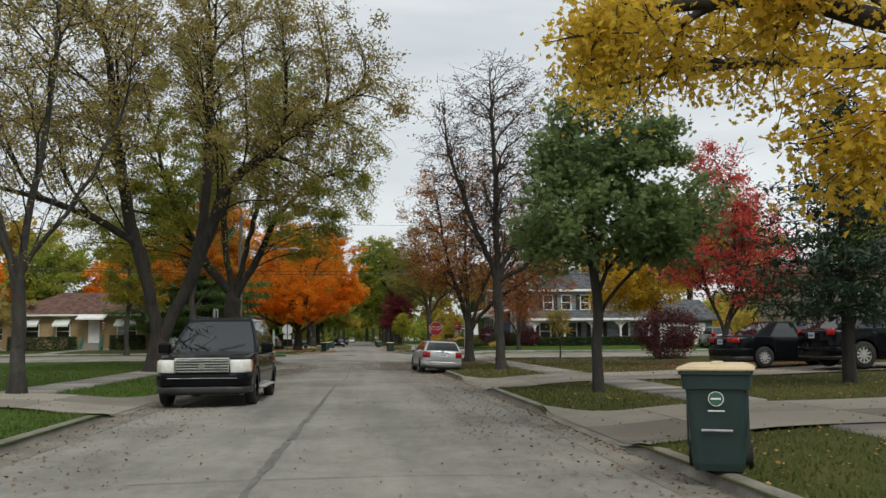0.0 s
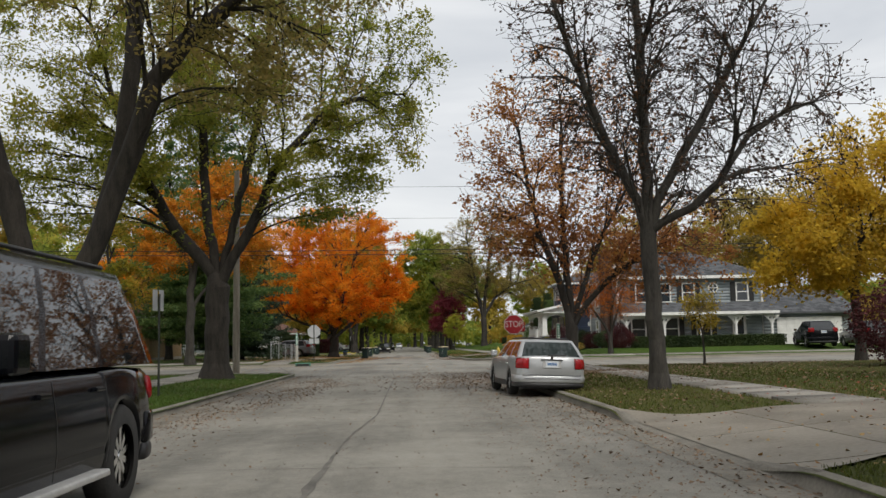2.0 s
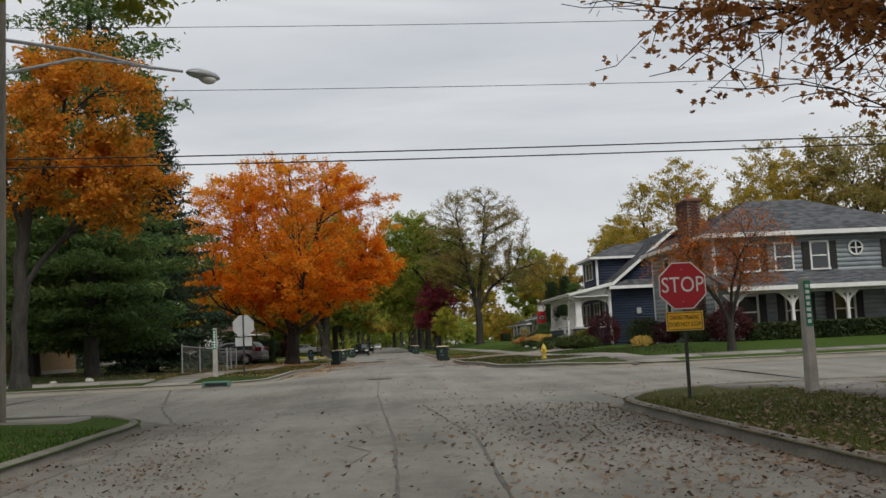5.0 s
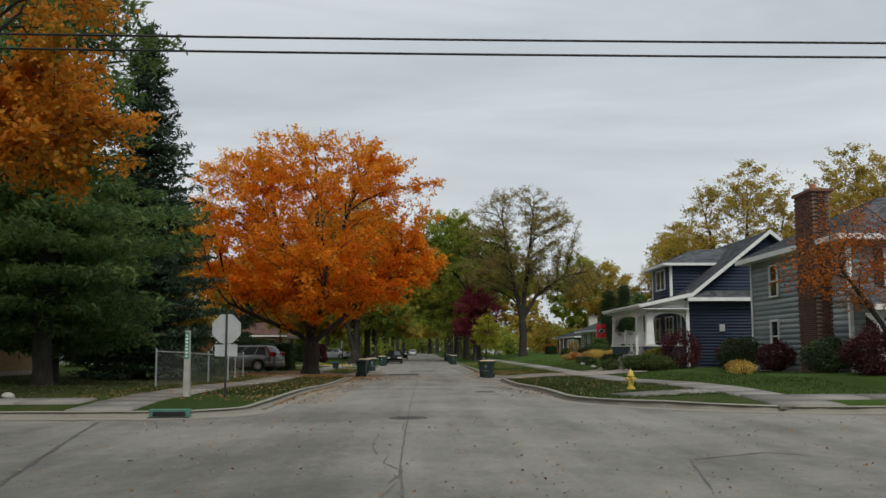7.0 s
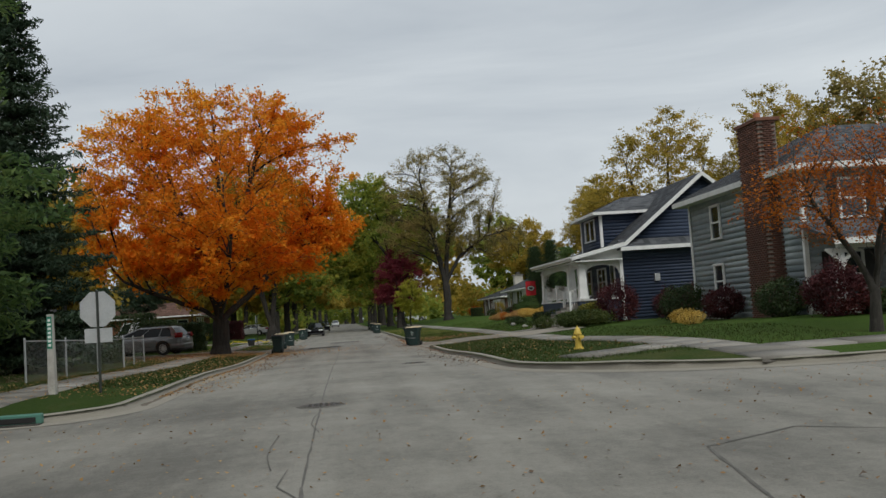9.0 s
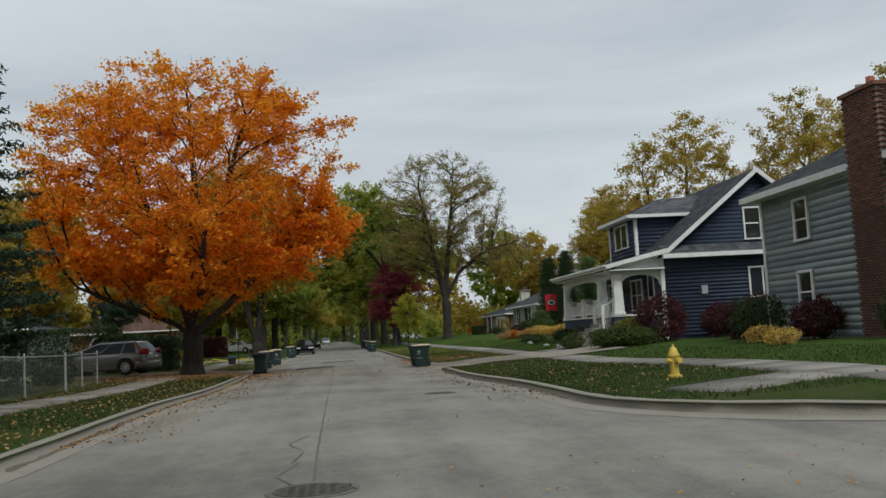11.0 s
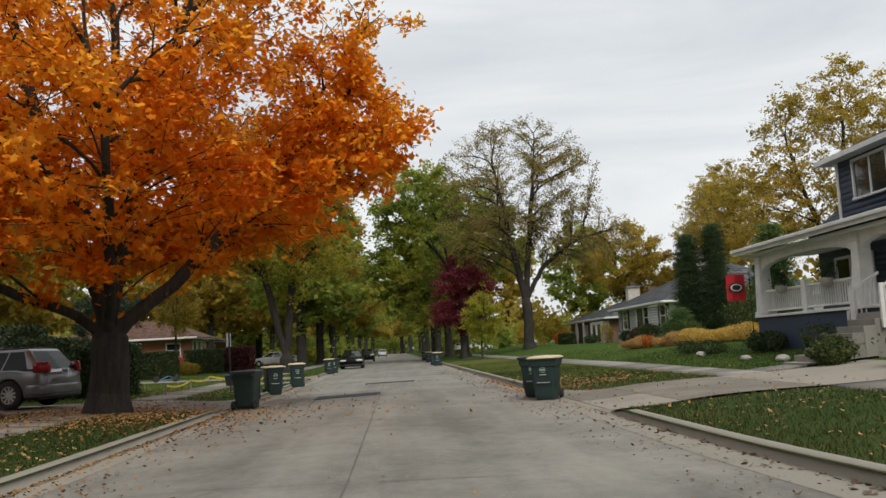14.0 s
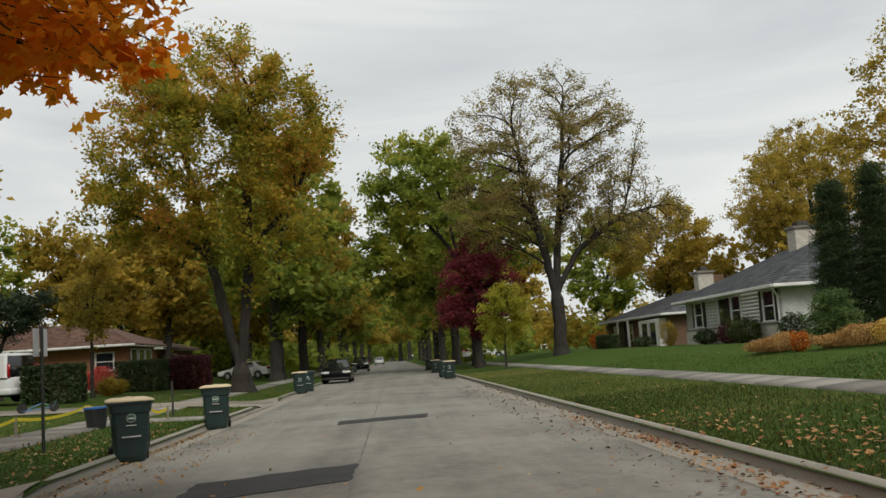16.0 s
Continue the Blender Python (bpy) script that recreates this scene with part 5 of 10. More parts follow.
paved_strip("sidewalk_far_west", "concrete sidewalk past the front gardens", [(-6.5, 108.6), (-6.5, 128.3)], 1.2, 1.5, seed=9)
paved_strip("sidewalk_farther_west", "concrete sidewalk beyond the second drive", [(-6.5, 132.7), (-6.5, 200)], 1.2, 3.0, seed=10)
paved_strip("sidewalk_northeast", "concrete sidewalk in front of the navy house", [(8.85, 73.6), (8.85, 97.3)], 1.2, 1.5, seed=11)
paved_strip("sidewalk_far_east", "concrete sidewalk past sloping lawns", [(8.95, 103.2), (9.0, 150), (9.0, 200)], 0.95, 1.5, seed=12)
paved_strip("sidewalk_cross_far_east", "concrete sidewalk along the far side of the cross street", [(9.6, 73.0), (50, 73.0)], 1.2, 1.5, seed=13)
paved_strip("kerb_ramp_east", "concrete ramp from the sidewalk to the street", [(8.4, 76.2), (5.75, 75.0)], 1.5, 1.2, seed=14)
paved_strip("kerb_ramp_north", "concrete ramp from the sidewalk to the cross street", [(9.0, 73.4), (9.0, 70.7)], 1.5, 1.2, seed=15)
paved_strip("kerb_ramp_west", "concrete ramp at the corner", [(-6.6, 72.4), (-6.6, 70.0)], 1.3, 1.2, seed=16)
paved_strip("front_walk", "concrete path to the navy porch steps", [(9.5, 104.1), (12.4, 104.1)], 1.2, 1.2, seed=17)
paved_strip("carriage_walk", "concrete path from the sidewalk to the kerb", [(-5.9, 121.9), (-3.75, 121.9)], 1.1, 1.1, seed=18)
paved_strip("house_walk", "concrete path from the brick house steps", [(-23.3, 86.8), (-23.1, 73.0)], 1.1, 1.4, seed=19)
paved_strip("sidewalk_cross_far_west", "concrete sidewalk along the far side of the cross street", [(-7.6, 72.4), (-60, 72.4)], 1.2, 1.5, seed=20)
for nm, side, y0, y1, deep in (("driveway_1", 1, 13.4, 17.6, 19), ("driveway_2", 1, 26.4, 31.6, 22), ("driveway_3", 1, 97.5, 103.0, 11.8), ("driveway_4", -1, 19.4, 23.4, 18), ("driveway_5", -1, 104.0, 108.4, 17), ("driveway_6", -1, 128.5, 132.5, 18)):
    e = abs({(1, True): RIGHT, (1, False): RIGHT_FAR, (-1, True): LEFT, (-1, False): LEFT_FAR}[(side, y0 < 65)]) + 0.09
    xs = [e, 5.6, 8.2, 12, 15, 18, 21]
    xs = [x for x in xs if x < deep] + [deep]
    if side < 0:
        xs = [-x for x in xs][::-1]
    paved_quad(nm, "concrete driveway strewn with leaves", xs, [y0, (y0 + y1) / 2, y1])


def crack_strip(pts, width, seed, name="road_joint", mat="crack", label="dark sealed joint along the street", lift=0.006):
    rng = random.Random(seed)
    v, f = [], []
    fine = []
    for (x0, y0), (x1, y1) in zip(pts, pts[1:]):
        n = max(int(math.hypot(x1 - x0, y1 - y0) / 0.35), 1)
        fine += [(x0 + (x1 - x0) * k / n, y0 + (y1 - y0) * k / n) for k in range(n)]
    fine.append(pts[-1])
    for k, (x, y) in enumerate(fine):
        a, b = fine[max(k - 1, 0)], fine[min(k + 1, len(fine) - 1)]
        d = Vector((b[0] - a[0], b[1] - a[1])).normalized()
        w = width * rng.uniform(0.35, 1.0) / 2
        j = rng.gauss(0, width * 0.12)
        x, y = x - d.y * j, y + d.x * j
        v += [(x - d.y * -w, y + d.x * -w, crown(x, y) + lift), (x - d.y * w, y + d.x * w, crown(x, y) + lift)]
    for k in range(len(fine) - 1):
        f.append((2 * k, 2 * k + 1, 2 * k + 3, 2 * k + 2))
    return tagged(mesh_part(name, fast_mesh(name, v, f), M[mat]), label, "road joint", kind="structure")


crack_strip([(-0.4, -10), (-0.3, 10), (-0.12, 20), (0.0, 30), (0.26, 34), (0.26, 43), (0.3, 52), (0.0, 62)], 0.05, 1)
crack_strip([(-0.33, 5), (-0.28, 12), (-0.12, 20), (-0.04, 27)], 0.12, 2)
crack_strip([(0.0, 62), (0.0, 72), (0.08, 93), (0.13, 110)], 0.03, 3)
crack_strip([(0.13, 110), (0.2, 160)], 0.03, 4)
for k, (y, x0, x1) in enumerate(((10.5, -1.5, 4.6), (14.3, -0.3, 4.4), (21.5, -4.8, 4.5), (26.8, -4.6, 2), (33, 0, 4.6), (46.5, -4.7, 4.2), (56, -3.5, 3), (78, -3, 4), (90, -4.5, 2))):
    crack_strip([(x0, y), ((x0 + x1) / 2, y + 0.25), (x1, y - 0.1)], 0.022, 20 + k, label="fine crack across the street")
crack_strip([(1.0, 44), (1.3, 52), (0.9, 58)], 0.05, 41, label="fine wandering crack in the street")
for k, (pts, w) in enumerate((([(3.92, -5), (3.9, 20), (3.92, 55)], 0.22), ([(-3.62, -5), (-3.6, 20), (-3.62, 55)], 0.2), ([(-3.42, 72), (-3.44, 90), (-3.42, 106), (-3.44, 130)], 0.24), ([(4.1, 77), (4.08, 97), (4.1, 140)], 0.24))):
    crack_strip(pts, w, 80 + k, "gutter_silt", "silt", "brown silt and leaf crumbs in the gutter", 0.009)
for k in range(9):
    y = 50 + 2.6 * k
    x = -0.15 + 0.22 * math.sin(k * 2.3)
    crack_strip([(x, y), (x + 0.18 * math.cos(k * 1.7), y + 0.9), (x - 0.12, y + 1.7), (x + 0.1 * math.sin(k), y + 2.6)], 0.022, 60 + k, label="fine broken crack beside the joint")
crack_strip([(-3.6, 57.5), (-4.6, 61), (-5.4, 65), (-6.2, 69)], 0.09, 42, label="dark joint at the mouth of the cross street")
crack_strip([(3.4, 60), (3.9, 62.6), (5.2, 63.4), (6.3, 62.5)], 0.05, 43, label="fine wandering crack in the street")


def asphalt_patch(x0, x1, y0, y1, skew, seed):
    rng = random.Random(seed)
    bm = bmesh.new()
    pts = []
    for (ax, ay), (bx, by) in (((x0, y0), (x1, y0 + skew)), ((x1, y0 + skew), (x1, y1 + skew)), ((x1, y1 + skew), (x0, y1)), ((x0, y1), (x0, y0))):
        for k in range(7):
            pts.append((ax + (bx - ax) * k / 7 + rng.gauss(0, 0.02), ay + (by - ay) * k / 7 + rng.gauss(0, 0.03)))
    bm_prism(bm, [(x, y) for x, y in pts], "z", 0.0, 0.058)
    return tagged(part("asphalt_patch", bm, M["patch"]), "dark asphalt repair patch in the concrete street", "road patch", kind="structure")


asphalt_patch(-1.68, 0.1, 107.4, 109.0, 0.95, 5)
asphalt_patch(-0.58, 1.3, 117.5, 118.6, 0.6, 6)


def manhole(x, y, r):
    m = thing("manhole_cover", pose(x, y, crown(x, y)), "round cast iron manhole cover set in the street", "manhole cover")
    bm = bmesh.new()
    bmesh.ops.create_cone(bm, cap_ends=True, segments=32, radius1=r + 0.06, radius2=r + 0.05, depth=0.016)
    part("frame", bm, M["crack"], m)
    bm = bmesh.new()
    bmesh.ops.create_cone(bm, cap_ends=True, segments=32, radius1=r, radius2=r - 0.01, depth=0.028)
    for a in range(-3, 4):
        for b in range(-3, 4):
            if a * a + b * b < 10:
                bm_box(bm, (a * r / 4 - 0.025, b * r / 4 - 0.025, 0.012), (a * r / 4 + 0.025, b * r / 4 + 0.025, 0.019))
    part("lid", bm, M["iron"], m)
    return m


manhole(0.0, 69.0, 0.34)
manhole(2.35, 80.6, 0.30)


# ---- street furniture ----
def text_mesh(body, size, depth=0.002):
    c = bpy.data.curves.new("lettering", "FONT")
    c.body, c.size, c.extrude = body, size, depth
    c.align_x, c.align_y = "CENTER", "CENTER"
    c.resolution_u = 3
    tmp = bpy.data.objects.new("lettering", c)
    me = bpy.data.meshes.new_from_object(tmp)
    bpy.data.objects.remove(tmp)
    bpy.data.curves.remove(c)
    return me


def lettering(body, size, mat, parent, m, depth=0.002):
    ob = mesh_part("lettering", text_mesh(body, size, depth), M[mat], parent)
    ob.matrix_basis = m
    return ob


def octagon(r):
    return [(r * math.cos(math.pi / 8 + k * math.pi / 4), r * math.sin(math.pi / 8 + k * math.pi / 4)) for k in range(8)]


def stop_sign(x, y, face, centre, label, width=0.762, words=True):
    """A stop sign on a drilled steel post. face: degrees the sign's front is turned about z from -y."""
    s = thing("stop_sign", pose(x, y, lawn_z(x, y), 0, 0, face), label, "stop sign")
    z = centre
    bm = bmesh.new()
    bm_prism(bm, [(-0.03, -0.02), (-0.012, 0.02), (0.012, 0.02), (0.03, -0.02), (0.012, -0.012), (-0.012, -0.012)], "z", -0.3, z + width / 2 + 0.02)
    part("post", bm, M["steel_dark"], s)
    R = width / 2 / math.cos(math.pi / 8)
    part("panel", prism([(a, b + z) for a, b in octagon(R)], "y", -0.030, -0.026), M["sign_back"], s, "unpainted aluminium back")
    part("border", prism([(a, b + z) for a, b in octagon(R * 0.995)], "y", -0.034, -0.031), M["white"], s)
    part("face", prism([(a, b + z) for a, b in octagon(R * 0.945)], "y", -0.038, -0.035), M["sign_red"], s)
    if words:
        lettering("STOP", 0.355, "white", s, pose(0, -0.042, z + 0.005, 90, 0, 0) @ Matrix.Diagonal((0.82, 1, 1, 1)))
    for q in (-0.12, 0.12):
        part("bolt", tube((0, -0.045, z + q * 2.2), (0, -0.03, z + q * 2.2), 0.008, n=6), M["galv"], s)
    pz = z - width / 2 - 0.19
    part("plaque", box((-0.30, -0.032, pz - 0.155), (0.30, -0.027, pz + 0.155), 0.0), M["sign_back"], s)
    part("plaque_face", box((-0.295, -0.036, pz - 0.15), (0.295, -0.033, pz + 0.15)), M["sign_yellow"] if words else M["sign_back"], s)
    if words:
        for lo, hi in (((-0.28, -0.039, pz + 0.128), (0.28, -0.037, pz + 0.138)), ((-0.28, -0.039, pz - 0.138), (0.28, -0.037, pz - 0.128)), ((-0.28, -0.039, pz - 0.127), (-0.27, -0.037, pz + 0.127)), ((0.27, -0.039, pz - 0.127), (0.28, -0.037, pz + 0.127))):
            part("plaque_border", box(lo, hi), M["black"], s)
        lettering("CROSS TRAFFIC", 0.095, "black", s, pose(0, -0.040, pz + 0.055, 90, 0, 0) @ Matrix.Diagonal((0.72, 1, 1, 1)))
        lettering("DOES NOT STOP", 0.095, "black", s, pose(0, -0.040, pz - 0.055, 90, 0, 0) @ Matrix.Diagonal((0.70, 1, 1, 1)))
    return s


stop_sign(5.06, 55.3, -4, 1.8, "red octagonal stop sign above a yellow plaque on a dark post")
stop_sign(-4.88, 74.8, 176, 1.8, "stop sign seen from its bare metal back, beside the kerb", words=False)


def name_post(x, y, turn, h, label):
    p = thing("street_name_post", pose(x, y, lawn_z(x, y), 0, 0, turn), label, "street sign")
    bm = bmesh.new()
    bm_prism(bm, [(-0.085, -0.085), (0.085, -0.085), (0.085, 0.085), (-0.085, 0.085)], "z", -0.3, h)
    for v in bm.verts:
        if v.co.z > 0:
            v.co.x *= 0.72
            v.co.y *= 0.72
    bmesh.ops.bevel(bm, geom=list(bm.edges), offset=0.012, segments=1, affect="EDGES")
    part("post", bm, M["concrete_post"], p)
    for s, r in ((-1, 0), (1, 0)):
        part("name_plate", box((-0.055, s * 0.07 - 0.004, h - 0.75), (0.055, s * 0.07 + 0.004, h - 0.05)), M["sign_green"], p, "narrow green upright name plate")
        for k in range(7):
            w = 0.035 if k % 3 else 0.028
            part("name_bar", box((-w, s * 0.0755 - 0.002, h - 0.70 + k * 0.09), (w, s * 0.0755 + 0.002, h - 0.645 + k * 0.09)), M["white"], p)
    return p


name_post(6.7, 54.45, 8, 1.75, "tapered concrete street name post with green plates")
name_post(-5.93, 75.0, -6, 1.72, "leaning-free concrete name post with a green plate on the far corner")


def lamp_pole():
    p = thing("street_lamp", pose(-6.24, 56.5, lawn_z(-6.24, 56.5)), "weathered wooden utility pole carrying a cobra-head street lamp", "street lamp")
    bm = tube((0, 0, -0.3), (0.02, 0.05, 8.4), 0.15, 0.105, 14)
    part("pole", bm, M["pole_wood"], p)
    hx, hy, hz = 2.9, 3.2, 6.72
    for z0, frac, r in ((6.55, 0.72, 0.035), (5.95, 0.62, 0.03)):
        bm = bmesh.new()
        pts = [Vector((0.08, 0.05, z0)), Vector((hx * 0.35, hy * 0.35, z0 + (hz - z0) * 0.75)), Vector((hx * frac, hy * frac, hz - 0.06))]
        for a, b in zip(pts, pts[1:]):
            bm_tube(bm, a, b, r, r * 0.9, 8)
        part("bracket_arm", bm, M["galv"], p)
    part("arm_tip", tube((hx * 0.6, hy * 0.6, hz - 0.09), (hx * 0.88, hy * 0.88, hz + 0.02), 0.032, 0.03, 8), M["galv"], p)
    bm = bmesh.new()
    bmesh.ops.create_uvsphere(bm, u_segments=18, v_segments=10, radius=1.0)
    for v in bm.verts:
        v.co.x *= 0.42
        v.co.y *= 0.17
        v.co.z *= 0.13 if v.co.z > 0 else 0.07
    bmesh.ops.transform(bm, matrix=pose(hx, hy, hz + 0.03, 0, 0, math.degrees(math.atan2(hy, hx))), verts=bm.verts)
    head = part("lamp_head", bm, M["galv"], p, smooth=True)
    bm = bmesh.new()
    bmesh.ops.create_uvsphere(bm, u_segments=14, v_segments=8, radius=1.0)
    for v in bm.verts:
        v.co.x *= 0.2
        v.co.y *= 0.13
        v.co.z *= 0.1
    bmesh.ops.transform(bm, matrix=pose(hx + 0.08, hy + 0.06, hz - 0.03, 0, 0, math.degrees(math.atan2(hy, hx))), verts=bm.verts)
    part("lens", bm, M["lamp_clear"], head, smooth=True)
    for z in (7.7, 8.05):
        part("insulator", tube((0.12, 0.05, z), (0.17, 0.05, z + 0.02), 0.035, 0.03, 8), M["white"], p)
    return p


lamp_pole()


def wire(a, b, sag, r=0.012):
    c = bpy.data.curves.new("overhead_wire", "CURVE")
    c.dimensions, c.bevel_depth, c.bevel_resolution = "3D", r, 1
    s = c.splines.new("POLY")
    n = 28
    s.points.add(n)
    for k in range(n + 1):
        t = k / n
        p = Vector(a).lerp(Vector(b), t)
        s.points[k].co = (p.x, p.y, p.z - 4 * sag * t * (1 - t), 1)
    tmp = bpy.data.objects.new("overhead_wire", c)
    me = bpy.data.meshes.new_from_object(tmp)
    bpy.data.objects.remove(tmp)
    return tagged(mesh_part("overhead_wire", me, M["black"]), "thin black overhead wire spanning the street", "wire", "overhead wires")


for z0, z1, sag, r in ((9.95, 9.5, 1.0, 0.007), (8.4, 7.8, 0.9, 0.007), (6.55, 6.35, 0.75, 0.016), (6.35, 6.15, 0.75, 0.016)):
    wire((-36, 62.0, z0), (44, 62.0, z1), sag, r)
for x in (-36, 44):
    q = thing("utility_pole", pose(x, 62.0 if x < 0 else 62.0, 0.1), "plain wooden utility pole beside the cross street", "utility pole", "utility poles")
    part("pole", tube((0, 0, -0.3), (0, 0, 10.6), 0.16, 0.11, 12), M["pole_wood"], q)
    part("crossarm", box((-0.06, -0.9, 9.6), (0.06, 0.9, 9.72)), M["pole_wood"], q)


def hydrant(x, y):
    h = thing("fire_hydrant", pose(x, y, lawn_z(x, y) - 0.02, 0, 0, 20), "yellow painted cast iron fire hydrant on the grass", "fire hydrant")
    h.scale = (0.9, 0.9, 0.92)
    bm = bmesh.new()
    for z0, z1, r0, r1 in ((-0.05, 0.05, 0.15, 0.15), (0.05, 0.08, 0.11, 0.10), (0.08, 0.44, 0.095, 0.09), (0.44, 0.47, 0.13, 0.13), (0.47, 0.60, 0.115, 0.07), (0.60, 0.64, 0.07, 0.03)):
        bm_tube(bm, (0, 0, z0), (0, 0, z1), r0, r1, 16)
    part("barrel", bm, M["hydrant"], h)
    part("top_nut", tube((0, 0, 0.64), (0, 0, 0.69), 0.025, 0.022, 5), M["hydrant"], h)
    for d, r in (((0.19, 0, 0), 0.045), ((-0.19, 0, 0), 0.045), ((0, -0.2, 0), 0.065)):
        o = part("nozzle_cap", tube((d[0] * 0.4, d[1] * 0.4, 0.36), (d[0], d[1], 0.36), r, r, 12), M["hydrant"], h)
        part("cap_nut", tube((d[0], d[1], 0.36), (d[0] * 1.15, d[1] * 1.15, 0.36), 0.018, 0.018, 5), M["hydrant"], o)
    for k in range(6):
        a = k * math.pi / 3
        part("flange_bolt", tube((0.125 * math.cos(a), 0.125 * math.sin(a), 0.05), (0.125 * math.cos(a), 0.125 * math.sin(a), 0.075), 0.014, 0.014, 6), M["hydrant"], h)
    return h


hydrant(6.6, 78.3)


def wheelie_bin():
    """A two-wheeled cart: tapered tub, rim, hinged lid with a shallow pitch, axle, wheels, bar handle. Front faces -y."""
    b = thing("wheelie_bin", pose(0, 0, 0), "dark green wheeled refuse cart with a tan lid", "refuse cart", "refuse carts at the kerb")
    bm = bmesh.new()
    rings = []
    for z, hx, hy, r in ((0.03, 0.22, 0.24, 0.05), (0.10, 0.235, 0.26, 0.06), (0.55, 0.265, 0.31, 0.06), (0.80, 0.28, 0.335, 0.06), (0.81, 0.305, 0.36, 0.05), (0.94, 0.315, 0.375, 0.05), (0.95, 0.335, 0.395, 0.04), (0.985, 0.335, 0.395, 0.04)):
        ring = []
        for cx, cy, a0 in ((1, 1, 0), (-1, 1, 90), (-1, -1, 180), (1, -1, 270)):
            for k in range(4):
                a = radians(a0 + 30 * k)
                ring.append(bm.verts.new((cx * (hx - r) + r * math.cos(a), cy * (hy - r) + r * math.sin(a), z)))
        rings.append(ring)
    for p, q in zip(rings, rings[1:]):
        for k in range(16):
            bm.faces.new((p[k], p[(k + 1) % 16], q[(k + 1) % 16], q[k]))
    bm.faces.new(rings[0][::-1])
    part("tub", bm, M["plastic_green"], b)
    bm = bmesh.new()
    pts = [(-0.355, -0.42), (0.355, -0.42), (0.355, 0.40), (-0.355, 0.40)]
    a = [bm.verts.new((x, y, 0.985)) for x, y in pts]
    c = [bm.verts.new((x * 0.98, y * 0.98, 1.015)) for x, y in pts]
    d = [bm.verts.new((x * 0.72, y * 0.72, 1.05)) for x, y in pts]
    for lo, hi in ((a, c), (c, d)):
        for k in range(4):
            bm.faces.new((lo[k], lo[(k + 1) % 4], hi[(k + 1) % 4], hi[k]))
    bm.faces.new(d)
    bm.faces.new(a[::-1])
    bmesh.ops.bevel(bm, geom=list(bm.edges), offset=0.012, segments=2, affect="EDGES")
    part("lid", bm, M["tan"], b, "faded tan lid")
    part("lid_rib", box((-0.05, -0.30, 1.045), (0.05, 0.28, 1.062), 0.006), M["tan"], b)
    part("handle", tube((-0.27, 0.46, 0.96), (0.27, 0.46, 0.96), 0.016, 0.016, 8), M["plastic_green"], b)
    for s in (-1, 1):
        part("handle_arm", box((s * 0.27 - 0.02, 0.36, 0.90), (s * 0.27 + 0.02, 0.475, 0.985), 0.008), M["plastic_green"], b)
        w = part("wheel", tube((s * 0.235, 0.30, 0.125), (s * 0.30, 0.30, 0.125), 0.125, 0.125, 20), M["rubber"], b)
        part("hub", tube((s * 0.295, 0.30, 0.125), (s * 0.307, 0.30, 0.125), 0.05, 0.04, 10), M["plastic_black"], w)
        part("side_rib", box((s * 0.27 - 0.012, -0.2, 0.25), (s * 0.275 + 0.012, -0.17, 0.78), 0.004), M["plastic_green"], b)
    part("axle", tube((-0.25, 0.30, 0.125), (0.25, 0.30, 0.125), 0.014, 0.014, 8), M["iron"], b)
    part("grab_bar", tube((-0.14, -0.325, 0.42), (0.14, -0.325, 0.42), 0.013, 0.013, 8), M["galv"], b)
    for r, lift, mt, nm in ((0.070, 0.0, "white", "emblem"), (0.064, 0.0015, "emblem_green", "emblem_disc")):
        disc = bmesh.new()
        disc.faces.new([disc.verts.new((r * math.cos(2 * math.pi * k / 24), -lift, r * math.sin(2 * math.pi * k / 24))) for k in range(24)])
        bmesh.ops.transform(disc, matrix=pose(0, -0.352, 0.72, -4), verts=disc.verts)
        part(nm, disc, M[mt], b)
    part("emblem_bar", box((-0.046, -0.358, 0.712), (0.046, -0.3545, 0.728)), M["white"], b)
    part("caption_bar", box((-0.075, -0.349, 0.600), (0.075, -0.344, 0.612)), M["white"], b)
    return b


bin_a = wheelie_bin()
bin_a.matrix_basis = pose(4.16, 10.0, lawn_z(4.16, 10.0), 0, 0, -24)
bin_a.scale = (1.0, 1.0, 0.98)
bin_spots = [(3.95, 102.05, 0, -22, 0), (3.88, 103.15, 0, -24, 1), (-3.16, 105.15, 0, 170, 1), (-3.48, 112.9, 0, 20, 0), (-3.36, 119.5, 0, 8, 0), (-3.45, 139.8, 0, 5, 0), (-3.35, 142.4, 0, 10, 1), (3.68, 148.7, 0, -5, 0), (3.6, 152.2, 0, -3, 1), (3.75, 156.6, 0, -6, 1), (-3.2, 172.6, 0, 0, 0), (-3.3, 178, 0, 0, 1), (3.8, 168, 0, 0, 0), (3.8, 181, 0, 0, 1), (-3.4, 198, 0, 0, 0)]
for x, y, z, turn, dark in bin_spots:
    c = copy_thing(bin_a, pose(x, y, 0.015, 0, 0, turn))
    c.scale = (0.98, 0.98, 0.93)
    if dark:
        tagged(c, "dark green wheeled refuse cart with a black lid")
        for o in c.children:
            if o.name.startswith("lid"):
                o.data = o.data.copy()
                o.data.materials.clear()
                o.data.materials.append(M["plastic_black"])
                if "label" in o:
                    o["label"] = "black lid"


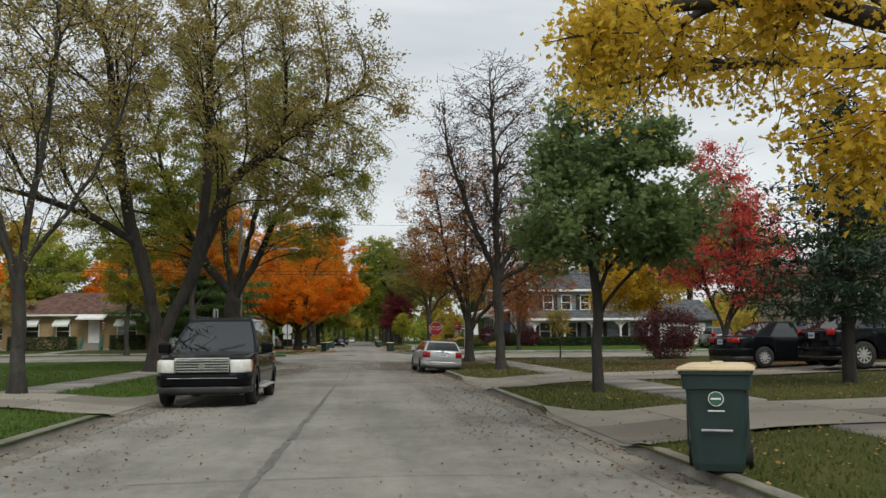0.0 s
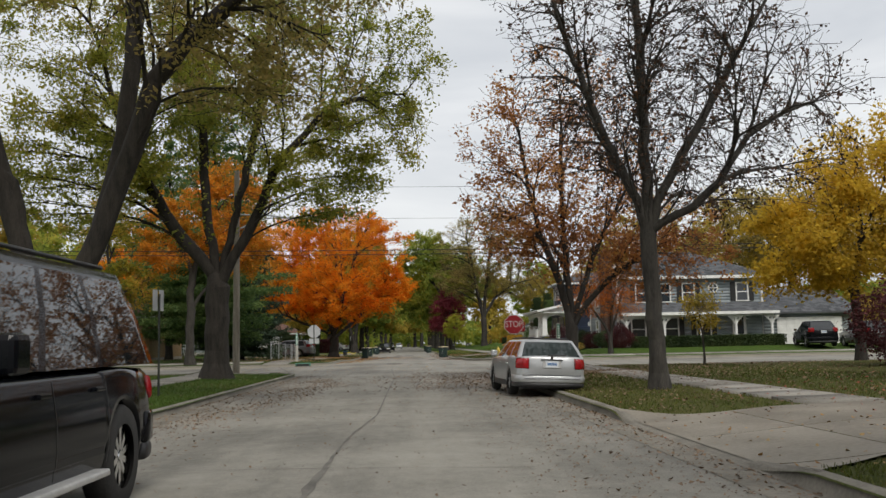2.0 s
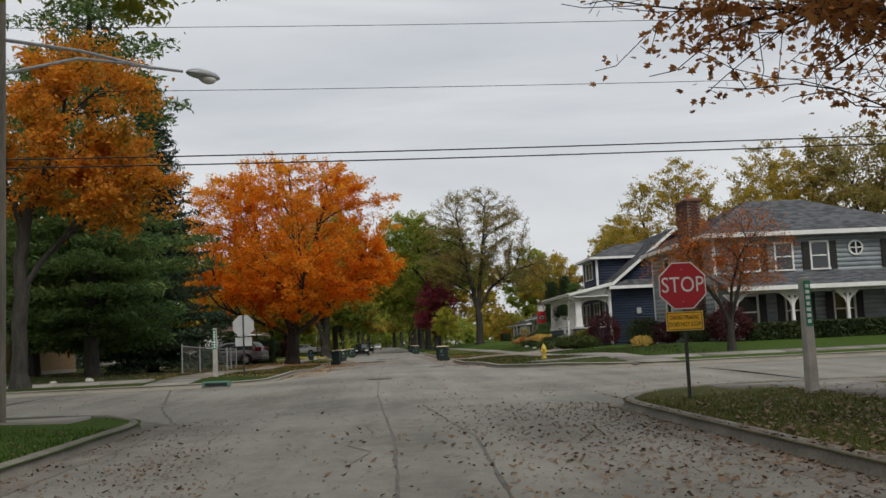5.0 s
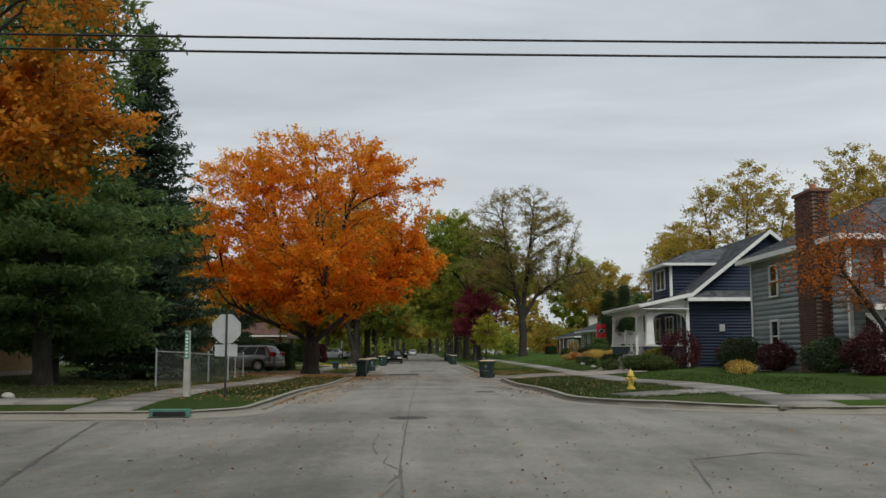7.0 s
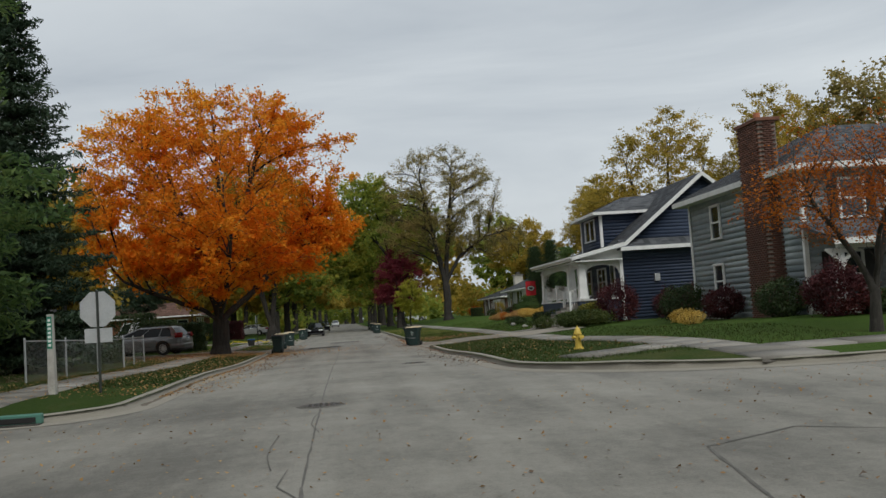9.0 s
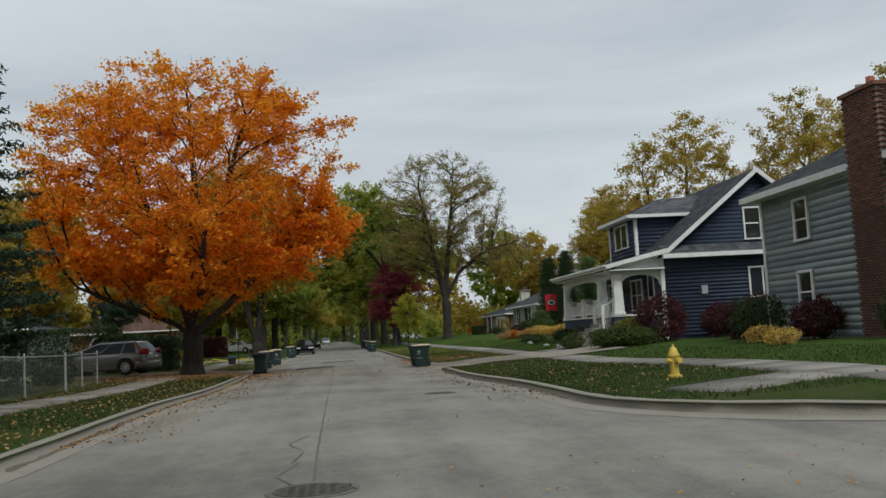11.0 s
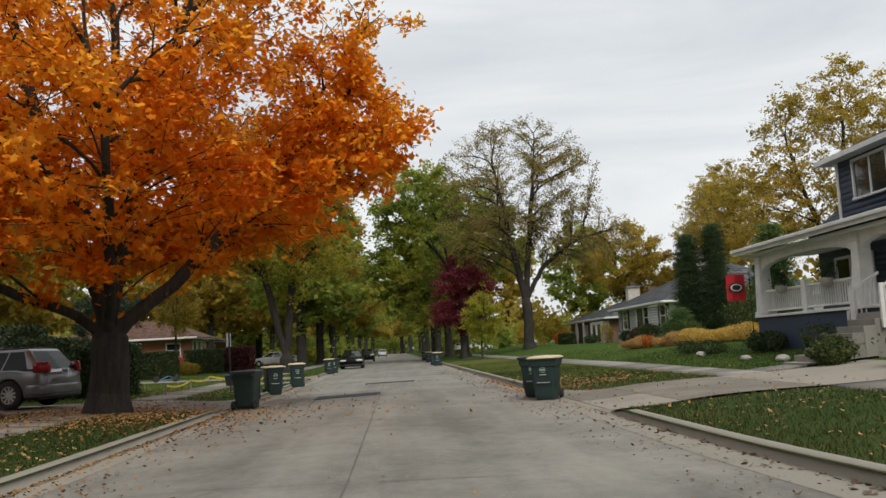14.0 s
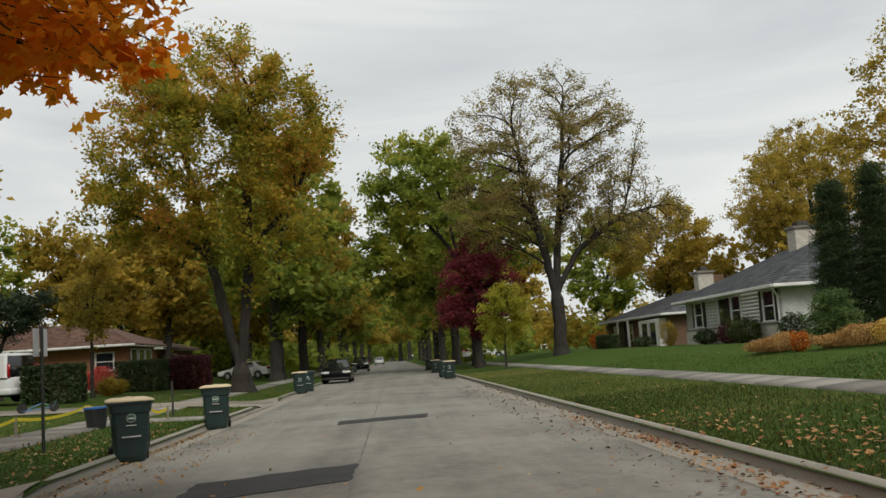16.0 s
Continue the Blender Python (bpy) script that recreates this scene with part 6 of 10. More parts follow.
def storm_drain():
    d = thing("storm_drain", pose(-5.0, 69.78, rise(69.8)), "green-stained cast iron storm drain inlet set into the kerb", "storm drain")
    part("frame", box((-0.42, -0.16, -0.02), (0.42, 0.05, 0.035), 0.008), M["iron"], d)
    part("hood", box((-0.42, 0.0, 0.02), (0.42, 0.17, 0.19), 0.02), M["green_rail"], d)
    for k in range(9):
        x = -0.34 + 0.085 * k
        part("grate_bar", box((x - 0.014, -0.15, 0.03), (x + 0.014, -0.01, 0.042), 0.003), M["iron"], d)
    # the hood is solid; this black strip paints the shade inside its opening
    part("throat", box((-0.34, -0.012, 0.05), (0.34, -0.002, 0.14), 0.004), M["black"], d)
    return d


storm_drain()


def sign_post(x, y, h, label, plates, turn=0, z0=0.0):
    p = thing("sign_post", pose(x, y, lawn_z(x, y), 0, 0, turn), label, "sign post")
    part("post", prism([(-0.028, -0.018), (-0.012, 0.018), (0.012, 0.018), (0.028, -0.018), (0.012, -0.010), (-0.012, -0.010)], "z", -0.3, h), M["steel_dark"], p)
    for lo, hi in plates:
        part("sign_plate", box((lo[0], 0.022, lo[1]), (hi[0], 0.028, hi[1]), 0.0), M["sign_back"], p)
    return p


sign_post(-5.1, 40.1, 2.4, "dark steel post with two small parking signs seen edge-on", [((-0.23, 2.0), (-0.03, 2.5)), ((0.03, 2.0), (0.23, 2.5))], 72)
sign_post(-5.0, 113.5, 2.05, "dark steel post with two small parking signs by the kerb", [((-0.20, 1.55), (-0.03, 2.0)), ((0.03, 1.55), (0.20, 2.0))], 78)
sign_post(-5.3, 123.8, 0.9, "short dark post beside the carriage walk", [], 0)

# ---- vehicles ----
def lerp_list(pts, x):
    for (x0, z0), (x1, z1) in zip(pts, pts[1:]):
        if x <= x1:
            t = (x - x0) / (x1 - x0) if x1 > x0 else 0
            t = min(max(t, 0), 1)
            t = t * t * (3 - 2 * t) * 0.5 + t * 0.5
            return z0 + (z1 - z0) * t
    return pts[-1][1]


def wheel_parts(car, x, y, r, wide, rim_mat, spokes=10):
    """A tyre with rounded shoulders and an alloy rim with spokes; y's sign gives the outer side."""
    s = 1 if y > 0 else -1
    prof = [(r * 0.62, 0), (r * 0.93, 0), (r, wide * 0.18), (r, wide * 0.82), (r * 0.93, wide), (r * 0.62, wide)]
    bm = bmesh.new()
    n = 28
    rings = [[bm.verts.new((x + q * math.cos(2 * math.pi * k / n), y + s * (wide / 2 - d), r + q * math.sin(2 * math.pi * k / n))) for k in range(n)] for q, d in prof]
    for a, b in zip(rings, rings[1:]):
        for k in range(n):
            bm.faces.new((a[k], a[(k + 1) % n], b[(k + 1) % n], b[k]))
    w = part("wheel", bm, M["rubber"], car, smooth=True)
    bm = bmesh.new()
    yo = y + s * (wide / 2 - 0.03)
    bm_tube(bm, (x, yo - s * 0.09, r), (x, yo - s * 0.05, r), r * 0.60, r * 0.60, 24)
    part("brake_disc", bm, M["iron"], w)
    bm = bmesh.new()
    bm_tube(bm, (x, yo - s * 0.04, r), (x, yo + s * 0.004, r), r * 0.14, r * 0.11, 12)
    for k in range(spokes):
        a = 2 * math.pi * k / spokes
        m = Matrix.Translation((x, yo - s * 0.015, r)) @ Matrix.Rotation(a, 4, "Y")
        bm_box(bm, (-r * 0.065, -0.012, r * 0.08), (r * 0.065, 0.012, r * 0.60), 0.0, m)
    for k in range(24):
        a0, a1 = 2 * math.pi * k / 24, 2 * math.pi * (k + 1) / 24
        vs = []
        for q, d in ((r * 0.555, 0.0), (r * 0.645, 0.0)):
            for a in (a0, a1):
                vs.append(bm.verts.new((x + q * math.cos(a), yo, r + q * math.sin(a))))
        bm.faces.new((vs[0], vs[1], vs[3], vs[2]))
    part("rim", bm, M[rim_mat], w)
    return w


def body_half(x, L, hw):
    u = abs(2 * x / L)
    return hw * (1 - 0.10 * u ** 6 - 0.10 * max(u - 0.93, 0) / 0.07 * (u > 0.93))


def wrap_shell(L, hw, end, s, x_in, y_in, z0, z1, off, deep=0.07, lean=0.02):
    """A shell that follows the body round one corner at its front (end=1) or rear (end=-1), on side s; y_in below 0 goes right across."""
    e = end * L / 2
    xs = [x_in + (e - x_in) * f for f in (0, 0.3, 0.55, 0.75, 0.9, 1.0)]
    plan = [(x, body_half(x, L, hw)) for x in xs]
    plan.append((e + end * 0.012, (body_half(e, L, hw) + max(y_in, 0)) / 2))
    if y_in < 0:
        plan += [(e + end * 0.02, 0)] + [(x, -y) for x, y in plan[::-1]]
    else:
        plan.append((e + end * 0.014, y_in))
    bm = bmesh.new()
    rows = []
    for z, grow, pull in ((z0, -0.012, 0.0), (z0 + 0.025, 0.0, 0.0), (z0 + (z1 - z0) * 0.6, 0.004, 0.3), (z1 - 0.02, 0.0, 0.8), (z1, -0.012, 1.0)):
        rows.append([bm.verts.new((x + end * (off + grow - lean * pull * 0.5), s * (y + (off + grow - lean * pull) * (1 if y > 0.05 else -1 if y < -0.05 else 0)), z)) for x, y in plan])
    inner = [[bm.verts.new((x - end * deep, s * max(abs(y) - deep, 0.0) * (1 if y >= 0 else -1), z)) for x, y in plan] for z in (z0, z1)]
    ring = [inner[0]] + rows + [inner[1]]
    for a, b in zip(ring, ring[1:] + ring[:1]):
        for k in range(len(plan) - 1):
            bm.faces.new((a[k], a[k + 1], b[k + 1], b[k]))
    for k in (0, len(plan) - 1):
        bm.faces.new([r[k] for r in ring])
    bmesh.ops.recalc_face_normals(bm, faces=bm.faces[:])
    return bm


def build_car(m, label, paint, L, W, top, cabin, axles, wheel_r, sill=0.22, pillars=(), lamps=None, category="car", rails=False, grille=None, chrome_strip=False, rim="alloy", plate_front=True, bumper_dark=True, name="car", clad=False, glass="car_glass", bumpers=(0.36, 0.60)):
    """A car along +x. top: (x, z) along the lower body's upper edge; cabin: dict with belt, roof and the rakes."""
    car = thing(name, m, label, category)
    hw = W / 2
    xs = sorted(set([-L / 2 + 0.0, -L / 2 + 0.03, -L / 2 + 0.09, L / 2 - 0.09, L / 2 - 0.03, L / 2] + list(np.linspace(-L / 2 + 0.16, L / 2 - 0.16, 40)) +
                    [a + (wheel_r + 0.055) * math.cos(radians(t)) for a in axles for t in range(0, 181, 12)]))
    R = wheel_r + 0.055
    bm = bmesh.new()
    rings = []
    for x in xs:
        u = abs(2 * x / L)
        w = hw * (1 - 0.10 * u ** 6 - 0.10 * max(u - 0.93, 0) / 0.07 * (u > 0.93))
        zt = lerp_list(top, x)
        zb = sill + 0.10 * max(u - 0.9, 0) / 0.1
        for a in axles:
            if abs(x - a) < R:
                zb = max(zb, wheel_r + math.sqrt(max(R * R - (x - a) ** 2, 0)) * 0.985)
        zb = min(zb, zt - 0.08)
        ring = [(0, zb), (w * 0.80, zb)]
        for f in (0.0, 0.12, 0.35, 0.6, 0.8, 0.93):
            z = zb + (zt - zb) * f
            zz = (z - sill) / max(zt - sill, 0.1)
            k = 0.945 + 0.055 * math.sin(math.pi * min(max(zz, 0), 1) ** 0.8)
            if f == 0.93:
                k = 0.955
            ring.append((w * k, z))
        ring += [(w * 0.90, zt), (w * 0.5, zt + 0.022), (0, zt + 0.03)]
        rings.append([bm.verts.new((x, y, z)) for y, z in ring] + [bm.verts.new((x, -y, z)) for y, z in ring[-2:0:-1]])
    n = len(rings[0])
    for a, b in zip(rings, rings[1:]):
        for k in range(n):
            bm.faces.new((a[k], a[(k + 1) % n], b[(k + 1) % n], b[k]))
    bm.faces.new(rings[0])
    bm.faces.new(rings[-1][::-1])
    part("body", bm, M[paint], car, smooth=True)
    # cabin: levels from belt to roof, columns round it
    c = cabin
    levels_z = [0.0, 0.5, 0.88, 0.97, 1.02, 1.05]
    side_cols = sorted(pillars)
    def outline(f):
        z = c["belt"] + (c["roof"] - c["belt"]) * min(f, 0.97) / 0.97 + (0.025 if f > 1.03 else 0.017 if f > 1.0 else 0)
        g = min(f, 0.97) / 0.97
        ins = 0.0 if f <= 1.0 else 0.07 if f < 1.03 else 0.20
        xf = c["fb"] + (c["ft"] - c["fb"]) * g ** 0.92 - ins * 1.2
        xr = c["rb"] + (c["rt"] - c["rb"]) * g ** 1.1 + ins
        w = c["wb"] + (c["wr"] - c["wb"]) * g ** 1.25 - ins * 0.8
        pts = []
        for yy in (-1, -0.93, 0, 0.93):
            pts.append((xf - 0.10 * abs(yy) ** 3 * (1 if f <= 1 else 0.5), yy * w, z))
        for s in side_cols:
            pts.append((xf + (xr - xf) * s, w * (1 if 0.05 < s < 0.97 else 0.995), z))
        for yy in (1, 0.9, 0, -0.9):
            pts.append((xr + 0.06 * abs(yy) ** 4, yy * w * 0.985, z))
        for s in side_cols[::-1]:
            pts.append((xf + (xr - xf) * s, -w * (1 if 0.05 < s < 0.97 else 0.995), z))
        return pts
    rows = [outline(f) for f in levels_z]
    ns = len(side_cols)
    cols = len(rows[0])
    kind = []
    for k in range(cols):
        if k in (1, 2):
            kind.append("windshield")
        elif 4 <= k < 4 + ns - 1:
            j = k - 4
            kind.append(("s1", j) if pillars[side_cols[j]] == "g" else "p")
        elif k in (4 + ns + 1, 4 + ns + 2):
            kind.append("rear_window")
        elif 8 + ns <= k < 8 + 2 * ns - 1:
            j = ns - 2 - (k - 8 - ns)
            kind.append(("s2", j) if pillars[side_cols[j]] == "g" else "p")
        else:
            kind.append("p")
    groups = {}
    for k in range(cols):
        for lv in range(len(levels_z) - 1):
            g = kind[k] if lv < 2 else "p"
            groups.setdefault(g, []).append((lv, k))
    for g, cells in groups.items():
        bm = bmesh.new()
        vs = {}
        def V(lv, k):
            k %= cols
            if (lv, k) not in vs:
                vs[(lv, k)] = bm.verts.new(rows[lv][k])
            return vs[(lv, k)]
        for lv, k in cells:
            bm.faces.new((V(lv, k), V(lv, k + 1), V(lv + 1, k + 1), V(lv + 1, k)))
        if g == "p":
            bm.faces.new([V(len(levels_z) - 1, k) for k in range(cols)])
            part("roof", bm, M[paint], car, smooth=True)
        else:
            part(g if isinstance(g, str) else "side_window", bm, M[glass], car)
    for a in axles:
        for s in (-1, 1):
            wheel_parts(car, a, s * (hw - 0.12), wheel_r, 0.21, rim)
    # bumpers and dark lower trims that follow the body's plan
    bz0, bz1 = bumpers
    for end, what in ((-1, "rear"), (1, "front")):
        xin = end * (max(abs(a) for a in axles) + R + 0.03)
        part(what + "_bumper", wrap_shell(L, hw, end, 1, xin, -1, bz0, bz1, 0.014, 0.10, 0.0), M[paint], car, smooth=True)
        if bumper_dark:
            part(what + "_valance", wrap_shell(L, hw, end, 1, xin, -1, sill + 0.0, bz0 - 0.004, 0.004, 0.14, 0.0), M["plastic_black"], car, smooth=True)
    part("underbody", box((-L / 2 + 0.3, -hw * 0.72, sill - 0.05), (L / 2 - 0.3, hw * 0.72, sill + 0.12)), M["plastic_black"], car)
    for s in (-1, 1):
        part("side_moulding", box((axles[0] + R + 0.04, s * hw * 0.985 - 0.008, 0.47), (axles[1] - R - 0.04, s * hw * 0.985 + 0.008, 0.53), 0.004), M["plastic_black"] if clad else M[paint], car)
        mx = c["fb"] - 0.42
        big = c.get("mirror", 1.0)
        mir = part("door_mirror", box((mx - 0.09, s * (c["wb"] + 0.05) - (0 if s > 0 else 0.17 * big), c["belt"] + 0.0), (mx + 0.09 * big, s * (c["wb"] + 0.05) + (0.17 * big if s > 0 else 0), c["belt"] + 0.15 * big), 0.04), M[paint], car)
        part("mirror_glass", box((mx - 0.095, s * (c["wb"] + 0.135) - 0.065, c["belt"] + 0.025), (mx - 0.088, s * (c["wb"] + 0.135) + 0.065, c["belt"] + 0.125)), M["chrome"], mir)
        for f in c.get("handles", ()):
            part("door_handle", box((f - 0.09, s * hw * 0.985 - 0.012, c["belt"] - 0.17), (f + 0.09, s * hw * 0.985 + 0.022, c["belt"] - 0.135), 0.01), M[paint], car)
        for f in c.get("seams", ()):
            bm = bmesh.new()
            w, zt = body_half(f, L, hw), lerp_list(top, f)
            line = []
            for q in (0.12, 0.25, 0.35, 0.5, 0.6, 0.7, 0.8, 0.88, 0.93):
                z = sill + (zt - sill) * q
                line.append((w * (0.955 if q == 0.93 else 0.945 + 0.055 * math.sin(math.pi * q ** 0.8)) + 0.0025, z))
            vs = [[bm.verts.new((f + dx, s * y, z)) for dx in (-0.004, 0.004)] for y, z in line]
            for p0, p1 in zip(vs, vs[1:]):
                bm.faces.new((p0[0], p0[1], p1[1], p1[0]))
            part("door_seam", bm, M["black"], car)
        if rails:
            part("roof_rail", tube((c["ft"] - 0.25, s * (c["wr"] - 0.10), c["roof"] + 0.055), (c["rt"] + 0.15, s * (c["wr"] - 0.10), c["roof"] + 0.055), 0.018, 0.018, 8), M["plastic_black"], car)
    for what, mat_name, lo, hi in lamps or ():
        for s in (-1, 1):
            if what == "turn_signal":
                y0, y1 = sorted((s * lo[1], s * hi[1]))
                part(what, box((lo[0], y0, lo[2]), (hi[0], y1, hi[2]), 0.022), M[mat_name], car)
            else:
                end = 1 if hi[0] > 0 else -1
                part(what, wrap_shell(L, hw, end, s, lo[0] if end > 0 else hi[0], lo[1], lo[2], hi[2], 0.008), M[mat_name], car, smooth=True)
    if grille:
        gx, gw, z0, z1 = grille
        g = part("grille", box((gx - 0.02, -gw, z0), (gx, gw, z1), 0.008), M["black"], car)
        for k in range(5):
            z = z0 + 0.02 + (z1 - z0 - 0.04) * k / 4
            part("grille_bar", box((gx - 0.005, -gw, z - 0.013), (gx + 0.018, gw, z + 0.013), 0.005), M["chrome"], g)
        for s in (-1, 1):
            part("grille_edge", box((gx - 0.004, s * gw - 0.014, z0), (gx + 0.02, s * gw + 0.014, z1), 0.005), M["chrome"], g)
        part("emblem", tube((gx + 0.0, 0, (z0 + z1) / 2), (gx + 0.03, 0, (z0 + z1) / 2), 0.07, 0.065, 16), M["chrome"], g)
    zp = c.get("plate_z", 0.62)
    p = part("number_plate", box((-L / 2 - 0.026, -0.155, zp), (-L / 2 - 0.016, 0.155, zp + 0.155), 0.004), M["plate"], car)
    for k in range(5):
        part("plate_bar", box((-L / 2 - 0.030, -0.11 + 0.046 * k, zp + 0.045), (-L / 2 - 0.027, -0.075 + 0.046 * k, zp + 0.105)), M["plate_ink"], p)
    if plate_front:
        part("front_plate", box((L / 2 + 0.012, -0.155, sill + 0.19), (L / 2 + 0.022, 0.155, sill + 0.345), 0.004), M["plate"], car)
    return car


# the silver estate car parked at the right-hand kerb
WAGON_TOP = [(-2.34, 0.86), (-2.30, 0.90), (-1.9, 0.92), (-0.6, 0.90), (0.85, 0.88), (1.1, 0.86), (1.9, 0.77), (2.25, 0.66), (2.34, 0.56)]
wagon = build_car(pose(3.84, 40.68, 0.02, 2.6, 0, 93.0), "silver estate car with fogged windows parked at the kerb", "silver", 4.68, 1.75, WAGON_TOP,
                  dict(belt=0.88, roof=1.275, fb=1.12, ft=0.28, rb=-2.30, rt=-1.86, wb=0.80, wr=0.61, handles=(0.02, -0.95), seams=(0.86, -0.20, -1.18), plate_z=0.665), (-1.33, 1.37), 0.315,
                  pillars={0.03: "p", 0.09: "g", 0.36: "p", 0.39: "g", 0.63: "p", 0.66: "g", 0.93: "p", 0.97: "p"}, glass="fogged_glass", bumpers=(0.32, 0.48),
                  lamps=[("tail_light", "lamp_red", (-2.365, 0.56, 0.63), (-2.10, 0.845, 0.865)), ("headlight", "lamp_clear", (2.1, 0.42, 0.54), (2.31, 0.80, 0.68))], rails=True, name="estate_car")
wagon.scale = (0.96, 0.94, 0.98)
part("rear_wiper", box((-2.325, -0.36, 0.925), (-2.30, 0.10, 0.95), 0.006), M["plastic_black"], wagon)
part("plate_recess", box((-2.362, -0.22, 0.645), (-2.345, 0.22, 0.835), 0.01), M["alloy"], wagon)
part("plate_recess_lip", box((-2.385, -0.26, 0.825), (-2.35, 0.26, 0.848), 0.008), M["plastic_black"], wagon)
part("tailgate_badge", tube((-2.365, 0, 0.885), (-2.325, 0, 0.885), 0.034, 0.034, 14), M["iron"], wagon)
part("tailgate_seam", box((-2.372, -0.70, 0.484), (-2.352, 0.70, 0.492)), M["black"], wagon)
part("bumper_groove", box((-2.380, -0.66, 0.405), (-2.350, 0.66, 0.412)), M["plastic_black"], wagon)
for s in (-1, 1):
    part("side_sill", box((-0.95, s * 0.845 - 0.02, 0.20), (0.99, s * 0.845 + 0.02, 0.33), 0.012), M["plastic_black"], wagon)
    part("lamp_divider", box((-2.368, s * 0.552 - 0.004, 0.62), (-2.35, s * 0.552 + 0.004, 0.87)), M["black"], wagon)
    part("cross_bar", tube((-0.2 - 0.5 * s, -0.52, 1.335), (-0.2 - 0.5 * s, 0.52, 1.335), 0.012, 0.012, 8), M["plastic_black"], wagon)

# the black sport utility vehicle heading the other way
SUV_TOP = [(-2.62, 1.00), (-2.55, 1.06), (-1.5, 1.09), (0.8, 1.08), (1.2, 1.12), (1.9, 1.10), (2.40, 1.04), (2.56, 0.99), (2.62, 0.86)]
suv = build_car(pose(-2.45, 23.5, 0.03, 0, 0, -91), "large black sport utility vehicle with a chrome grille", "black_car", 5.24, 2.02, SUV_TOP,
                dict(belt=1.10, roof=1.87, mirror=1.5, fb=1.36, ft=0.50, rb=-2.56, rt=-2.26, wb=0.95, wr=0.70, handles=(0.05, -0.95), seams=(1.0, -0.15, -1.15), plate_z=0.85), (-1.55, 1.68), 0.40, sill=0.30,
                pillars={0.03: "p", 0.09: "g", 0.34: "p", 0.37: "g", 0.62: "p", 0.65: "g", 0.94: "p", 0.98: "p"}, bumpers=(0.44, 0.70),
                lamps=[("headlight", "lamp_clear", (2.34, 0.58, 0.715), (2.635, 0.96, 0.98)), ("tail_light", "lamp_red", (-2.64, 0.82, 0.80), (-2.45, 0.97, 1.0))],
                rails=True, grille=(2.675, 0.54, 0.725, 0.985), name="sport_utility_vehicle", rim="chrome")
part("bumper_strip", box((2.652, -0.70, 0.60), (2.668, 0.70, 0.614), 0.004), M["chrome"], suv)
part("hood_edge", box((2.60, -0.56, 0.99), (2.672, 0.56, 1.022), 0.012), M["chrome"], suv)
for s in (-1, 1):
    part("turn_signal", box((2.24, s * 0.93 - 0.045, 0.73), (2.36, s * 0.93 + 0.045, 0.965), 0.02), M["lamp_amber"], suv)
    part("running_board", box((-0.95, s * 1.0 - 0.09, 0.33), (1.05, s * 1.0 + 0.09, 0.38), 0.015), M["alloy"], suv)
    part("wiper", tube((1.30, s * 0.1, 1.17), (1.10, s * 0.55 + 0.1, 1.30), 0.010, 0.008, 6), M["plastic_black"], suv)

SEDAN_TOP = [(-2.42, 0.86), (-2.3, 0.98), (-1.7, 1.0), (-0.8, 0.95), (0.9, 0.93), (1.3, 0.90), (2.1, 0.78), (2.42, 0.60)]
SEDAN_CAB = dict(belt=0.94, roof=1.43, fb=1.2, ft=0.35, rb=-1.75, rt=-0.95, wb=0.80, wr=0.58, handles=(0.1, -0.85), seams=(0.9, -0.1, -1.05), plate_z=0.72)
SEDAN_PIL = {0.03: "p", 0.09: "g", 0.42: "p", 0.46: "g", 0.80: "p", 0.97: "p"}
SEDAN_LAMPS = [("tail_light", "lamp_red", (-2.44, 0.42, 0.78), (-2.25, 0.86, 0.94)), ("headlight", "lamp_clear", (2.16, 0.45, 0.58), (2.40, 0.83, 0.72))]
build_car(pose(14.6, 30.8, lawn_z(14, 29) + 0.03, 0, 0, 8), "black saloon car standing on the leafy driveway", "black_car", 4.84, 1.84, SEDAN_TOP, SEDAN_CAB, (-1.4, 1.42), 0.33, pillars=SEDAN_PIL, lamps=SEDAN_LAMPS, name="saloon_car")
MID_TOP = [(-2.35, 0.95), (-2.28, 1.03), (-1.2, 1.06), (0.85, 1.03), (1.15, 1.02), (2.0, 0.94), (2.28, 0.82), (2.35, 0.66)]
MID_CAB = dict(belt=1.02, roof=1.60, fb=1.30, ft=0.30, rb=-2.22, rt=-1.55, wb=0.85, wr=0.64, handles=(0.05, -0.9), seams=(0.88, -0.12, -1.12), plate_z=0.85)
MID_PIL = {0.03: "p", 0.09: "g", 0.38: "p", 0.41: "g", 0.66: "p", 0.69: "g", 0.92: "p", 0.97: "p"}
MID_LAMPS = [("tail_light", "lamp_red", (-2.37, 0.62, 0.92), (-2.1, 0.90, 1.18)), ("headlight", "lamp_clear", (2.0, 0.50, 0.78), (2.32, 0.86, 0.94))]
build_car(pose(16.2, 27.6, lawn_z(16, 27) + 0.03, 0, 0, 4), "large black sport utility vehicle on the driveway", "black_car", 4.9, 1.98, [(x * 1.04, z + 0.08) for x, z in MID_TOP], dict(MID_CAB, belt=1.12, roof=1.84, wb=0.92, wr=0.72), (-1.45, 1.5), 0.38, sill=0.28, pillars=MID_PIL, lamps=[("tail_light", "lamp_red", (-2.47, 0.78, 0.92), (-2.3, 0.97, 1.12)), ("headlight", "lamp_clear", (2.1, 0.55, 0.82), (2.42, 0.93, 1.0))], rails=True, name="sport_utility_vehicle")
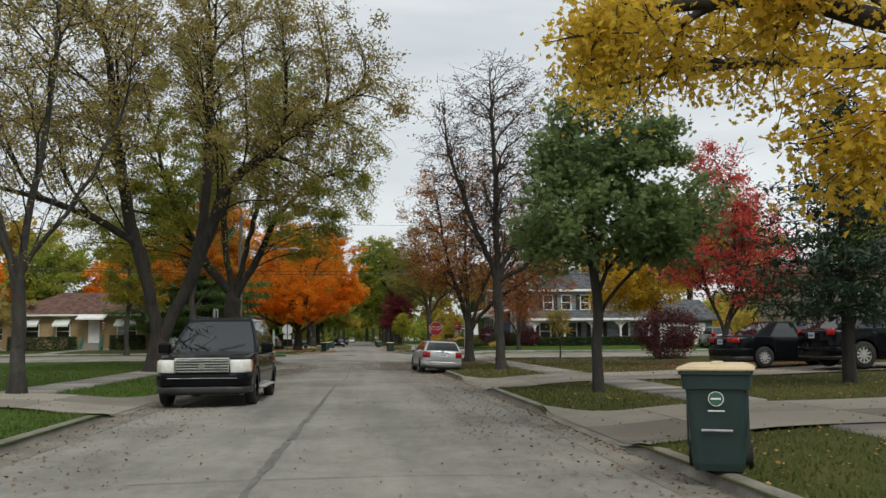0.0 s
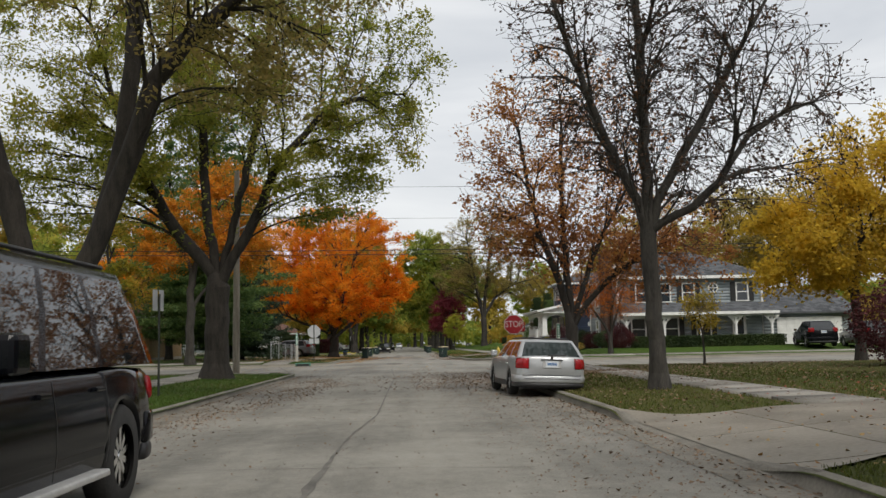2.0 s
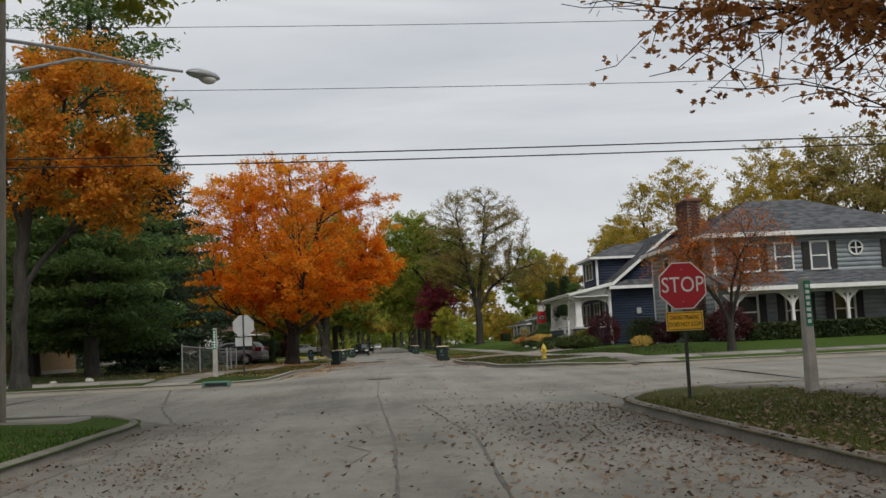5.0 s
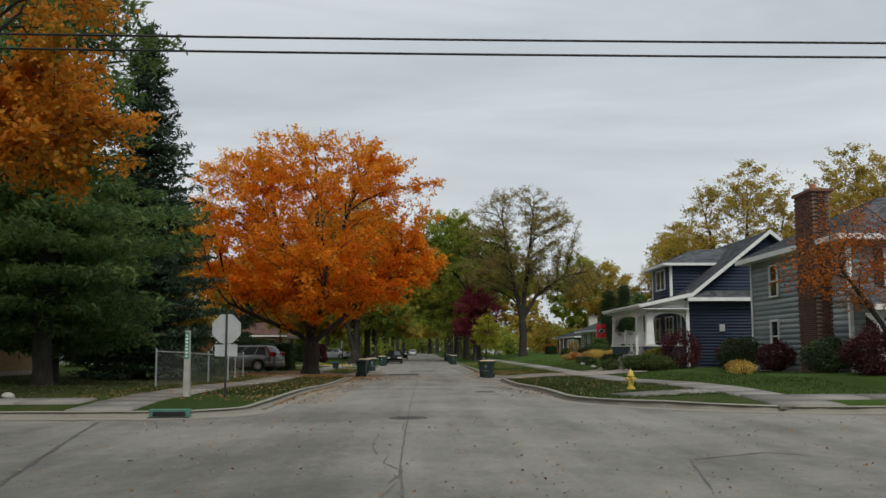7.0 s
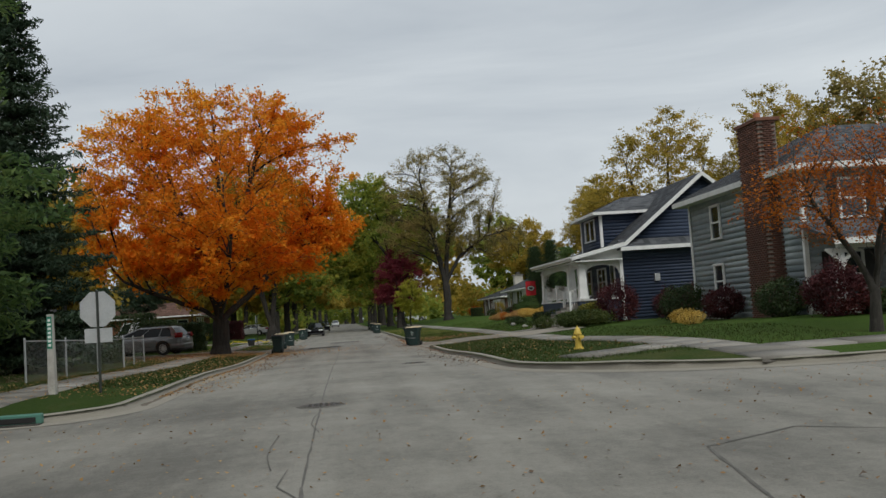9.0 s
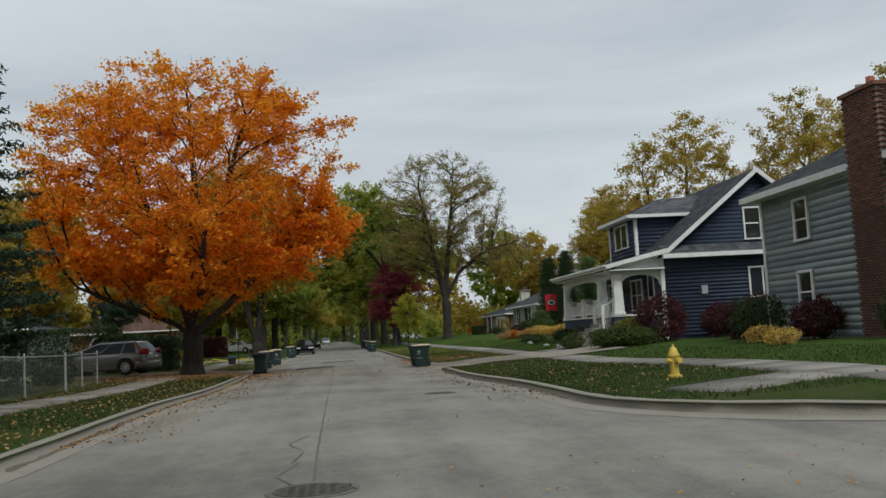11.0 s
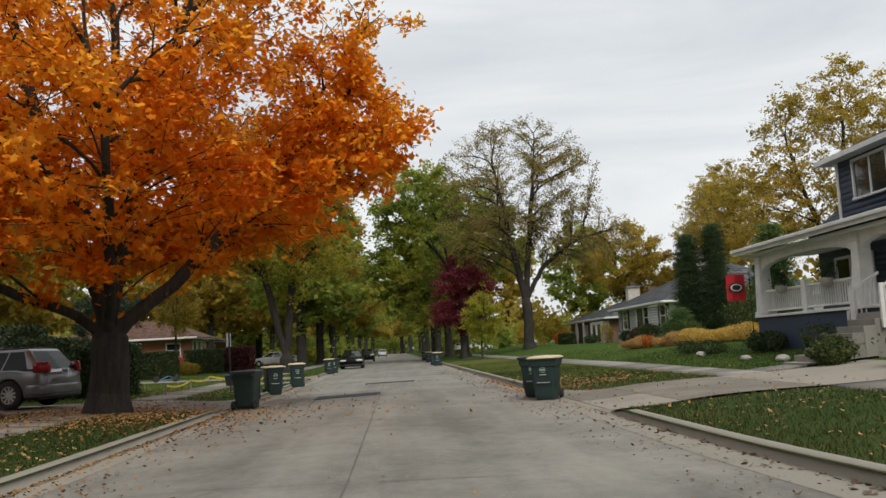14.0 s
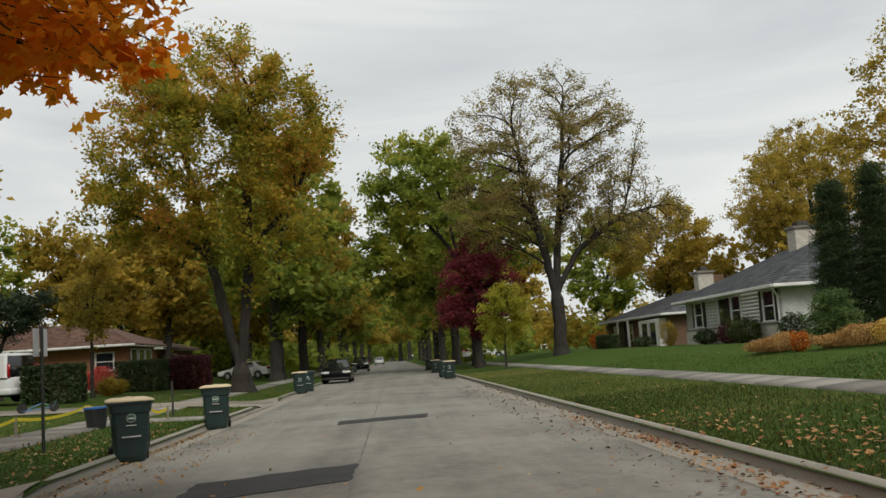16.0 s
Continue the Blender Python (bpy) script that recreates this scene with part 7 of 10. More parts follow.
build_car(pose(-10.5, 107.2, lawn_z(-10.5, 107.2) + 0.03, 0, 0, 166), "grey silver crossover parked in the drive behind the fence", "grey_car", 4.8, 1.88, [(x, z - 0.05) for x, z in MID_TOP], dict(MID_CAB, belt=1.01, roof=1.52, fb=1.58, ft=0.12, rb=-2.27, rt=-1.86), (-1.38, 1.42), 0.37, sill=0.26, pillars={0.02: "p", 0.08: "g", 0.40: "p", 0.412: "g", 0.70: "p", 0.712: "g", 0.90: "p", 0.97: "p"}, lamps=MID_LAMPS, rails=True, name="crossover_car", clad=True, glass="tinted_glass")
build_car(pose(-17.5, 139.8, lawn_z(-18, 140) + 0.03, 0, 0, 160), "white panel van parked beside a hedge", "white_car", 5.6, 2.0, [(-2.8, 1.05), (1.5, 1.05), (1.9, 1.10), (2.5, 1.0), (2.8, 0.75)], dict(belt=1.05, roof=2.05, fb=2.0, ft=1.35, rb=-2.76, rt=-2.66, wb=0.97, wr=0.84, plate_z=0.7), (-1.7, 1.75), 0.36, sill=0.30,
          pillars={0.03: "p", 0.06: "g", 0.24: "p", 0.5: "p", 0.97: "p"}, lamps=[("tail_light", "lamp_red", (-2.83, 0.86, 1.05), (-2.7, 0.97, 1.6)), ("headlight", "lamp_clear", (2.5, 0.55, 0.75), (2.78, 0.92, 0.95))], name="panel_van", rim="galv", category="van")
build_car(pose(-11.6, 179, lawn_z(-12, 179) + 0.03, 0, 0, 160), "white saloon car parked across a far drive", "white_car", 4.84, 1.84, SEDAN_TOP, SEDAN_CAB, (-1.4, 1.42), 0.33, pillars=SEDAN_PIL, lamps=SEDAN_LAMPS, name="saloon_car")
build_car(pose(-2.75, 157.0, 0.03, 0, 0, -90), "dark saloon car parked at the far kerb", "black_car", 4.84, 1.84, SEDAN_TOP, SEDAN_CAB, (-1.4, 1.42), 0.33, pillars=SEDAN_PIL, lamps=SEDAN_LAMPS, name="saloon_car")
build_car(pose(-2.8, 202, 0.03, 0, 0, -90), "dark crossover parked far along the kerb", "black_car", 4.7, 1.88, MID_TOP, MID_CAB, (-1.38, 1.4), 0.36, sill=0.26, pillars=MID_PIL, lamps=MID_LAMPS, name="crossover_car")
build_car(pose(-1.9, 290, 0.03, 0, 0, -90), "pale car far along the street", "silver", 4.7, 1.88, MID_TOP, MID_CAB, (-1.38, 1.4), 0.36, sill=0.26, pillars=MID_PIL, lamps=MID_LAMPS, name="crossover_car")
build_car(pose(10.9, 203, lawn_z(10.9, 203) + 0.03, 0, 0, 10), "white crossover on a far drive", "white_car", 4.7, 1.88, MID_TOP, MID_CAB, (-1.38, 1.4), 0.36, sill=0.26, pillars=MID_PIL, lamps=MID_LAMPS, name="crossover_car")
build_car(pose(27.0, 77.5, lawn_z(27, 77) + 0.03, 0, 0, 80), "dark crossover before the garage door", "black_car", 4.7, 1.88, MID_TOP, MID_CAB, (-1.38, 1.4), 0.36, sill=0.26, pillars=MID_PIL, lamps=MID_LAMPS, name="crossover_car")
build_car(pose(29.6, 76.0, lawn_z(29, 76) + 0.03, 0, 0, 84), "grey crossover before the garage door", "grey_car", 4.7, 1.88, MID_TOP, MID_CAB, (-1.38, 1.4), 0.36, sill=0.26, pillars=MID_PIL, lamps=MID_LAMPS, name="crossover_car")


# ---- houses ----
def wall_window(parent, m, w, h, divided=False, sash=True, shutters=None, label=""):
    """A window with frame, sill, rail and panes. m puts its centre on the wall, with -y facing out."""
    win = part("window", box((-w / 2 + 0.02, -0.012, -h / 2 + 0.02), (w / 2 - 0.02, -0.006, h / 2 - 0.02)), M["glass"], parent, label)
    win.matrix_basis = m
    t = 0.085
    for lo, hi in (((-w / 2 - t, -0.075, h / 2), (w / 2 + t, 0.01, h / 2 + t)), ((-w / 2 - t, -0.07, -h / 2), (-w / 2, 0.01, h / 2)), ((w / 2, -0.07, -h / 2), (w / 2 + t, 0.01, h / 2))):
        part("frame", box(lo, hi, 0.006), M["white"], win)
    part("sill", box((-w / 2 - t - 0.03, -0.10, -h / 2 - 0.07), (w / 2 + t + 0.03, 0.01, -h / 2), 0.008), M["white"], win)
    if sash:
        part("rail", box((-w / 2, -0.045, -0.03), (w / 2, -0.012, 0.03)), M["white"], win)
    if divided:
        part("mullion", box((-0.035, -0.05, -h / 2), (0.035, -0.012, h / 2)), M["white"], win)
    if shutters:
        for s in (-1, 1):
            x = s * (w / 2 + t + 0.19)
            sh = part("shutter", box((x - 0.17, -0.05, -h / 2 - 0.04), (x + 0.17, 0.0, h / 2 + 0.06), 0.005), M[shutters], win)
            for k in range(int(h / 0.12)):
                z = -h / 2 + 0.06 + 0.12 * k
                part("louvre", box((x - 0.13, -0.062, z - 0.03), (x + 0.13, -0.05, z + 0.03)), M[shutters], sh)
    return win


def siding(wall, m, span, z0, z1, rows, mat):
    """Lapped boards on a wall. span(z) gives the ends along the wall's x; -y faces out."""
    step = (z1 - z0) / rows
    for k in range(rows):
        a, b = z0 + k * step, z0 + (k + 1) * step + 0.02
        lo0, lo1 = span(a)
        hi0, hi1 = span(b)
        if lo1 - lo0 < 0.15:
            continue
        if hi1 <= hi0:
            hi0 = hi1 = (hi0 + hi1) / 2
        v = [(lo0, -0.024, a), (lo1, -0.024, a), (hi1, -0.008, b), (hi0, -0.008, b), (lo0, 0.0, a), (lo1, 0.0, a), (hi1, 0.0, b), (hi0, 0.0, b)]
        f = [(0, 1, 2, 3), (4, 5, 1, 0), (3, 2, 6, 7), (0, 3, 7, 4), (1, 5, 6, 2)]
        ob = mesh_part("board", fast_mesh("board", v, f), M[mat], wall)
        ob.matrix_basis = m


def roof_slab(parent, quad, thick, mat, name="roof"):
    """A sloping slab from four corners, given round its upper face."""
    bm = bmesh.new()
    a = [bm.verts.new(q) for q in quad]
    b = [bm.verts.new((q[0], q[1], q[2] - thick)) for q in quad]
    bm.faces.new(a)
    bm.faces.new(b[::-1])
    for k in range(len(quad)):
        bm.faces.new((a[k], b[k], b[(k + 1) % len(quad)], a[(k + 1) % len(quad)]))
    return part(name, bm, M[mat], parent)


def courses(roof, p0, p1, p2, p3, rows, mat):
    """Shingle courses laid on a slope whose lower edge is p0-p1 and upper edge p3-p2, joined in one mesh."""
    p0, p1, p2, p3 = map(Vector, (p0, p1, p2, p3))
    nrm = (p1 - p0).cross(p3 - p0).normalized()
    if nrm.z < 0:
        nrm = -nrm
    V, F = [], []
    rng = random.Random(int(abs(p0.x * 31 + p0.y * 17)))
    for k in range(rows):
        a, b = k / rows, min((k + 1.15) / rows, 1)
        l0, l1 = p0.lerp(p3, a), p1.lerp(p2, a)
        u0, u1 = p0.lerp(p3, b), p1.lerp(p2, b)
        n = max(int((l1 - l0).length / 0.33), 1)
        off = rng.random()
        for j in range(n):
            s, e = (j + off * 0) / n, (j + 0.97) / n
            h = 0.018 + 0.006 * rng.random()
            base = len(V)
            V += [l0.lerp(l1, s) + nrm * h, l0.lerp(l1, e) + nrm * h, u0.lerp(u1, e) + nrm * 0.008, u0.lerp(u1, s) + nrm * 0.008, l0.lerp(l1, s), l0.lerp(l1, e)]
            F += [(base, base + 1, base + 2, base + 3), (base + 4, base + 5, base + 1, base)]
    c = mesh_part("shingles", fast_mesh("shingles", [tuple(v) for v in V], F), mat, roof)
    c["kind"] = "stuff"
    return c


M["shingle_tabs"] = surface("shingle_tabs", (0.05, 0.054, 0.060), (0.115, 0.12, 0.13), 3, 0.95, 0.4, 30, per="island")
M["shingle_tabs_brown"] = surface("brown_shingle_tabs", (0.075, 0.04, 0.03), (0.15, 0.085, 0.065), 3, 0.95, 0.4, 30, per="island")


def navy_house():
    h = thing("bungalow", pose(0.25, -0.3, 0), "navy blue sided bungalow with white trim and an arched front porch", "house")
    X0, X1, Y0, Y1, B, E = 15.1, 24.6, 103.2, 112.8, 0.55, 4.45
    P = 19.85
    TOP = 8.2
    body = part("wall", box((X0, Y0, B), (X1, Y1, E)), M["navy"], h)
    south = Matrix.Translation((0, Y0, 0))
    siding(body, south, lambda z: (X0, X1), B + 0.1, E, 22, "navy")
    gable = part("wall", prism([(X0, E), (X1, E), (P, TOP - 0.1)], "y", Y0 + 0.02, Y1 - 0.02), M["navy"], h)
    k = (TOP - 0.15 - E)
    siding(gable, Matrix.Translation((0, Y0 + 0.02, 0)), lambda z: (X0 + (P - X0) * (z - E) / k, X1 - (X1 - P) * (z - E) / k), E + 0.25, TOP - 0.2, 18, "navy")
    west = Matrix.Translation((X0, 0, 0)) @ Matrix.Rotation(radians(-90), 4, "Z")
    siding(body, west, lambda z: (-Y1, -Y0), B + 0.1, E, 22, "navy")
    # main roof
    o, oy = 0.45, 0.5
    sl = (TOP - E) / (P - X0)
    wl = (X0 - 2.85, Y0 - oy, E - 0.72), (X0 - 2.85, Y1 + oy, E - 0.72)
    r = roof_slab(h, [(X0 - 0.1, Y0 - oy, E + 0.0), (P, Y0 - oy, TOP + 0.08), (P, Y1 + oy, TOP + 0.08), (X0 - 0.1, Y1 + oy, E + 0.0)], 0.16, "shingle")
    courses(r, (X0 - 0.1, Y0 - oy, E), (X0 - 0.1, Y1 + oy, E), (P, Y1 + oy, TOP + 0.08), (P, Y0 - oy, TOP + 0.08), 26, M["shingle_tabs"])
    roof_slab(h, [(X1 + o, Y0 - oy, E - sl * o), (X1 + o, Y1 + oy, E - sl * o), (P, Y1 + oy, TOP + 0.08), (P, Y0 - oy, TOP + 0.08)], 0.16, "shingle")
    for x in (X0 - 0.1, X1 + o):
        zz = E if x < P else E - sl * o
        part("rake_board", prism([(x, zz - 0.20), (P, TOP - 0.12), (P, TOP + 0.12), (x, zz + 0.04)], "y", Y0 - oy - 0.05, Y0 - oy - 0.005), M["white"], h)
    # porch roof, continuing lower and flatter over the front
    pr = roof_slab(h, [(12.35, Y0 - 0.55, 4.06), (X0 + 0.1, Y0 - 0.55, 4.72), (X0 + 0.1, Y1 + 0.55, 4.72), (12.35, Y1 + 0.55, 4.06)], 0.14, "shingle")
    courses(pr, (12.35, Y0 - 0.55, 4.06), (12.35, Y1 + 0.55, 4.06), (X0 + 0.1, Y1 + 0.55, 4.72), (X0 + 0.1, Y0 - 0.55, 4.72), 12, M["shingle_tabs"])
    part("fascia", box((12.30, Y0 - 0.6, 3.88), (12.36, Y1 + 0.6, 4.08)), M["white"], h)
    part("gutter", box((12.20, Y0 - 0.6, 3.98), (12.30, Y1 + 0.6, 4.09), 0.02), M["white"], h)
    part("porch_gable", prism([(12.95, 3.80), (X0 - 0.02, 3.80), (X0 - 0.02, 4.52), (12.95, 4.06)], "y", Y0 + 0.07, Y0 + 0.20), M["white"], h)
    part("soffit", prism([(12.36, 3.87), (X0 - 0.12, 4.42), (X0 - 0.12, 4.46), (12.36, 3.91)], "y", Y0 - 0.55, Y0 + 0.07), M["white"], h)
    part("fascia", prism([(12.30, 3.90), (X0 + 0.1, 4.50), (X0 + 0.1, 4.72), (12.30, 4.08)], "y", Y0 - 0.62, Y0 - 0.56), M["white"], h)
    # pent roof along the side
    pt = roof_slab(h, [(X0 - 0.05, Y0 - 0.62, E - 0.02), (X1 + 0.2, Y0 - 0.62, E - 0.02), (X1 + 0.2, Y0 + 0.0, E + 0.42), (X0 - 0.05, Y0 + 0.0, E + 0.42)], 0.10, "shingle")
    courses(pt, (X0 - 0.05, Y0 - 0.62, E - 0.02), (X1 + 0.2, Y0 - 0.62, E - 0.02), (X1 + 0.2, Y0, E + 0.42), (X0 - 0.05, Y0, E + 0.42), 5, M["shingle_tabs"])
    part("fascia", box((X0 - 0.1, Y0 - 0.68, E - 0.20), (X1 + 0.25, Y0 - 0.63, E + 0.0)), M["white"], h)
    part("soffit", box((X0 - 0.1, Y0 - 0.63, E - 0.18), (X1 + 0.2, Y0 - 0.01, E - 0.14)), M["white"], h)
    part("corner_board", box((X0 - 0.06, Y0 - 0.05, B), (X0 + 0.12, Y0 + 0.06, E - 0.1)), M["white"], h)
    part("corner_board", box((X1 - 0.12, Y0 - 0.05, B), (X1 + 0.06, Y0 + 0.06, E - 0.1)), M["white"], h)
    # porch: solid base, floor, columns, arches, ceiling
    part("porch_base", box((12.75, Y0 + 0.05, B), (X0, Y1 - 0.05, 1.72), 0.01), M["navy"], h)
    part("porch_cap", box((12.66, Y0 - 0.03, 1.72), (X0, Y1 + 0.03, 1.80), 0.01), M["white"], h)
    part("porch_ceiling", box((12.5, Y0 - 0.5, 3.80), (X0, Y1 + 0.5, 3.86)), M["white"], h)
    for y in (Y0 + 0.2, 105.8, Y1 - 0.2):
        bm = bmesh.new()
        bm_prism(bm, [(-0.24, -0.24), (0.24, -0.24), (0.24, 0.24), (-0.24, 0.24)], "z", 1.8, 3.78)
        for v in bm.verts:
            if v.co.z > 3:
                v.co.x *= 0.74
                v.co.y *= 0.74
        bmesh.ops.transform(bm, matrix=Matrix.Translation((12.98, y, 0)), verts=bm.verts)
        bmesh.ops.bevel(bm, geom=list(bm.edges), offset=0.02, segments=1, affect="EDGES")
        col = part("porch_column", bm, M["white"], h)
        part("capital", box((12.74, y - 0.24, 3.55), (13.22, y + 0.24, 3.62), 0.01), M["white"], col)
        part("plinth", box((12.71, y - 0.27, 1.80), (13.25, y + 0.27, 1.92), 0.01), M["white"], col)
    def arch(u0, u1, zt, zs, n=14):
        pts = [(u0, zt), (u1, zt), (u1, zs)]
        for i in range(1, n):
            a = math.pi * i / n
            pts.append(((u0 + u1) / 2 + (u1 - u0) / 2 * math.cos(a), zs + (zt - 0.22 - zs) * math.sin(a) ** 0.7))
        pts.append((u0, zs))
        return pts
    for y0, y1 in ((Y0 + 0.4, 105.6), (106.0, Y1 - 0.4)):
        part("porch_arch", prism(arch(y0, y1, 3.82, 3.18), "x", 12.86, 13.10), M["white"], h)
    part("porch_arch", prism(arch(13.2, X0 - 0.05, 3.82, 3.10), "y", Y0 + 0.08, Y0 + 0.30), M["white"], h)
    # balustrades
    def rail_run(name, y0, y1):
        b = part(name, box((12.93, y0, 2.55), (13.03, y1, 2.62), 0.01), M["white"], h)
        part("bottom_rail", box((12.94, y0, 1.90), (13.02, y1, 1.96), 0.005), M["white"], b)
        n = int((y1 - y0) / 0.15)
        for i in range(n):
            yy = y0 + (i + 0.5) * (y1 - y0) / n
            part("baluster", box((12.96, yy - 0.02, 1.95), (13.0, yy + 0.02, 2.56)), M["white"], b)
    rail_run("balustrade", 106.05, 109.2)
    rail_run("balustrade", 109.5, 112.35)
    part("newel", box((12.88, 109.2, 1.8), (13.08, 109.5, 2.75), 0.01), M["white"], h)
    # steps towards the street
    for i in range(8):
        part("porch_step", box((12.72 - 0.30 * (i + 1), 103.8, 0.1), (12.75 - 0.30 * i, 105.2, 1.60 - 0.165 * i), 0.01), M["walk"], h)
    for y in (103.75, 105.25):
        part("stair_rail", prism([(13.1, 2.68), (12.35, 2.25), (12.35, 2.17), (13.1, 2.60)], "y", y - 0.03, y + 0.03), M["white"], h)
        for i in range(5):
            x = 12.95 - 0.13 * i
            part("baluster", box((x - 0.015, y - 0.015, 1.72 - 0.07 * i), (x + 0.015, y + 0.015, 2.58 - 0.075 * i)), M["white"], h)
        part("newel", box((12.28, y - 0.05, 1.2), (12.38, y + 0.05, 2.3), 0.01), M["white"], h)
    # front wall windows and door under the porch
    wface = lambda y, z: Matrix.Translation((X0 - 0.035, y, z)) @ Matrix.Rotation(radians(-90), 4, "Z")
    wall_window(h, wface(111.0, 2.75), 0.9, 1.4)
    wall_window(h, wface(109.6, 2.75), 0.9, 1.4)
    wall_window(h, wface(106.8, 2.75), 1.6, 1.4, True)
    d = part("front_door", box((X0 - 0.07, 104.2, 1.75), (X0 - 0.03, 105.1, 3.8), 0.006), M["white"], h)
    part("door_pane", box((X0 - 0.08, 104.35, 2.6), (X0 - 0.072, 104.95, 3.6)), M["glass"], d)
    part("door_knob", tube((X0 - 0.13, 104.95, 2.45), (X0 - 0.07, 104.95, 2.45), 0.03, 0.03, 10), M["chrome"], d)
    for i in range(3):
        part("number_bar", box((12.735, Y0 + 0.16, 2.62 + 0.17 * i), (12.75, Y0 + 0.24, 2.73 + 0.17 * i)), M["black"], h)
    # porch side windows inside the arch
    wall_window(h, Matrix.Translation((X0 + 4.85, Y0 - 0.04, 3.0)), 1.25, 1.3, True, False)
    wall_window(h, Matrix.Translation((19.65, Y0 - 0.02, 5.75)), 0.72, 1.4)
    part("meter_box", box((16.9, Y0 - 0.16, 2.55), (17.2, Y0 - 0.03, 2.95), 0.01), M["galv"], h)
    # dormer
    DX, D0, D1 = 15.15, 106.7, 111.0
    dw = part("dormer_wall", box((DX, D0, E - 0.1), (18.6, D1, 6.85)), M["navy"], h)
    siding(dw, Matrix.Translation((0, D0, 0)), lambda z: (DX, 18.6), 4.75, 6.85, 11, "navy")
    siding(dw, Matrix.Translation((DX, 0, 0)) @ Matrix.Rotation(radians(-90), 4, "Z"), lambda z: (-D1, -D0), 4.75, 6.85, 11, "navy")
    for y in (D0, D1):
        part("corner_board", box((DX - 0.05, y - 0.08, 4.7), (DX + 0.10, y + 0.08, 6.85)), M["white"], h)
    wall_window(h, Matrix.Translation((DX - 0.035, (D0 + D1) / 2, 5.85)) @ Matrix.Rotation(radians(-90), 4, "Z"), 2.0, 1.15, True, False)
    o = 0.5
    ra = [(DX - o, D0 - o, 6.72), (DX - o, D1 + o, 6.72), (DX + 1.9, (D0 + D1) / 2 + 0.4, 7.75), (DX + 1.9, (D0 + D1) / 2 - 0.4, 7.75)]
    rs = roof_slab(h, ra, 0.12, "shingle", "dormer_roof")
    courses(rs, *ra, 10, M["shingle_tabs"])
    for s, y in ((-1, D0 - o), (1, D1 + o)):
        yr = (D0 + D1) / 2 + 0.4 * s
        q = [(DX - o, y, 6.72), (DX + 1.9, yr, 7.75), (19.6, yr, 7.85), (19.2, y, 6.72)]
        q = q if s < 0 else q[::-1]
        rs = roof_slab(h, q, 0.12, "shingle", "dormer_roof")
        if s < 0:
            courses(rs, (DX - o, y, 6.72), (19.2, y, 6.72), (19.6, yr, 7.85), (DX + 1.9, yr, 7.75), 10, M["shingle_tabs"])
        part("dormer_fascia", box((DX - o, min(y, y + 0.05 * s), 6.58), (19.2, max(y, y + 0.05 * s), 6.74)), M["white"], h)
    part("dormer_fascia", box((DX - o - 0.05, D0 - o, 6.58), (DX - o, D1 + o, 6.74)), M["white"], h)
    part("dormer_soffit", box((DX - o, D0 - o, 6.60), (DX + 0.3, D1 + o, 6.64)), M["white"], h)
    bm = bmesh.new()
    for a, b in (((12.28, Y0 - 0.5, 3.98), (12.32, Y0 - 0.3, 3.75)), ((12.32, Y0 - 0.3, 3.75), (12.75, Y0 - 0.05, 3.6))):
        bm_tube(bm, a, b, 0.05, 0.05, 8)
    part("downspout", bm, M["white"], h)
    part("downspout", tube((12.55, 105.95, B), (12.55, 105.95, 1.7), 0.05, 0.05, 8), M["white"], h)
    return h


navy_house()


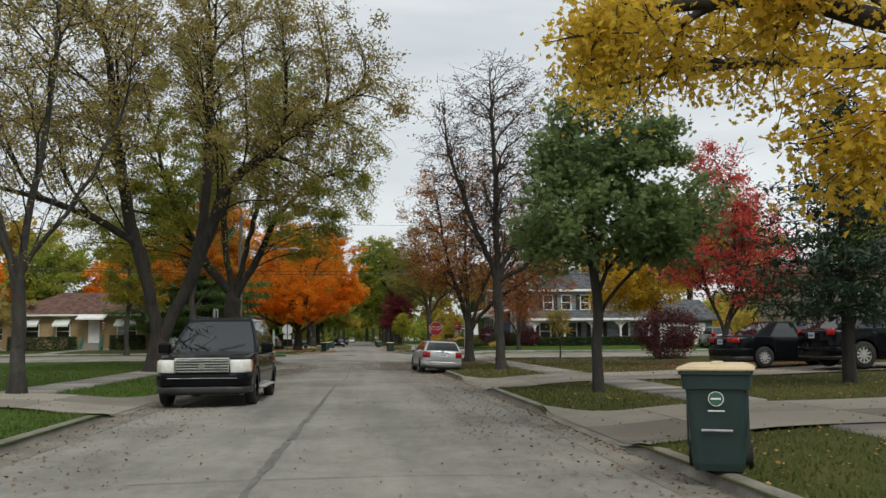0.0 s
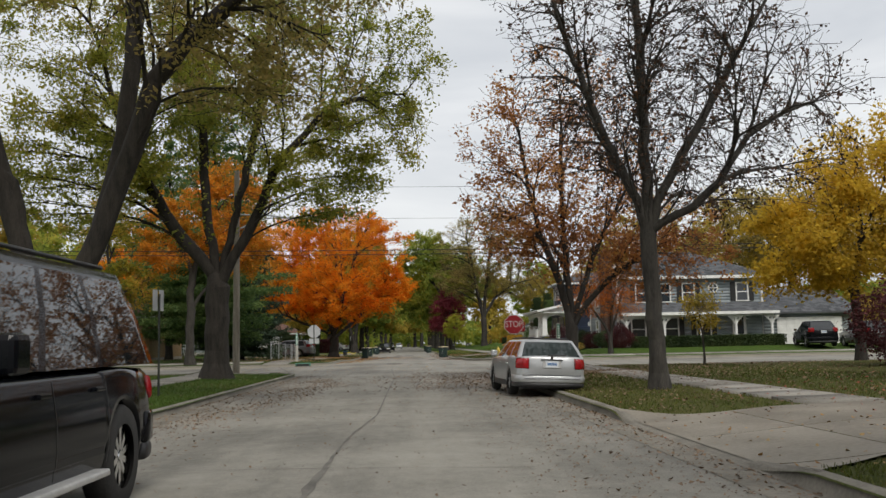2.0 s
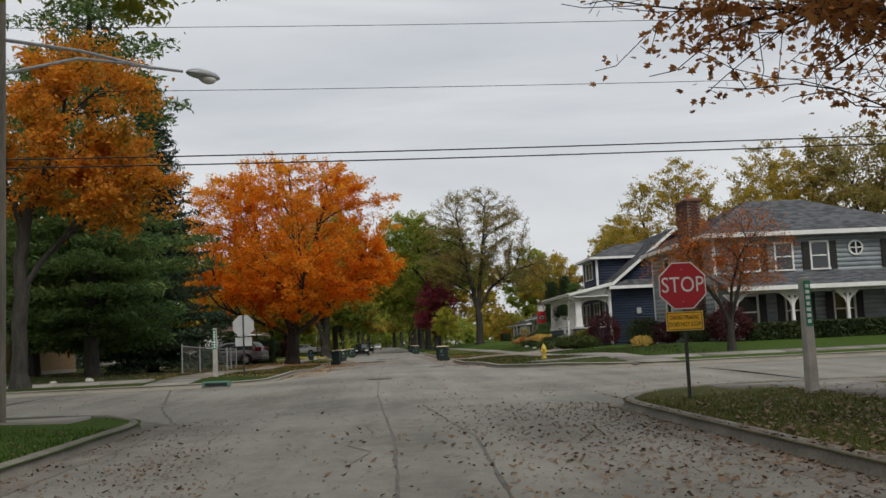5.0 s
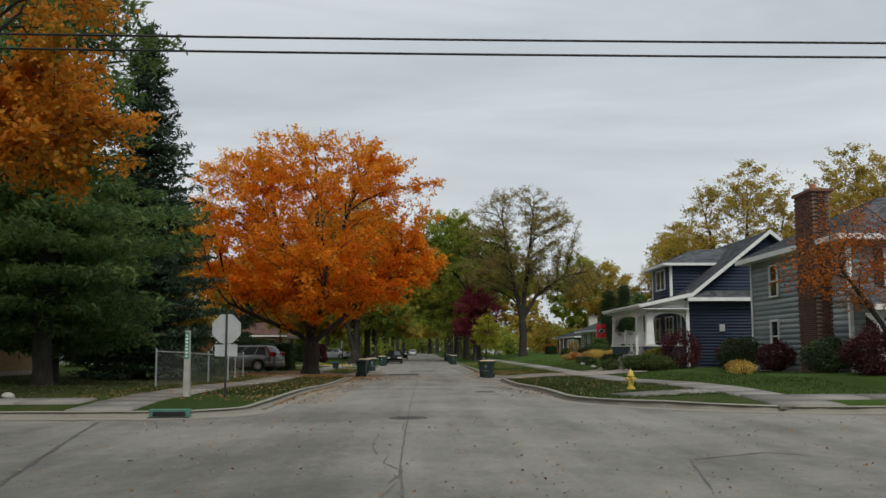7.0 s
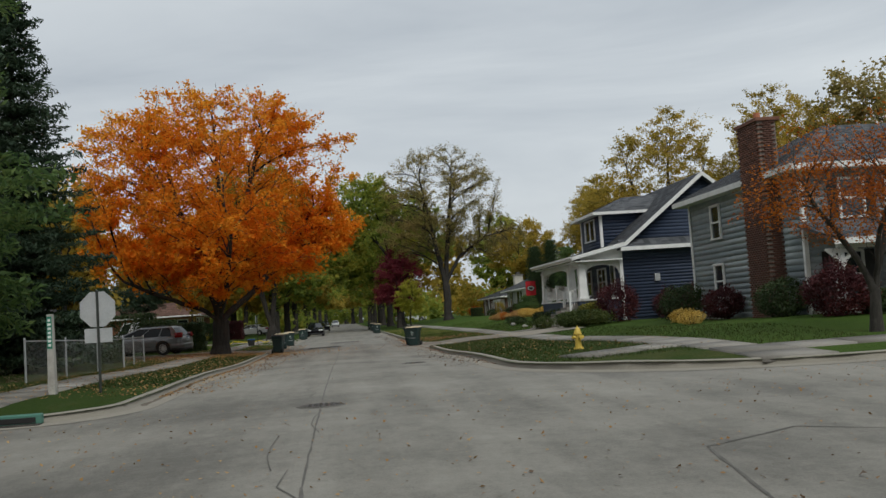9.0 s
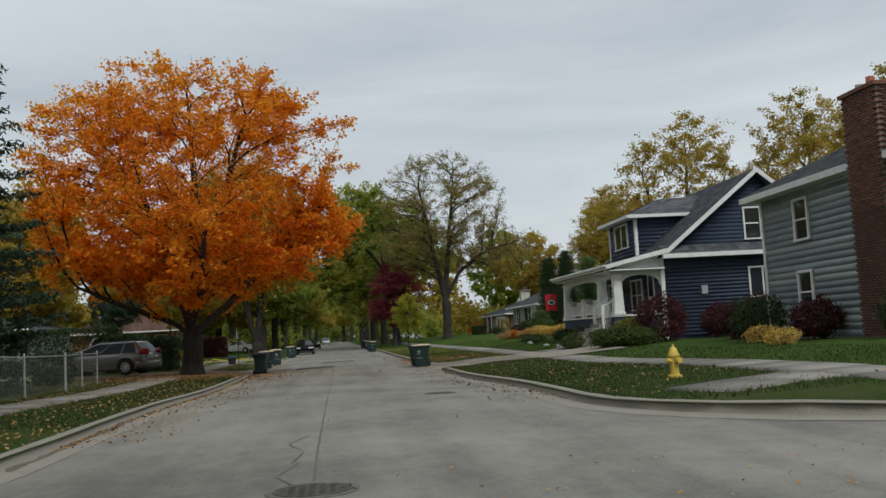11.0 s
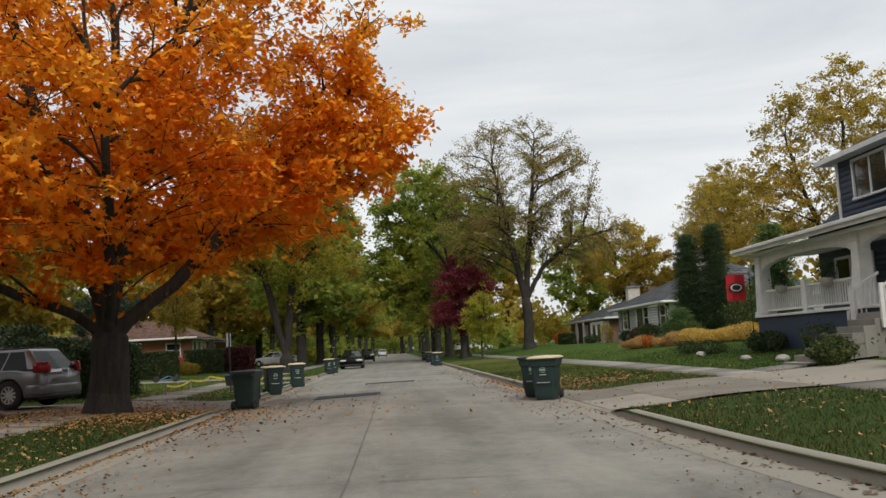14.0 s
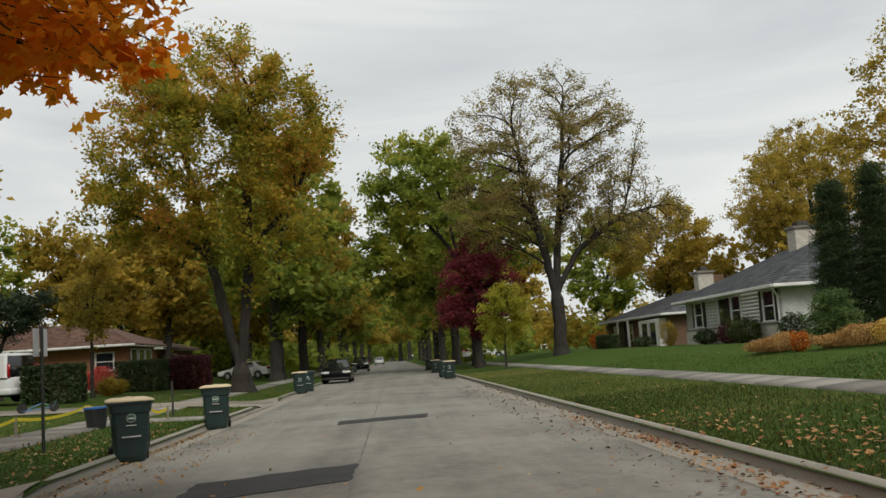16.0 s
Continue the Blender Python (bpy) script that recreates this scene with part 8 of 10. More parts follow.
def grey_house():
    h = thing("two_storey_house", pose(0.25, 0.5, 0), "pale grey-blue two-storey house with a long front porch", "house")
    X0, X1, Y0, Y1, B, E = 15.2, 25.4, 82.2, 92.0, 0.5, 5.6
    body = part("wall", box((X0, Y0, B), (X1, Y1, E)), M["greyblue"], h)
    siding(body, Matrix.Translation((X0, 0, 0)) @ Matrix.Rotation(radians(-90), 4, "Z"), lambda z: (-Y1, -Y0), B + 0.15, E, 23, "greyblue")
    siding(body, Matrix.Translation((0, Y0, 0)), lambda z: (X0, X1), B + 0.15, E, 23, "greyblue")
    part("foundation", box((X0 - 0.02, Y0 - 0.02, 0.3), (X1 + 0.02, Y1 + 0.02, B + 0.15)), M["concrete_post"], h)
    for x, y in ((X0, Y0), (X0, Y1), (X1, Y0)):
        part("corner_board", box((x - 0.06, y - 0.06, B), (x + 0.08, y + 0.08, E)), M["white"], h)
    o, RY, RZ = 0.55, (Y0 + Y1) / 2, 7.75
    hip = 3.6
    a = [(X0 - o, Y0 - o, E), (X1 + o, Y0 - o, E), (X1 - hip, RY, RZ), (X0 + hip, RY, RZ)]
    s = roof_slab(h, a, 0.14, "shingle")
    courses(s, *a, 26, M["shingle_tabs"])
    a = [(X0 - o, Y1 + o, E), (X0 - o, Y0 - o, E), (X0 + hip, RY, RZ), (X0 + hip, RY + 0.01, RZ)]
    s = roof_slab(h, a, 0.14, "shingle")
    courses(s, a[0], a[1], a[2], a[3], 26, M["shingle_tabs"])
    roof_slab(h, [(X1 + o, Y1 + o, E), (X0 - o, Y1 + o, E), (X0 + hip, RY, RZ), (X1 - hip, RY, RZ)], 0.14, "shingle")
    roof_slab(h, [(X1 + o, Y0 - o, E), (X1 + o, Y1 + o, E), (X1 - hip, RY + 0.01, RZ), (X1 - hip, RY, RZ)], 0.14, "shingle")
    part("fascia", box((X0 - o - 0.03, Y0 - o - 0.03, E - 0.20), (X0 - o + 0.02, Y1 + o, E + 0.0)), M["white"], h)
    part("fascia", box((X0 - o, Y0 - o - 0.03, E - 0.20), (X1 + o, Y0 - o + 0.02, E + 0.0)), M["white"], h)
    part("soffit", box((X0 - o, Y0 - o, E - 0.19), (X1 + o, Y1 + o, E - 0.15)), M["white"], h)
    wf = lambda y, z: Matrix.Translation((X0 - 0.035, y, z)) @ Matrix.Rotation(radians(-90), 4, "Z")
    wall_window(h, wf(89.2, 4.45), 0.8, 1.25)
    wall_window(h, wf(89.25, 2.1), 0.8, 1.25)
    for x in (16.9, 18.5, 20.2, 24.0):
        wall_window(h, Matrix.Translation((x, Y0 - 0.035, 4.45)), 0.75, 1.2, shutters="black" if x != 18.5 else None)
    rw = part("round_window", tube((21.95, Y0 - 0.09, 4.75), (21.95, Y0 - 0.03, 4.75), 0.36, 0.36, 24), M["white"], h)
    part("round_pane", tube((21.95, Y0 - 0.10, 4.75), (21.95, Y0 - 0.085, 4.75), 0.28, 0.28, 24), M["glass"], rw)
    part("muntin", box((21.92, Y0 - 0.11, 4.47), (21.98, Y0 - 0.095, 5.03)), M["white"], rw)
    part("muntin", box((21.67, Y0 - 0.11, 4.72), (22.23, Y0 - 0.095, 4.78)), M["white"], rw)
    # porch along the front
    PY = 80.2
    part("porch_floor", box((X0, PY, 0.35), (X1, Y0, 0.85), 0.01), M["concrete_post"], h)
    a = [(X0 - 0.3, PY - 0.35, 3.02), (X1 + 0.3, PY - 0.35, 3.02), (X1 + 0.3, Y0 - 0.02, 3.72), (X0 - 0.3, Y0 - 0.02, 3.72)]
    s = roof_slab(h, a, 0.12, "shingle", "porch_roof")
    courses(s, *a, 10, M["shingle_tabs"])
    part("porch_fascia", box((X0 - 0.3, PY - 0.40, 2.84), (X1 + 0.3, PY - 0.35, 3.03)), M["white"], h)
    part("porch_beam", box((X0, PY - 0.02, 2.72), (X1, PY + 0.14, 2.92)), M["white"], h)
    for x in (X0 + 0.12, 17.9, 20.4, 22.8, X1 - 0.12):
        c = part("porch_post", box((x - 0.07, PY - 0.01, 0.85), (x + 0.07, PY + 0.13, 2.75), 0.01), M["white"], h)
        for sgn in (-1, 1):
            bm = bmesh.new()
            pts = [(x + sgn * 0.07, 2.15), (x + sgn * 0.16, 2.35), (x + sgn * 0.52, 2.68), (x + sgn * 0.52, 2.74), (x + sgn * 0.07, 2.74), (x + sgn * 0.07, 2.60), (x + sgn * 0.22, 2.58), (x + sgn * 0.07, 2.40)]
            bm_prism(bm, pts, "y", PY + 0.02, PY + 0.08)
            part("bracket", bm, M["white"], c)
    for x in (16.6, 18.9, 21.2):
        wall_window(h, Matrix.Translation((x, Y0 - 0.035, 1.95)), 0.9, 1.45, shutters="black")
    d = part("front_door", box((23.2, Y0 - 0.08, 0.85), (24.2, Y0 - 0.03, 2.9), 0.006), M["white"], h)
    part("door_pane", box((23.4, Y0 - 0.09, 1.5), (24.0, Y0 - 0.082, 2.7)), M["glass"], d)
    part("door_knob", tube((24.1, Y0 - 0.14, 1.85), (24.1, Y0 - 0.08, 1.85), 0.03, 0.03, 10), M["chrome"], d)
    for i in range(3):
        part("porch_step", box((22.9, PY - 0.3 * (i + 1), 0.2), (24.5, PY - 0.3 * i, 0.85 - 0.17 * (i + 1)), 0.01), M["walk"], h)
    # chimney against the west wall
    cx0, cx1, cy0, cy1 = X0 - 0.62, X0 + 0.05, 83.6, 85.3
    part("chimney", box((cx0 + 0.03, cy0 + 0.03, 0.4), (cx1, cy1 - 0.03, 7.4)), M["mortar"], h, "tall red-brown brick chimney")
    part("chimney_cap", box((cx0 - 0.06, cy0 - 0.06, 7.4), (cx1 + 0.15, cy1 + 0.06, 7.52), 0.01), M["brick_wall"], h)
    part("flue", tube((cx0 + 0.35, 84.3, 7.5), (cx0 + 0.35, 84.3, 7.8), 0.13, 0.12, 10), M["terracotta"], h)
    part("flue", tube((cx0 + 0.35, 84.85, 7.5), (cx0 + 0.35, 84.85, 7.72), 0.13, 0.12, 10), M["concrete_post"], h)
    # garage wing
    GX, GZ = 31.6, 3.0
    g = part("garage_wall", box((X1, 82.0, B - 0.1), (GX, 90.0, GZ)), M["greyblue"], h)
    siding(g, Matrix.Translation((0, 82.0, 0)), lambda z: (X1, GX), B, GZ, 11, "greyblue")
    a = [(X1, 81.5, GZ - 0.05), (GX + 0.4, 81.5, GZ - 0.05), (GX + 0.4, 86, 4.8), (X1, 86, 4.8)]
    s = roof_slab(h, a, 0.12, "shingle", "garage_roof")
    courses(s, *a, 18, M["shingle_tabs"])
    roof_slab(h, [(GX + 0.4, 90.5, GZ - 0.05), (X1, 90.5, GZ - 0.05), (X1, 86, 4.8), (GX + 0.4, 86, 4.8)], 0.12, "shingle", "garage_roof")
    part("garage_gable", prism([(82.0, GZ - 0.1), (90.0, GZ - 0.1), (86, 4.65)], "x", GX - 0.1, GX), M["greyblue"], h)
    gd = part("garage_door", box((26.3, 81.93, 0.45), (30.9, 81.97, 2.6)), M["white"], h)
    for r in range(4):
        for k in range(8):
            part("door_panel", box((26.36 + 0.57 * k, 81.90, 0.52 + 0.53 * r), (26.86 + 0.57 * k, 81.93, 0.97 + 0.53 * r), 0.006), M["white"], gd)
    return h, (cx0, cx1, cy0, cy1)


GREY, CHIM = grey_house()


def ranch(name, label, x0, x1, y0, y1, b, e, ridge, wall, roof_mat, tabs, along, o=0.6, move=(0, 0)):
    """A low hipped house. along: axis of the ridge."""
    h = thing(name, pose(*move, 0), label, "house")
    part("wall", box((x0, y0, b), (x1, y1, e)), M[wall], h)
    part("foundation", box((x0 - 0.03, y0 - 0.03, b - 0.4), (x1 + 0.03, y1 + 0.03, b + 0.25)), M["concrete_post"], h)
    X0, X1, Y0, Y1 = x0 - o, x1 + o, y0 - o, y1 + o
    if along == "y":
        i, m = (X1 - X0) / 2, (X0 + X1) / 2
        r0, r1 = (m, Y0 + i * 0.8, ridge), (m, Y1 - i * 0.8, ridge)
        quads = [[(X0, Y1, e), (X0, Y0, e), r0, r1], [(X1, Y0, e), (X1, Y1, e), r1, r0], [(X0, Y0, e), (X1, Y0, e), r0, (r0[0], r0[1] + 0.01, ridge)], [(X1, Y1, e), (X0, Y1, e), r1, (r1[0], r1[1] - 0.01, ridge)]]
    else:
        i, m = (Y1 - Y0) / 2, (Y0 + Y1) / 2
        r0, r1 = (X0 + i * 0.8, m, ridge), (X1 - i * 0.8, m, ridge)
        quads = [[(X0, Y0, e), (X1, Y0, e), r1, r0], [(X1, Y1, e), (X0, Y1, e), r0, r1], [(X0, Y1, e), (X0, Y0, e), r0, (r0[0], r0[1] + 0.01, ridge)], [(X1, Y0, e), (X1, Y1, e), r1, (r1[0] - 0.01, r1[1], ridge)]]
    for k, q in enumerate(quads):
        s = roof_slab(h, q, 0.12, roof_mat)
        if k in (0, 2):
            courses(s, *q, 16, M[tabs])
    part("gutter", box((X0 - 0.08, Y0, e - 0.14), (X0, Y1, e), 0.02), M["white"], h)
    part("gutter", box((X0, Y0 - 0.08, e - 0.14), (X1, Y0, e), 0.02), M["white"], h)
    part("soffit", box((X0, Y0, e - 0.15), (X1, Y1, e - 0.121)), M["white"], h)
    return h


def west_face(x, y, z):
    return Matrix.Translation((x - 0.012, y, z)) @ Matrix.Rotation(radians(-90), 4, "Z")


# pale grey house up the right side
r2 = ranch("ranch_house", "pale grey single-storey house with dark shutters and two chimneys", 17.45, 27.5, 137.5, 150.6, 0.9, 3.42, 5.9, "pale_wall", "shingle", "shingle_tabs", "y")
siding(r2.children[0], west_face(17.45, 144.05, 0), lambda z: (-6.54, 6.54), 1.75, 3.25, 9, "pale_wall")
for y, w, h, sash, shut in ((138.8, 1.2, 1.3, True, "black"), (142.75, 1.15, 1.35, True, None), (144.35, 1.75, 1.35, False, None), (148.35, 1.2, 1.25, True, "black")):
    wall_window(r2, west_face(17.43, y, 2.55), w, h, False, sash, shut)
part("stone_skirt", box((17.34, 137.42, 0.7), (17.44, 150.66, 1.72), 0.01), M["stone_pale"], r2)
part("stone_cap", box((17.30, 137.4, 1.721), (17.44, 150.68, 1.79), 0.01), M["walk"], r2)
for a, b in (((16.82, 137.0, 3.3), (17.36, 137.7, 2.95)), ((17.36, 137.7, 2.95), (17.36, 137.7, 0.85))):
    part("downspout", tube(a, b, 0.045, 0.045, 8), M["white"], r2)
for x0, x1, y0, y1, z0, z1 in ((21.4, 22.5, 144.3, 145.3, 4.6, 6.55), (18.3, 19.2, 150.62, 151.4, 0.6, 5.0)):
    part("chimney", box((x0, y0, z0), (x1, y1, z1), 0.02), M["stone_pale"], r2)
    part("chimney_cap", box((x0 - 0.1, y0 - 0.1, z1), (x1 + 0.1, y1 + 0.1, z1 + 0.12), 0.01), M["walk"], r2)
    part("flue", box((x0 + 0.25, y0 + 0.2, z1 + 0.12), (x1 - 0.25, y1 - 0.2, z1 + 0.38), 0.01), M["iron"], r2)
# brown brick house beyond it
r3 = ranch("ranch_house", "brown brick single-storey house with a white bay window", 18.3, 28, 157.0, 174.0, 0.6, 3.05, 4.9, "brick_brown", "shingle", "shingle_tabs", "y")
part("bay", box((17.75, 157.5, 0.7), (18.29, 162.4, 2.75), 0.02), M["white"], r3, "white boxed bay window")
for y, w, sash in ((158.7, 1.5, False), (160.7, 1.5, False)):
    wall_window(r3, west_face(17.74, y, 1.8), w, 1.45, False, sash)
for y in (166.5, 171.0):
    wall_window(r3, west_face(18.29, y, 2.0), 1.0, 1.1)
# flat black panel on the wall: painted shade in place of a set-back porch
part("porch_recess", box((18.2, 168.2, 0.62), (18.31, 169.6, 2.7), 0.01), M["black"], r3)
part("chimney", box((22.5, 160.2, 4.2), (23.3, 160.9, 5.5), 0.02), M["brick_brown"], r3)
for y in (164.9, 168.0):
    part("porch_post", box((17.6, y, 0.6), (17.75, y + 0.15, 2.95), 0.01), M["white"], r3)
# tan brick ranch on the left, facing the cross street
l1 = ranch("ranch_house", "tan brick ranch house with a brown hipped roof and metal awnings", -31.5, -18.8, 88.0, 98.0, 0.4, 3.75, 5.95, "brick_tan", "shingle_brown", "shingle_tabs_brown", "x", move=(0.3, 0.8))
for x, w in ((-29.0, 1.3), (-26.2, 1.1), (-20.6, 1.6)):
    wall_window(l1, Matrix.Translation((x, 87.99, 2.25)), w, 1.2)
    aw = part("awning", prism([(87.95, 3.35), (87.95, 3.28), (87.0, 2.75), (87.0, 2.65), (86.97, 2.65), (86.97, 2.82)], "x", x - w / 2 - 0.15, x + w / 2 + 0.15), M["awning"], l1)
part("front_door", box((-24.0, 87.93, 1.2), (-23.0, 87.99, 3.3), 0.01), M["white"], l1)
part("door_awning", prism([(87.95, 3.75), (87.95, 3.6), (86.4, 3.25), (86.4, 3.4)], "x", -24.7, -22.3), M["white"], l1)
for i in range(5):
    part("stoop_step", box((-24.3, 87.9 - 0.3 * (i + 1), 0.2), (-22.7, 88.0 - 0.3 * i, 1.15 - 0.17 * i), 0.01), M["walk"], l1)
for x in (-24.35, -22.65):
    part("stoop_rail", prism([(87.9, 2.0), (86.4, 1.1), (86.4, 0.35), (86.45, 0.35), (86.45, 1.02), (87.9, 1.9)], "x", x - 0.03, x + 0.03), M["green_rail"], l1)
    for i in range(7):
        part("baluster", box((x - 0.02, 86.6 + 0.2 * i - 0.02, 0.4 + 0.1 * i), (x + 0.02, 86.6 + 0.2 * i + 0.02, 1.12 + 0.12 * i)), M["green_rail"], l1)
fl = thing("porch_flag", pose(-22.0, 87.7, 2.6), "striped flag on a short pole beside a house door", "flag")
part("pole", tube((0, 0.25, -0.1), (0, -0.8, 0.6), 0.015, 0.012, 8), M["white"], fl)
for i in range(6):
    part("stripe", box((0.0, -0.75 + 0.0, 0.42 - 0.12 * i), (0.02, -0.1, 0.54 - 0.12 * i)), M["flag_red"] if i % 2 == 0 else M["white"], fl)
# brick houses up the left side
l2 = ranch("ranch_house", "orange-brown brick house with a low hipped roof", -27, -17.3, 157.0, 163.6, 0.35, 3.2, 4.7, "brick_orange", "shingle_brown", "shingle_tabs_brown", "x", 0.7, move=(2.0, -1.0))
wall_window(l2, Matrix.Translation((-18.6, 156.98, 2.2)), 1.0, 1.0)
for y in (158.5, 160.2, 161.9):
    wall_window(l2, Matrix.Translation((-17.28, y, 2.1)) @ Matrix.Rotation(radians(90), 4, "Z"), 1.25, 1.5)
l3 = ranch("ranch_house", "brick house with a brown roof beyond the hedge", -30, -19.5, 180, 194, 0.5, 3.4, 5.2, "brick_wall", "shingle_brown", "shingle_tabs_brown", "y", 0.7, move=(0.8, -2.6))
wall_window(l3, Matrix.Translation((-19.48, 186.0, 2.2)) @ Matrix.Rotation(radians(90), 4, "Z"), 2.0, 1.3, True)
l4 = ranch("ranch_house", "pale house with a grey roof behind the hedges", -34, -21, 128, 140, 0.5, 3.2, 4.9, "greyblue", "shingle", "shingle_tabs", "y", 0.8, move=(0.8, -2.4))
wall_window(l4, Matrix.Translation((-23.0, 127.98, 2.1)), 1.6, 1.2, True)
l5 = ranch("ranch_house", "tan brick house behind the pines", -46, -33, 100, 112, 0.45, 3.3, 5.2, "brick_tan", "shingle_brown", "shingle_tabs_brown", "y", 0.7)
wall_window(l5, Matrix.Translation((-36.0, 99.98, 2.1)), 1.6, 1.2, True)
# cream house behind the cars by the start
r0 = ranch("ranch_house", "cream sided house behind the driveway cars", 22.0, 34, 36, 50, 0.5, 4.6, 6.6, "cream", "shingle", "shingle_tabs", "y", 0.6)
wall_window(r0, west_face(22.0, 39.0, 2.6), 1.1, 1.5, False, True, "black")
wall_window(r0, west_face(22.0, 43.0, 2.6), 1.1, 1.5, False, True, "black")
rs0 = ranch("ranch_house", "cream sided house beside the first driveway", 22.0, 34, 2, 20, 0.5, 3.6, 5.8, "cream", "shingle", "shingle_tabs", "y", 0.6)
wall_window(rs0, west_face(22.0, 10.0, 2.2), 1.4, 1.4, True)
ls0 = ranch("ranch_house", "tan brick house beside the driveway", -32, -19, 26, 40, 0.4, 3.4, 5.6, "brick_tan", "shingle_brown", "shingle_tabs_brown", "y", 0.6)
wall_window(ls0, Matrix.Translation((-18.98, 33.0, 2.0)) @ Matrix.Rotation(radians(90), 4, "Z"), 2.0, 1.2, True)


# ---- shrubs, hedges, beds ----
def shrub(seed, x, y, rx, ry, h, leaf, count, label, size=0.07, name="shrub", group="", category="shrub"):
    """A few stems and a rough, lobed mass of small leaves."""
    rng = np.random.default_rng(seed)
    s = thing(name, pose(x, y, lawn_z(x, y) - 0.02), label, category, group)
    bm = bmesh.new()
    for k in range(7):
        a = rng.uniform(0, 6.28)
        bm_tube(bm, (0.1 * math.cos(a), 0.1 * math.sin(a), -0.05), (rx * 0.6 * math.cos(a), ry * 0.6 * math.sin(a), h * rng.uniform(0.5, 0.8)), 0.02, 0.008, 5)
    part("woody_base", bm, M["bark_dark"], s)
    lobes = rng.normal(size=(16, 3))
    lobes = unit(lobes)
    d = unit(rng.normal(size=(count, 3)))
    bump = 1 + 0.30 * np.max(d @ lobes.T, axis=1) ** 6 - 0.08 + 0.12 * np.sin(5 * d[:, 0] + seed) * np.cos(4 * d[:, 1])
    r = rng.uniform(0.3, 1.0, count) ** 0.4 * bump * (1 + 0.13 * np.abs(rng.normal(0, 1, count)) * (rng.random(count) < 0.35))
    cen = d * r[:, None] * np.array([rx, ry, h * 0.52]) * 0.9 + np.array([0, 0, h * 0.5])
    cen[:, 2] = np.maximum(cen[:, 2], 0.03)
    mesh_part("foliage", fast_mesh("foliage", *leaf_quads(rng, cen, size, 0.4)), M[leaf], s)
    return s


def hedge(seed, x0, x1, y0, y1, h, leaf, count, label, size=0.09):
    rng = np.random.default_rng(seed)
    cx, cy = (x0 + x1) / 2, (y0 + y1) / 2
    s = thing("hedge", pose(cx, cy, lawn_z(cx, cy) - 0.02), label, "hedge")
    bm = bmesh.new()
    n = max(int(max(x1 - x0, y1 - y0) / 0.6), 2)
    for k in range(n):
        t = (k + 0.5) / n - 0.5
        bm_tube(bm, ((x1 - x0) * t * 0.9, (y1 - y0) * t * 0.9, -0.05), ((x1 - x0) * t * 0.95, (y1 - y0) * t * 0.95, h * 0.8), 0.03, 0.012, 5)
    part("woody_base", bm, M["bark_dark"], s)
    count, size = int(count * 1.8), size * 1.15
    p = rng.uniform(-0.5, 0.5, (count, 3))
    ax = rng.integers(0, 3, count)
    face = rng.random(count) < 0.75
    sg = np.where(rng.random(count) < 0.5, -0.5, 0.5)
    for k in range(3):
        m = face & (ax == k)
        p[m, k] = sg[m] * rng.uniform(0.85, 1.04, m.sum())
    wob = 0.06 * np.sin(p[:, 0] * 17 + seed) * np.cos(p[:, 1] * 13)
    cen = p * np.array([x1 - x0, y1 - y0, h]) * (1 + wob)[:, None] + np.array([0, 0, h / 2])
    cen[:, 2] = np.maximum(cen[:, 2], 0.03)
    mesh_part("foliage", fast_mesh("foliage", *leaf_quads(rng, cen, size, 0.3)), M[leaf], s)
    return s


shrub(1, 14.34, 100.4, 1.15, 1.0, 1.95, "barberry", 6500, "large dark red barberry shrub by the navy wall", 0.09)
shrub(2, 17.25, 101.55, 0.7, 0.7, 1.45, "barberry", 4200, "narrow dark red shrub against the siding", 0.08)
shrub(3, 19.15, 101.17, 1.15, 1.0, 1.75, "barberry", 7000, "rounded dark red shrub by the navy wall", 0.08)
shrub(4, 15.53, 95.04, 0.9, 0.9, 1.35, "barberry", 5000, "rounded maroon shrub between the houses", 0.08)
shrub(5, 14.22, 90.82, 0.95, 0.95, 1.5, "hedge", 5000, "green shrub by the grey house corner", 0.08)
shrub(6, 14.71, 87.95, 0.75, 0.75, 1.2, "barberry", 4500, "dark red shrub beside the chimney", 0.08)
shrub(7, 14.69, 82.97, 0.9, 0.9, 1.2, "hedge", 4500, "clipped dark green shrub at the house corner", 0.08)
shrub(8, 14.88, 79.9, 0.95, 0.95, 1.5, "barberry", 7000, "round maroon shrub at the end of the porch", 0.08)
shrub(9, 12.14, 99.63, 1.4, 1.0, 0.85, "shrub", 7000, "loose green shrub before the porch", 0.09)
shrub(44, 13.25, 101.65, 0.8, 0.7, 1.1, "yellowgreen", 3600, "yellow-green shrub beside the porch", 0.09)
shrub(45, 10.95, 102.88, 0.55, 0.55, 0.7, "shrub", 1800, "low straggling shrub by the porch steps", 0.08)
shrub(11, 12.42, 106.67, 0.5, 0.8, 0.85, "shrub", 1300, "rose bush before the balustrade", 0.07)
shrub(12, 12.49, 110.54, 0.6, 0.9, 0.65, "hedge", 2200, "low dark shrub before the porch base", 0.08)
shrub(13, 13.71, 89.48, 0.6, 0.6, 0.55, "mums", 1500, "low yellow flowers by the wall", 0.06)
shrub(14, 12.9, 86.61, 0.5, 0.5, 0.5, "mums", 1300, "low yellow flowers by the wall", 0.06)
